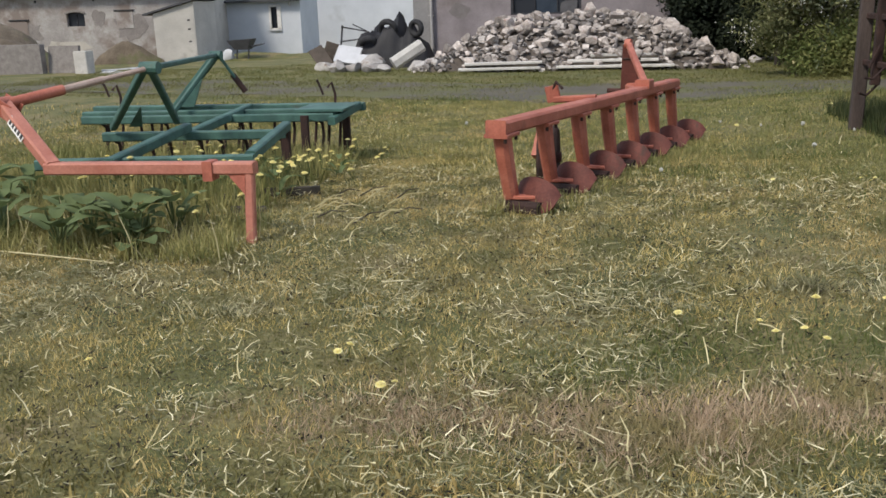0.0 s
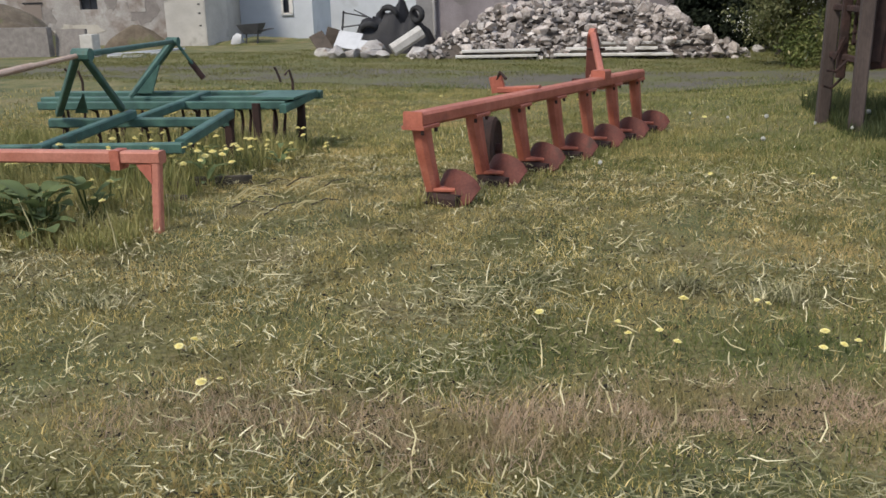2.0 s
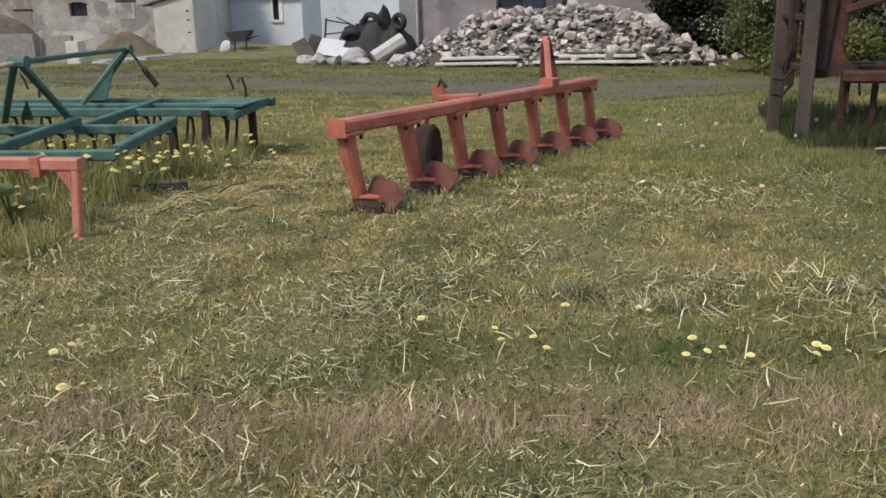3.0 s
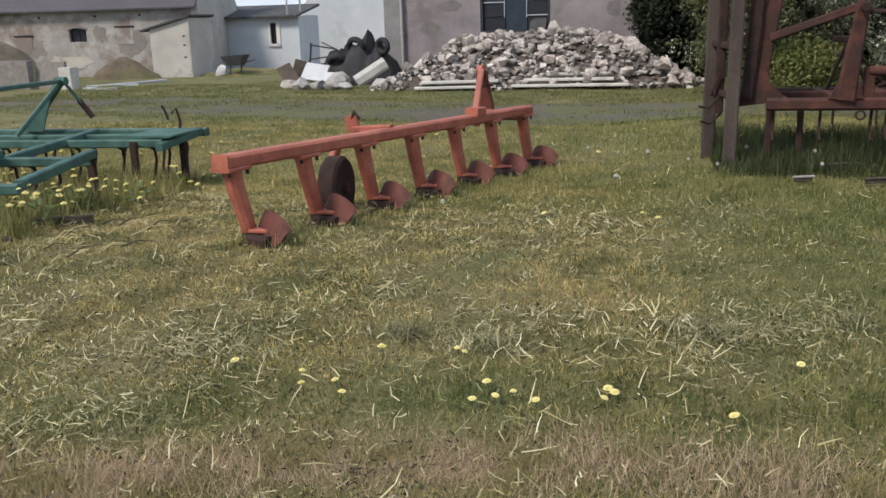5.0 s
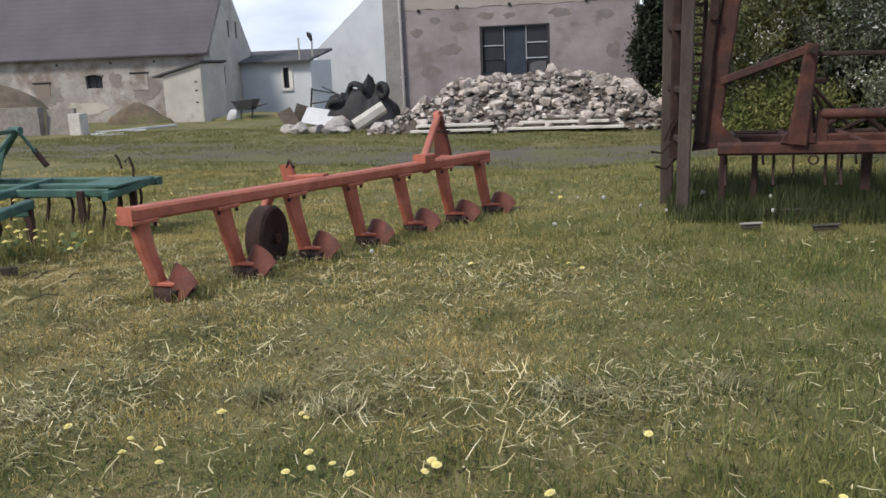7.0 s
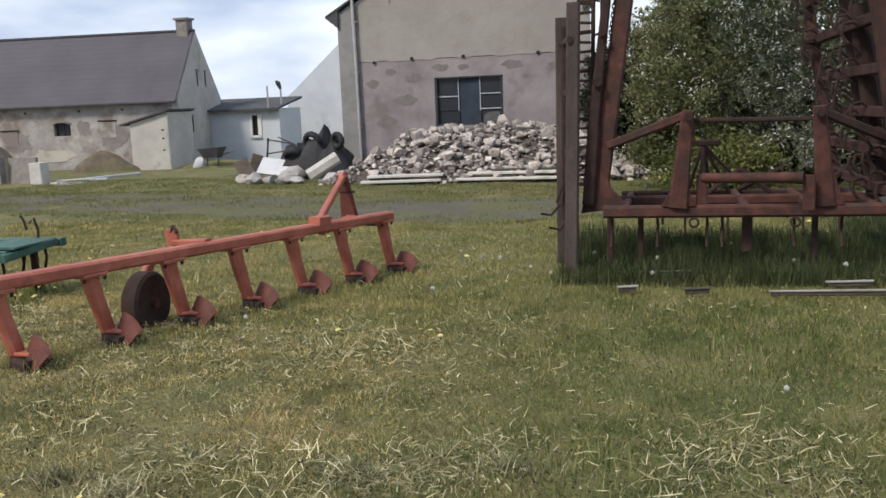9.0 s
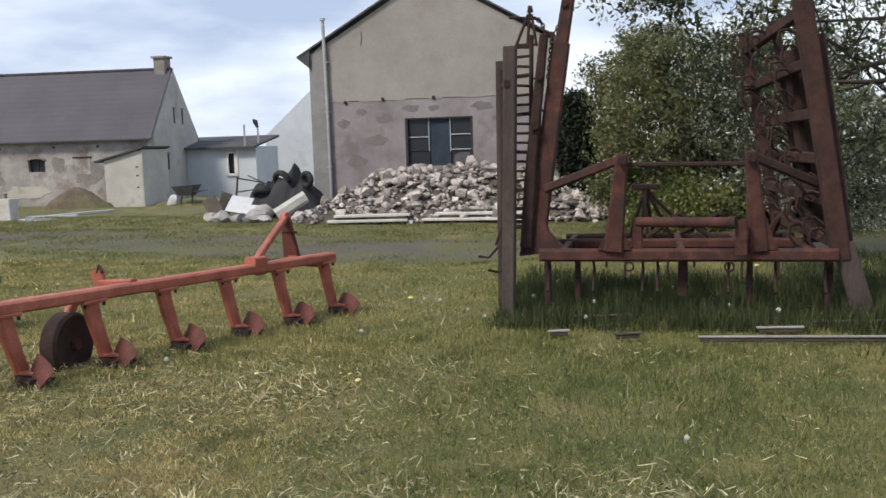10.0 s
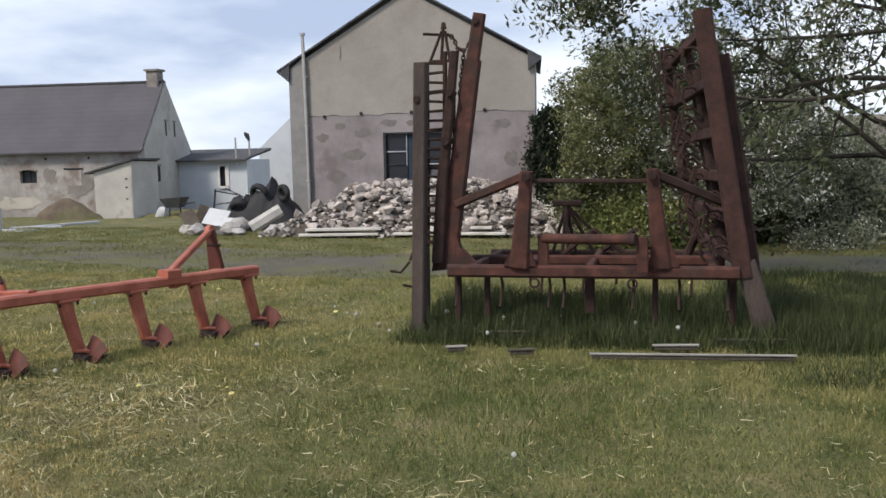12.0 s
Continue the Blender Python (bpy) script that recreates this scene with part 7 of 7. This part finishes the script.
first_flower, first_seed = dandelion(0.07, False), dandelion(0.10, True)
spots = [(0.07, 3.24), (0.11, 3.30), (-0.22, 3.60), (-0.20, 3.66), (1.92, 4.03), (2.79, 4.03), (2.60, 4.05), (2.52, 4.00), (2.56, 4.16), (2.68, 4.10), (1.72, 4.08), (1.66, 4.22), (1.86, 4.15), (4.56, 4.26), (4.62, 4.22), (3.05, 4.12), (3.10, 4.16), (3.08, 4.2),
         (2.33, 4.62), (2.36, 4.56), (3.92, 4.62), (3.13, 8.03), (3.18, 8.06), (3.08, 8.1), (2.36, 8.11), (3.3, 7.9), (-2.1, 2.9), (-2.05, 2.8), (4.9, 3.9), (5.1, 4.2), (3.6, 4.0), (1.3, 4.3), (-1.3, 3.4), (5.4, 5.0)]
pick = random.Random(15)
flower_spots = [(x, y, 0.0) for x, y in spots]
for k in range(90):
    x, y = pick.uniform(-3.4, -1.5), pick.uniform(6.55, 8.4)
    flower_spots.append((x, y, pick.uniform(0.10, 0.30)))
for k in range(15):
    x, y = pick.uniform(-1.8, -1.2), pick.uniform(7.4, 9.6)
    flower_spots.append((x, y, pick.uniform(0.02, 0.22)))
for k in range(14):
    flower_spots.append((pick.uniform(-3.9, -2.3), pick.uniform(8.6, 9.9), pick.uniform(0.2, 0.33)))
for k in range(10):
    flower_spots.append((pick.uniform(-2.6, -1.6), pick.uniform(5.5, 6.2), pick.uniform(0.10, 0.28)))
for k in range(16):
    flower_spots.append((pick.uniform(-4, 7), pick.uniform(11.5, 16), 0.03))


def plant_at(source, x, y, lift, s):
    z = ground_z(x, y) + lift
    t = copy_thing(source, Matrix.Translation((x, y, z)) @ Euler((pick.uniform(-0.3, 0.3), pick.uniform(-0.3, 0.3), pick.uniform(0, 6.28))).to_matrix().to_4x4() @ Matrix.Scale(s, 4))
    return t


for x, y, lift in flower_spots:
    s = pick.uniform(0.6, 0.95)
    tall = plant_at(first_flower, x, y, 0.0, s)
    if lift:
        s *= 1.45
        tall.scale = (s, s, s)
        tall.location.z += lift
for x, y in ((5.55, 11.2), (6.33, 10.9), (6.75, 10.4), (6.2, 11.4), (4.95, 10.9), (4.3, 11.2), (3.62, 10.7), (2.84, 11.94), (3.2, 11.2), (5.76, 6.59), (3.9, 10.2), (1.40, 8.27), (5.78, 12.14), (2.4, 12.6), (0.5, 13.0), (-1.0, 12.4), (4.9, 10.2)):
    plant_at(first_seed, x, y, 0.04 if y > 9 else 0.0, pick.uniform(0.75, 1.25))
for o in (first_flower, first_seed):
    o.location = (1.97 if o is first_flower else 2.9, 4.5 if o is first_flower else 9.2, ground_z(2, 4.5))

# stems for the lifted flowers are hidden in the rank leaves; low clump leaves in the green frame
for k in range(12):
    x, y = rng.uniform(-3.3, -1.3), rng.uniform(6.6, 8.6)
    base = (x, y, ground_z(x, y))
    plant = thing("dandelion_clump", base, "leafy dandelion clump inside the green frame", "weed", "clumps in the green cultivator")
    for j in range(9):
        a = j * 0.72 + rng.uniform(-0.3, 0.3)
        st = Vector(base) + Vector((0.04 * math.cos(a), 0.04 * math.sin(a), rng.uniform(0.05, 0.22)))
        part("leaf", weed_leaf(st, (math.cos(a), math.sin(a), rng.uniform(0.3, 1.0)), rng.uniform(0.12, 0.22), rng.uniform(0.02, 0.035)), LEAF_WEED, plant, smooth=60)
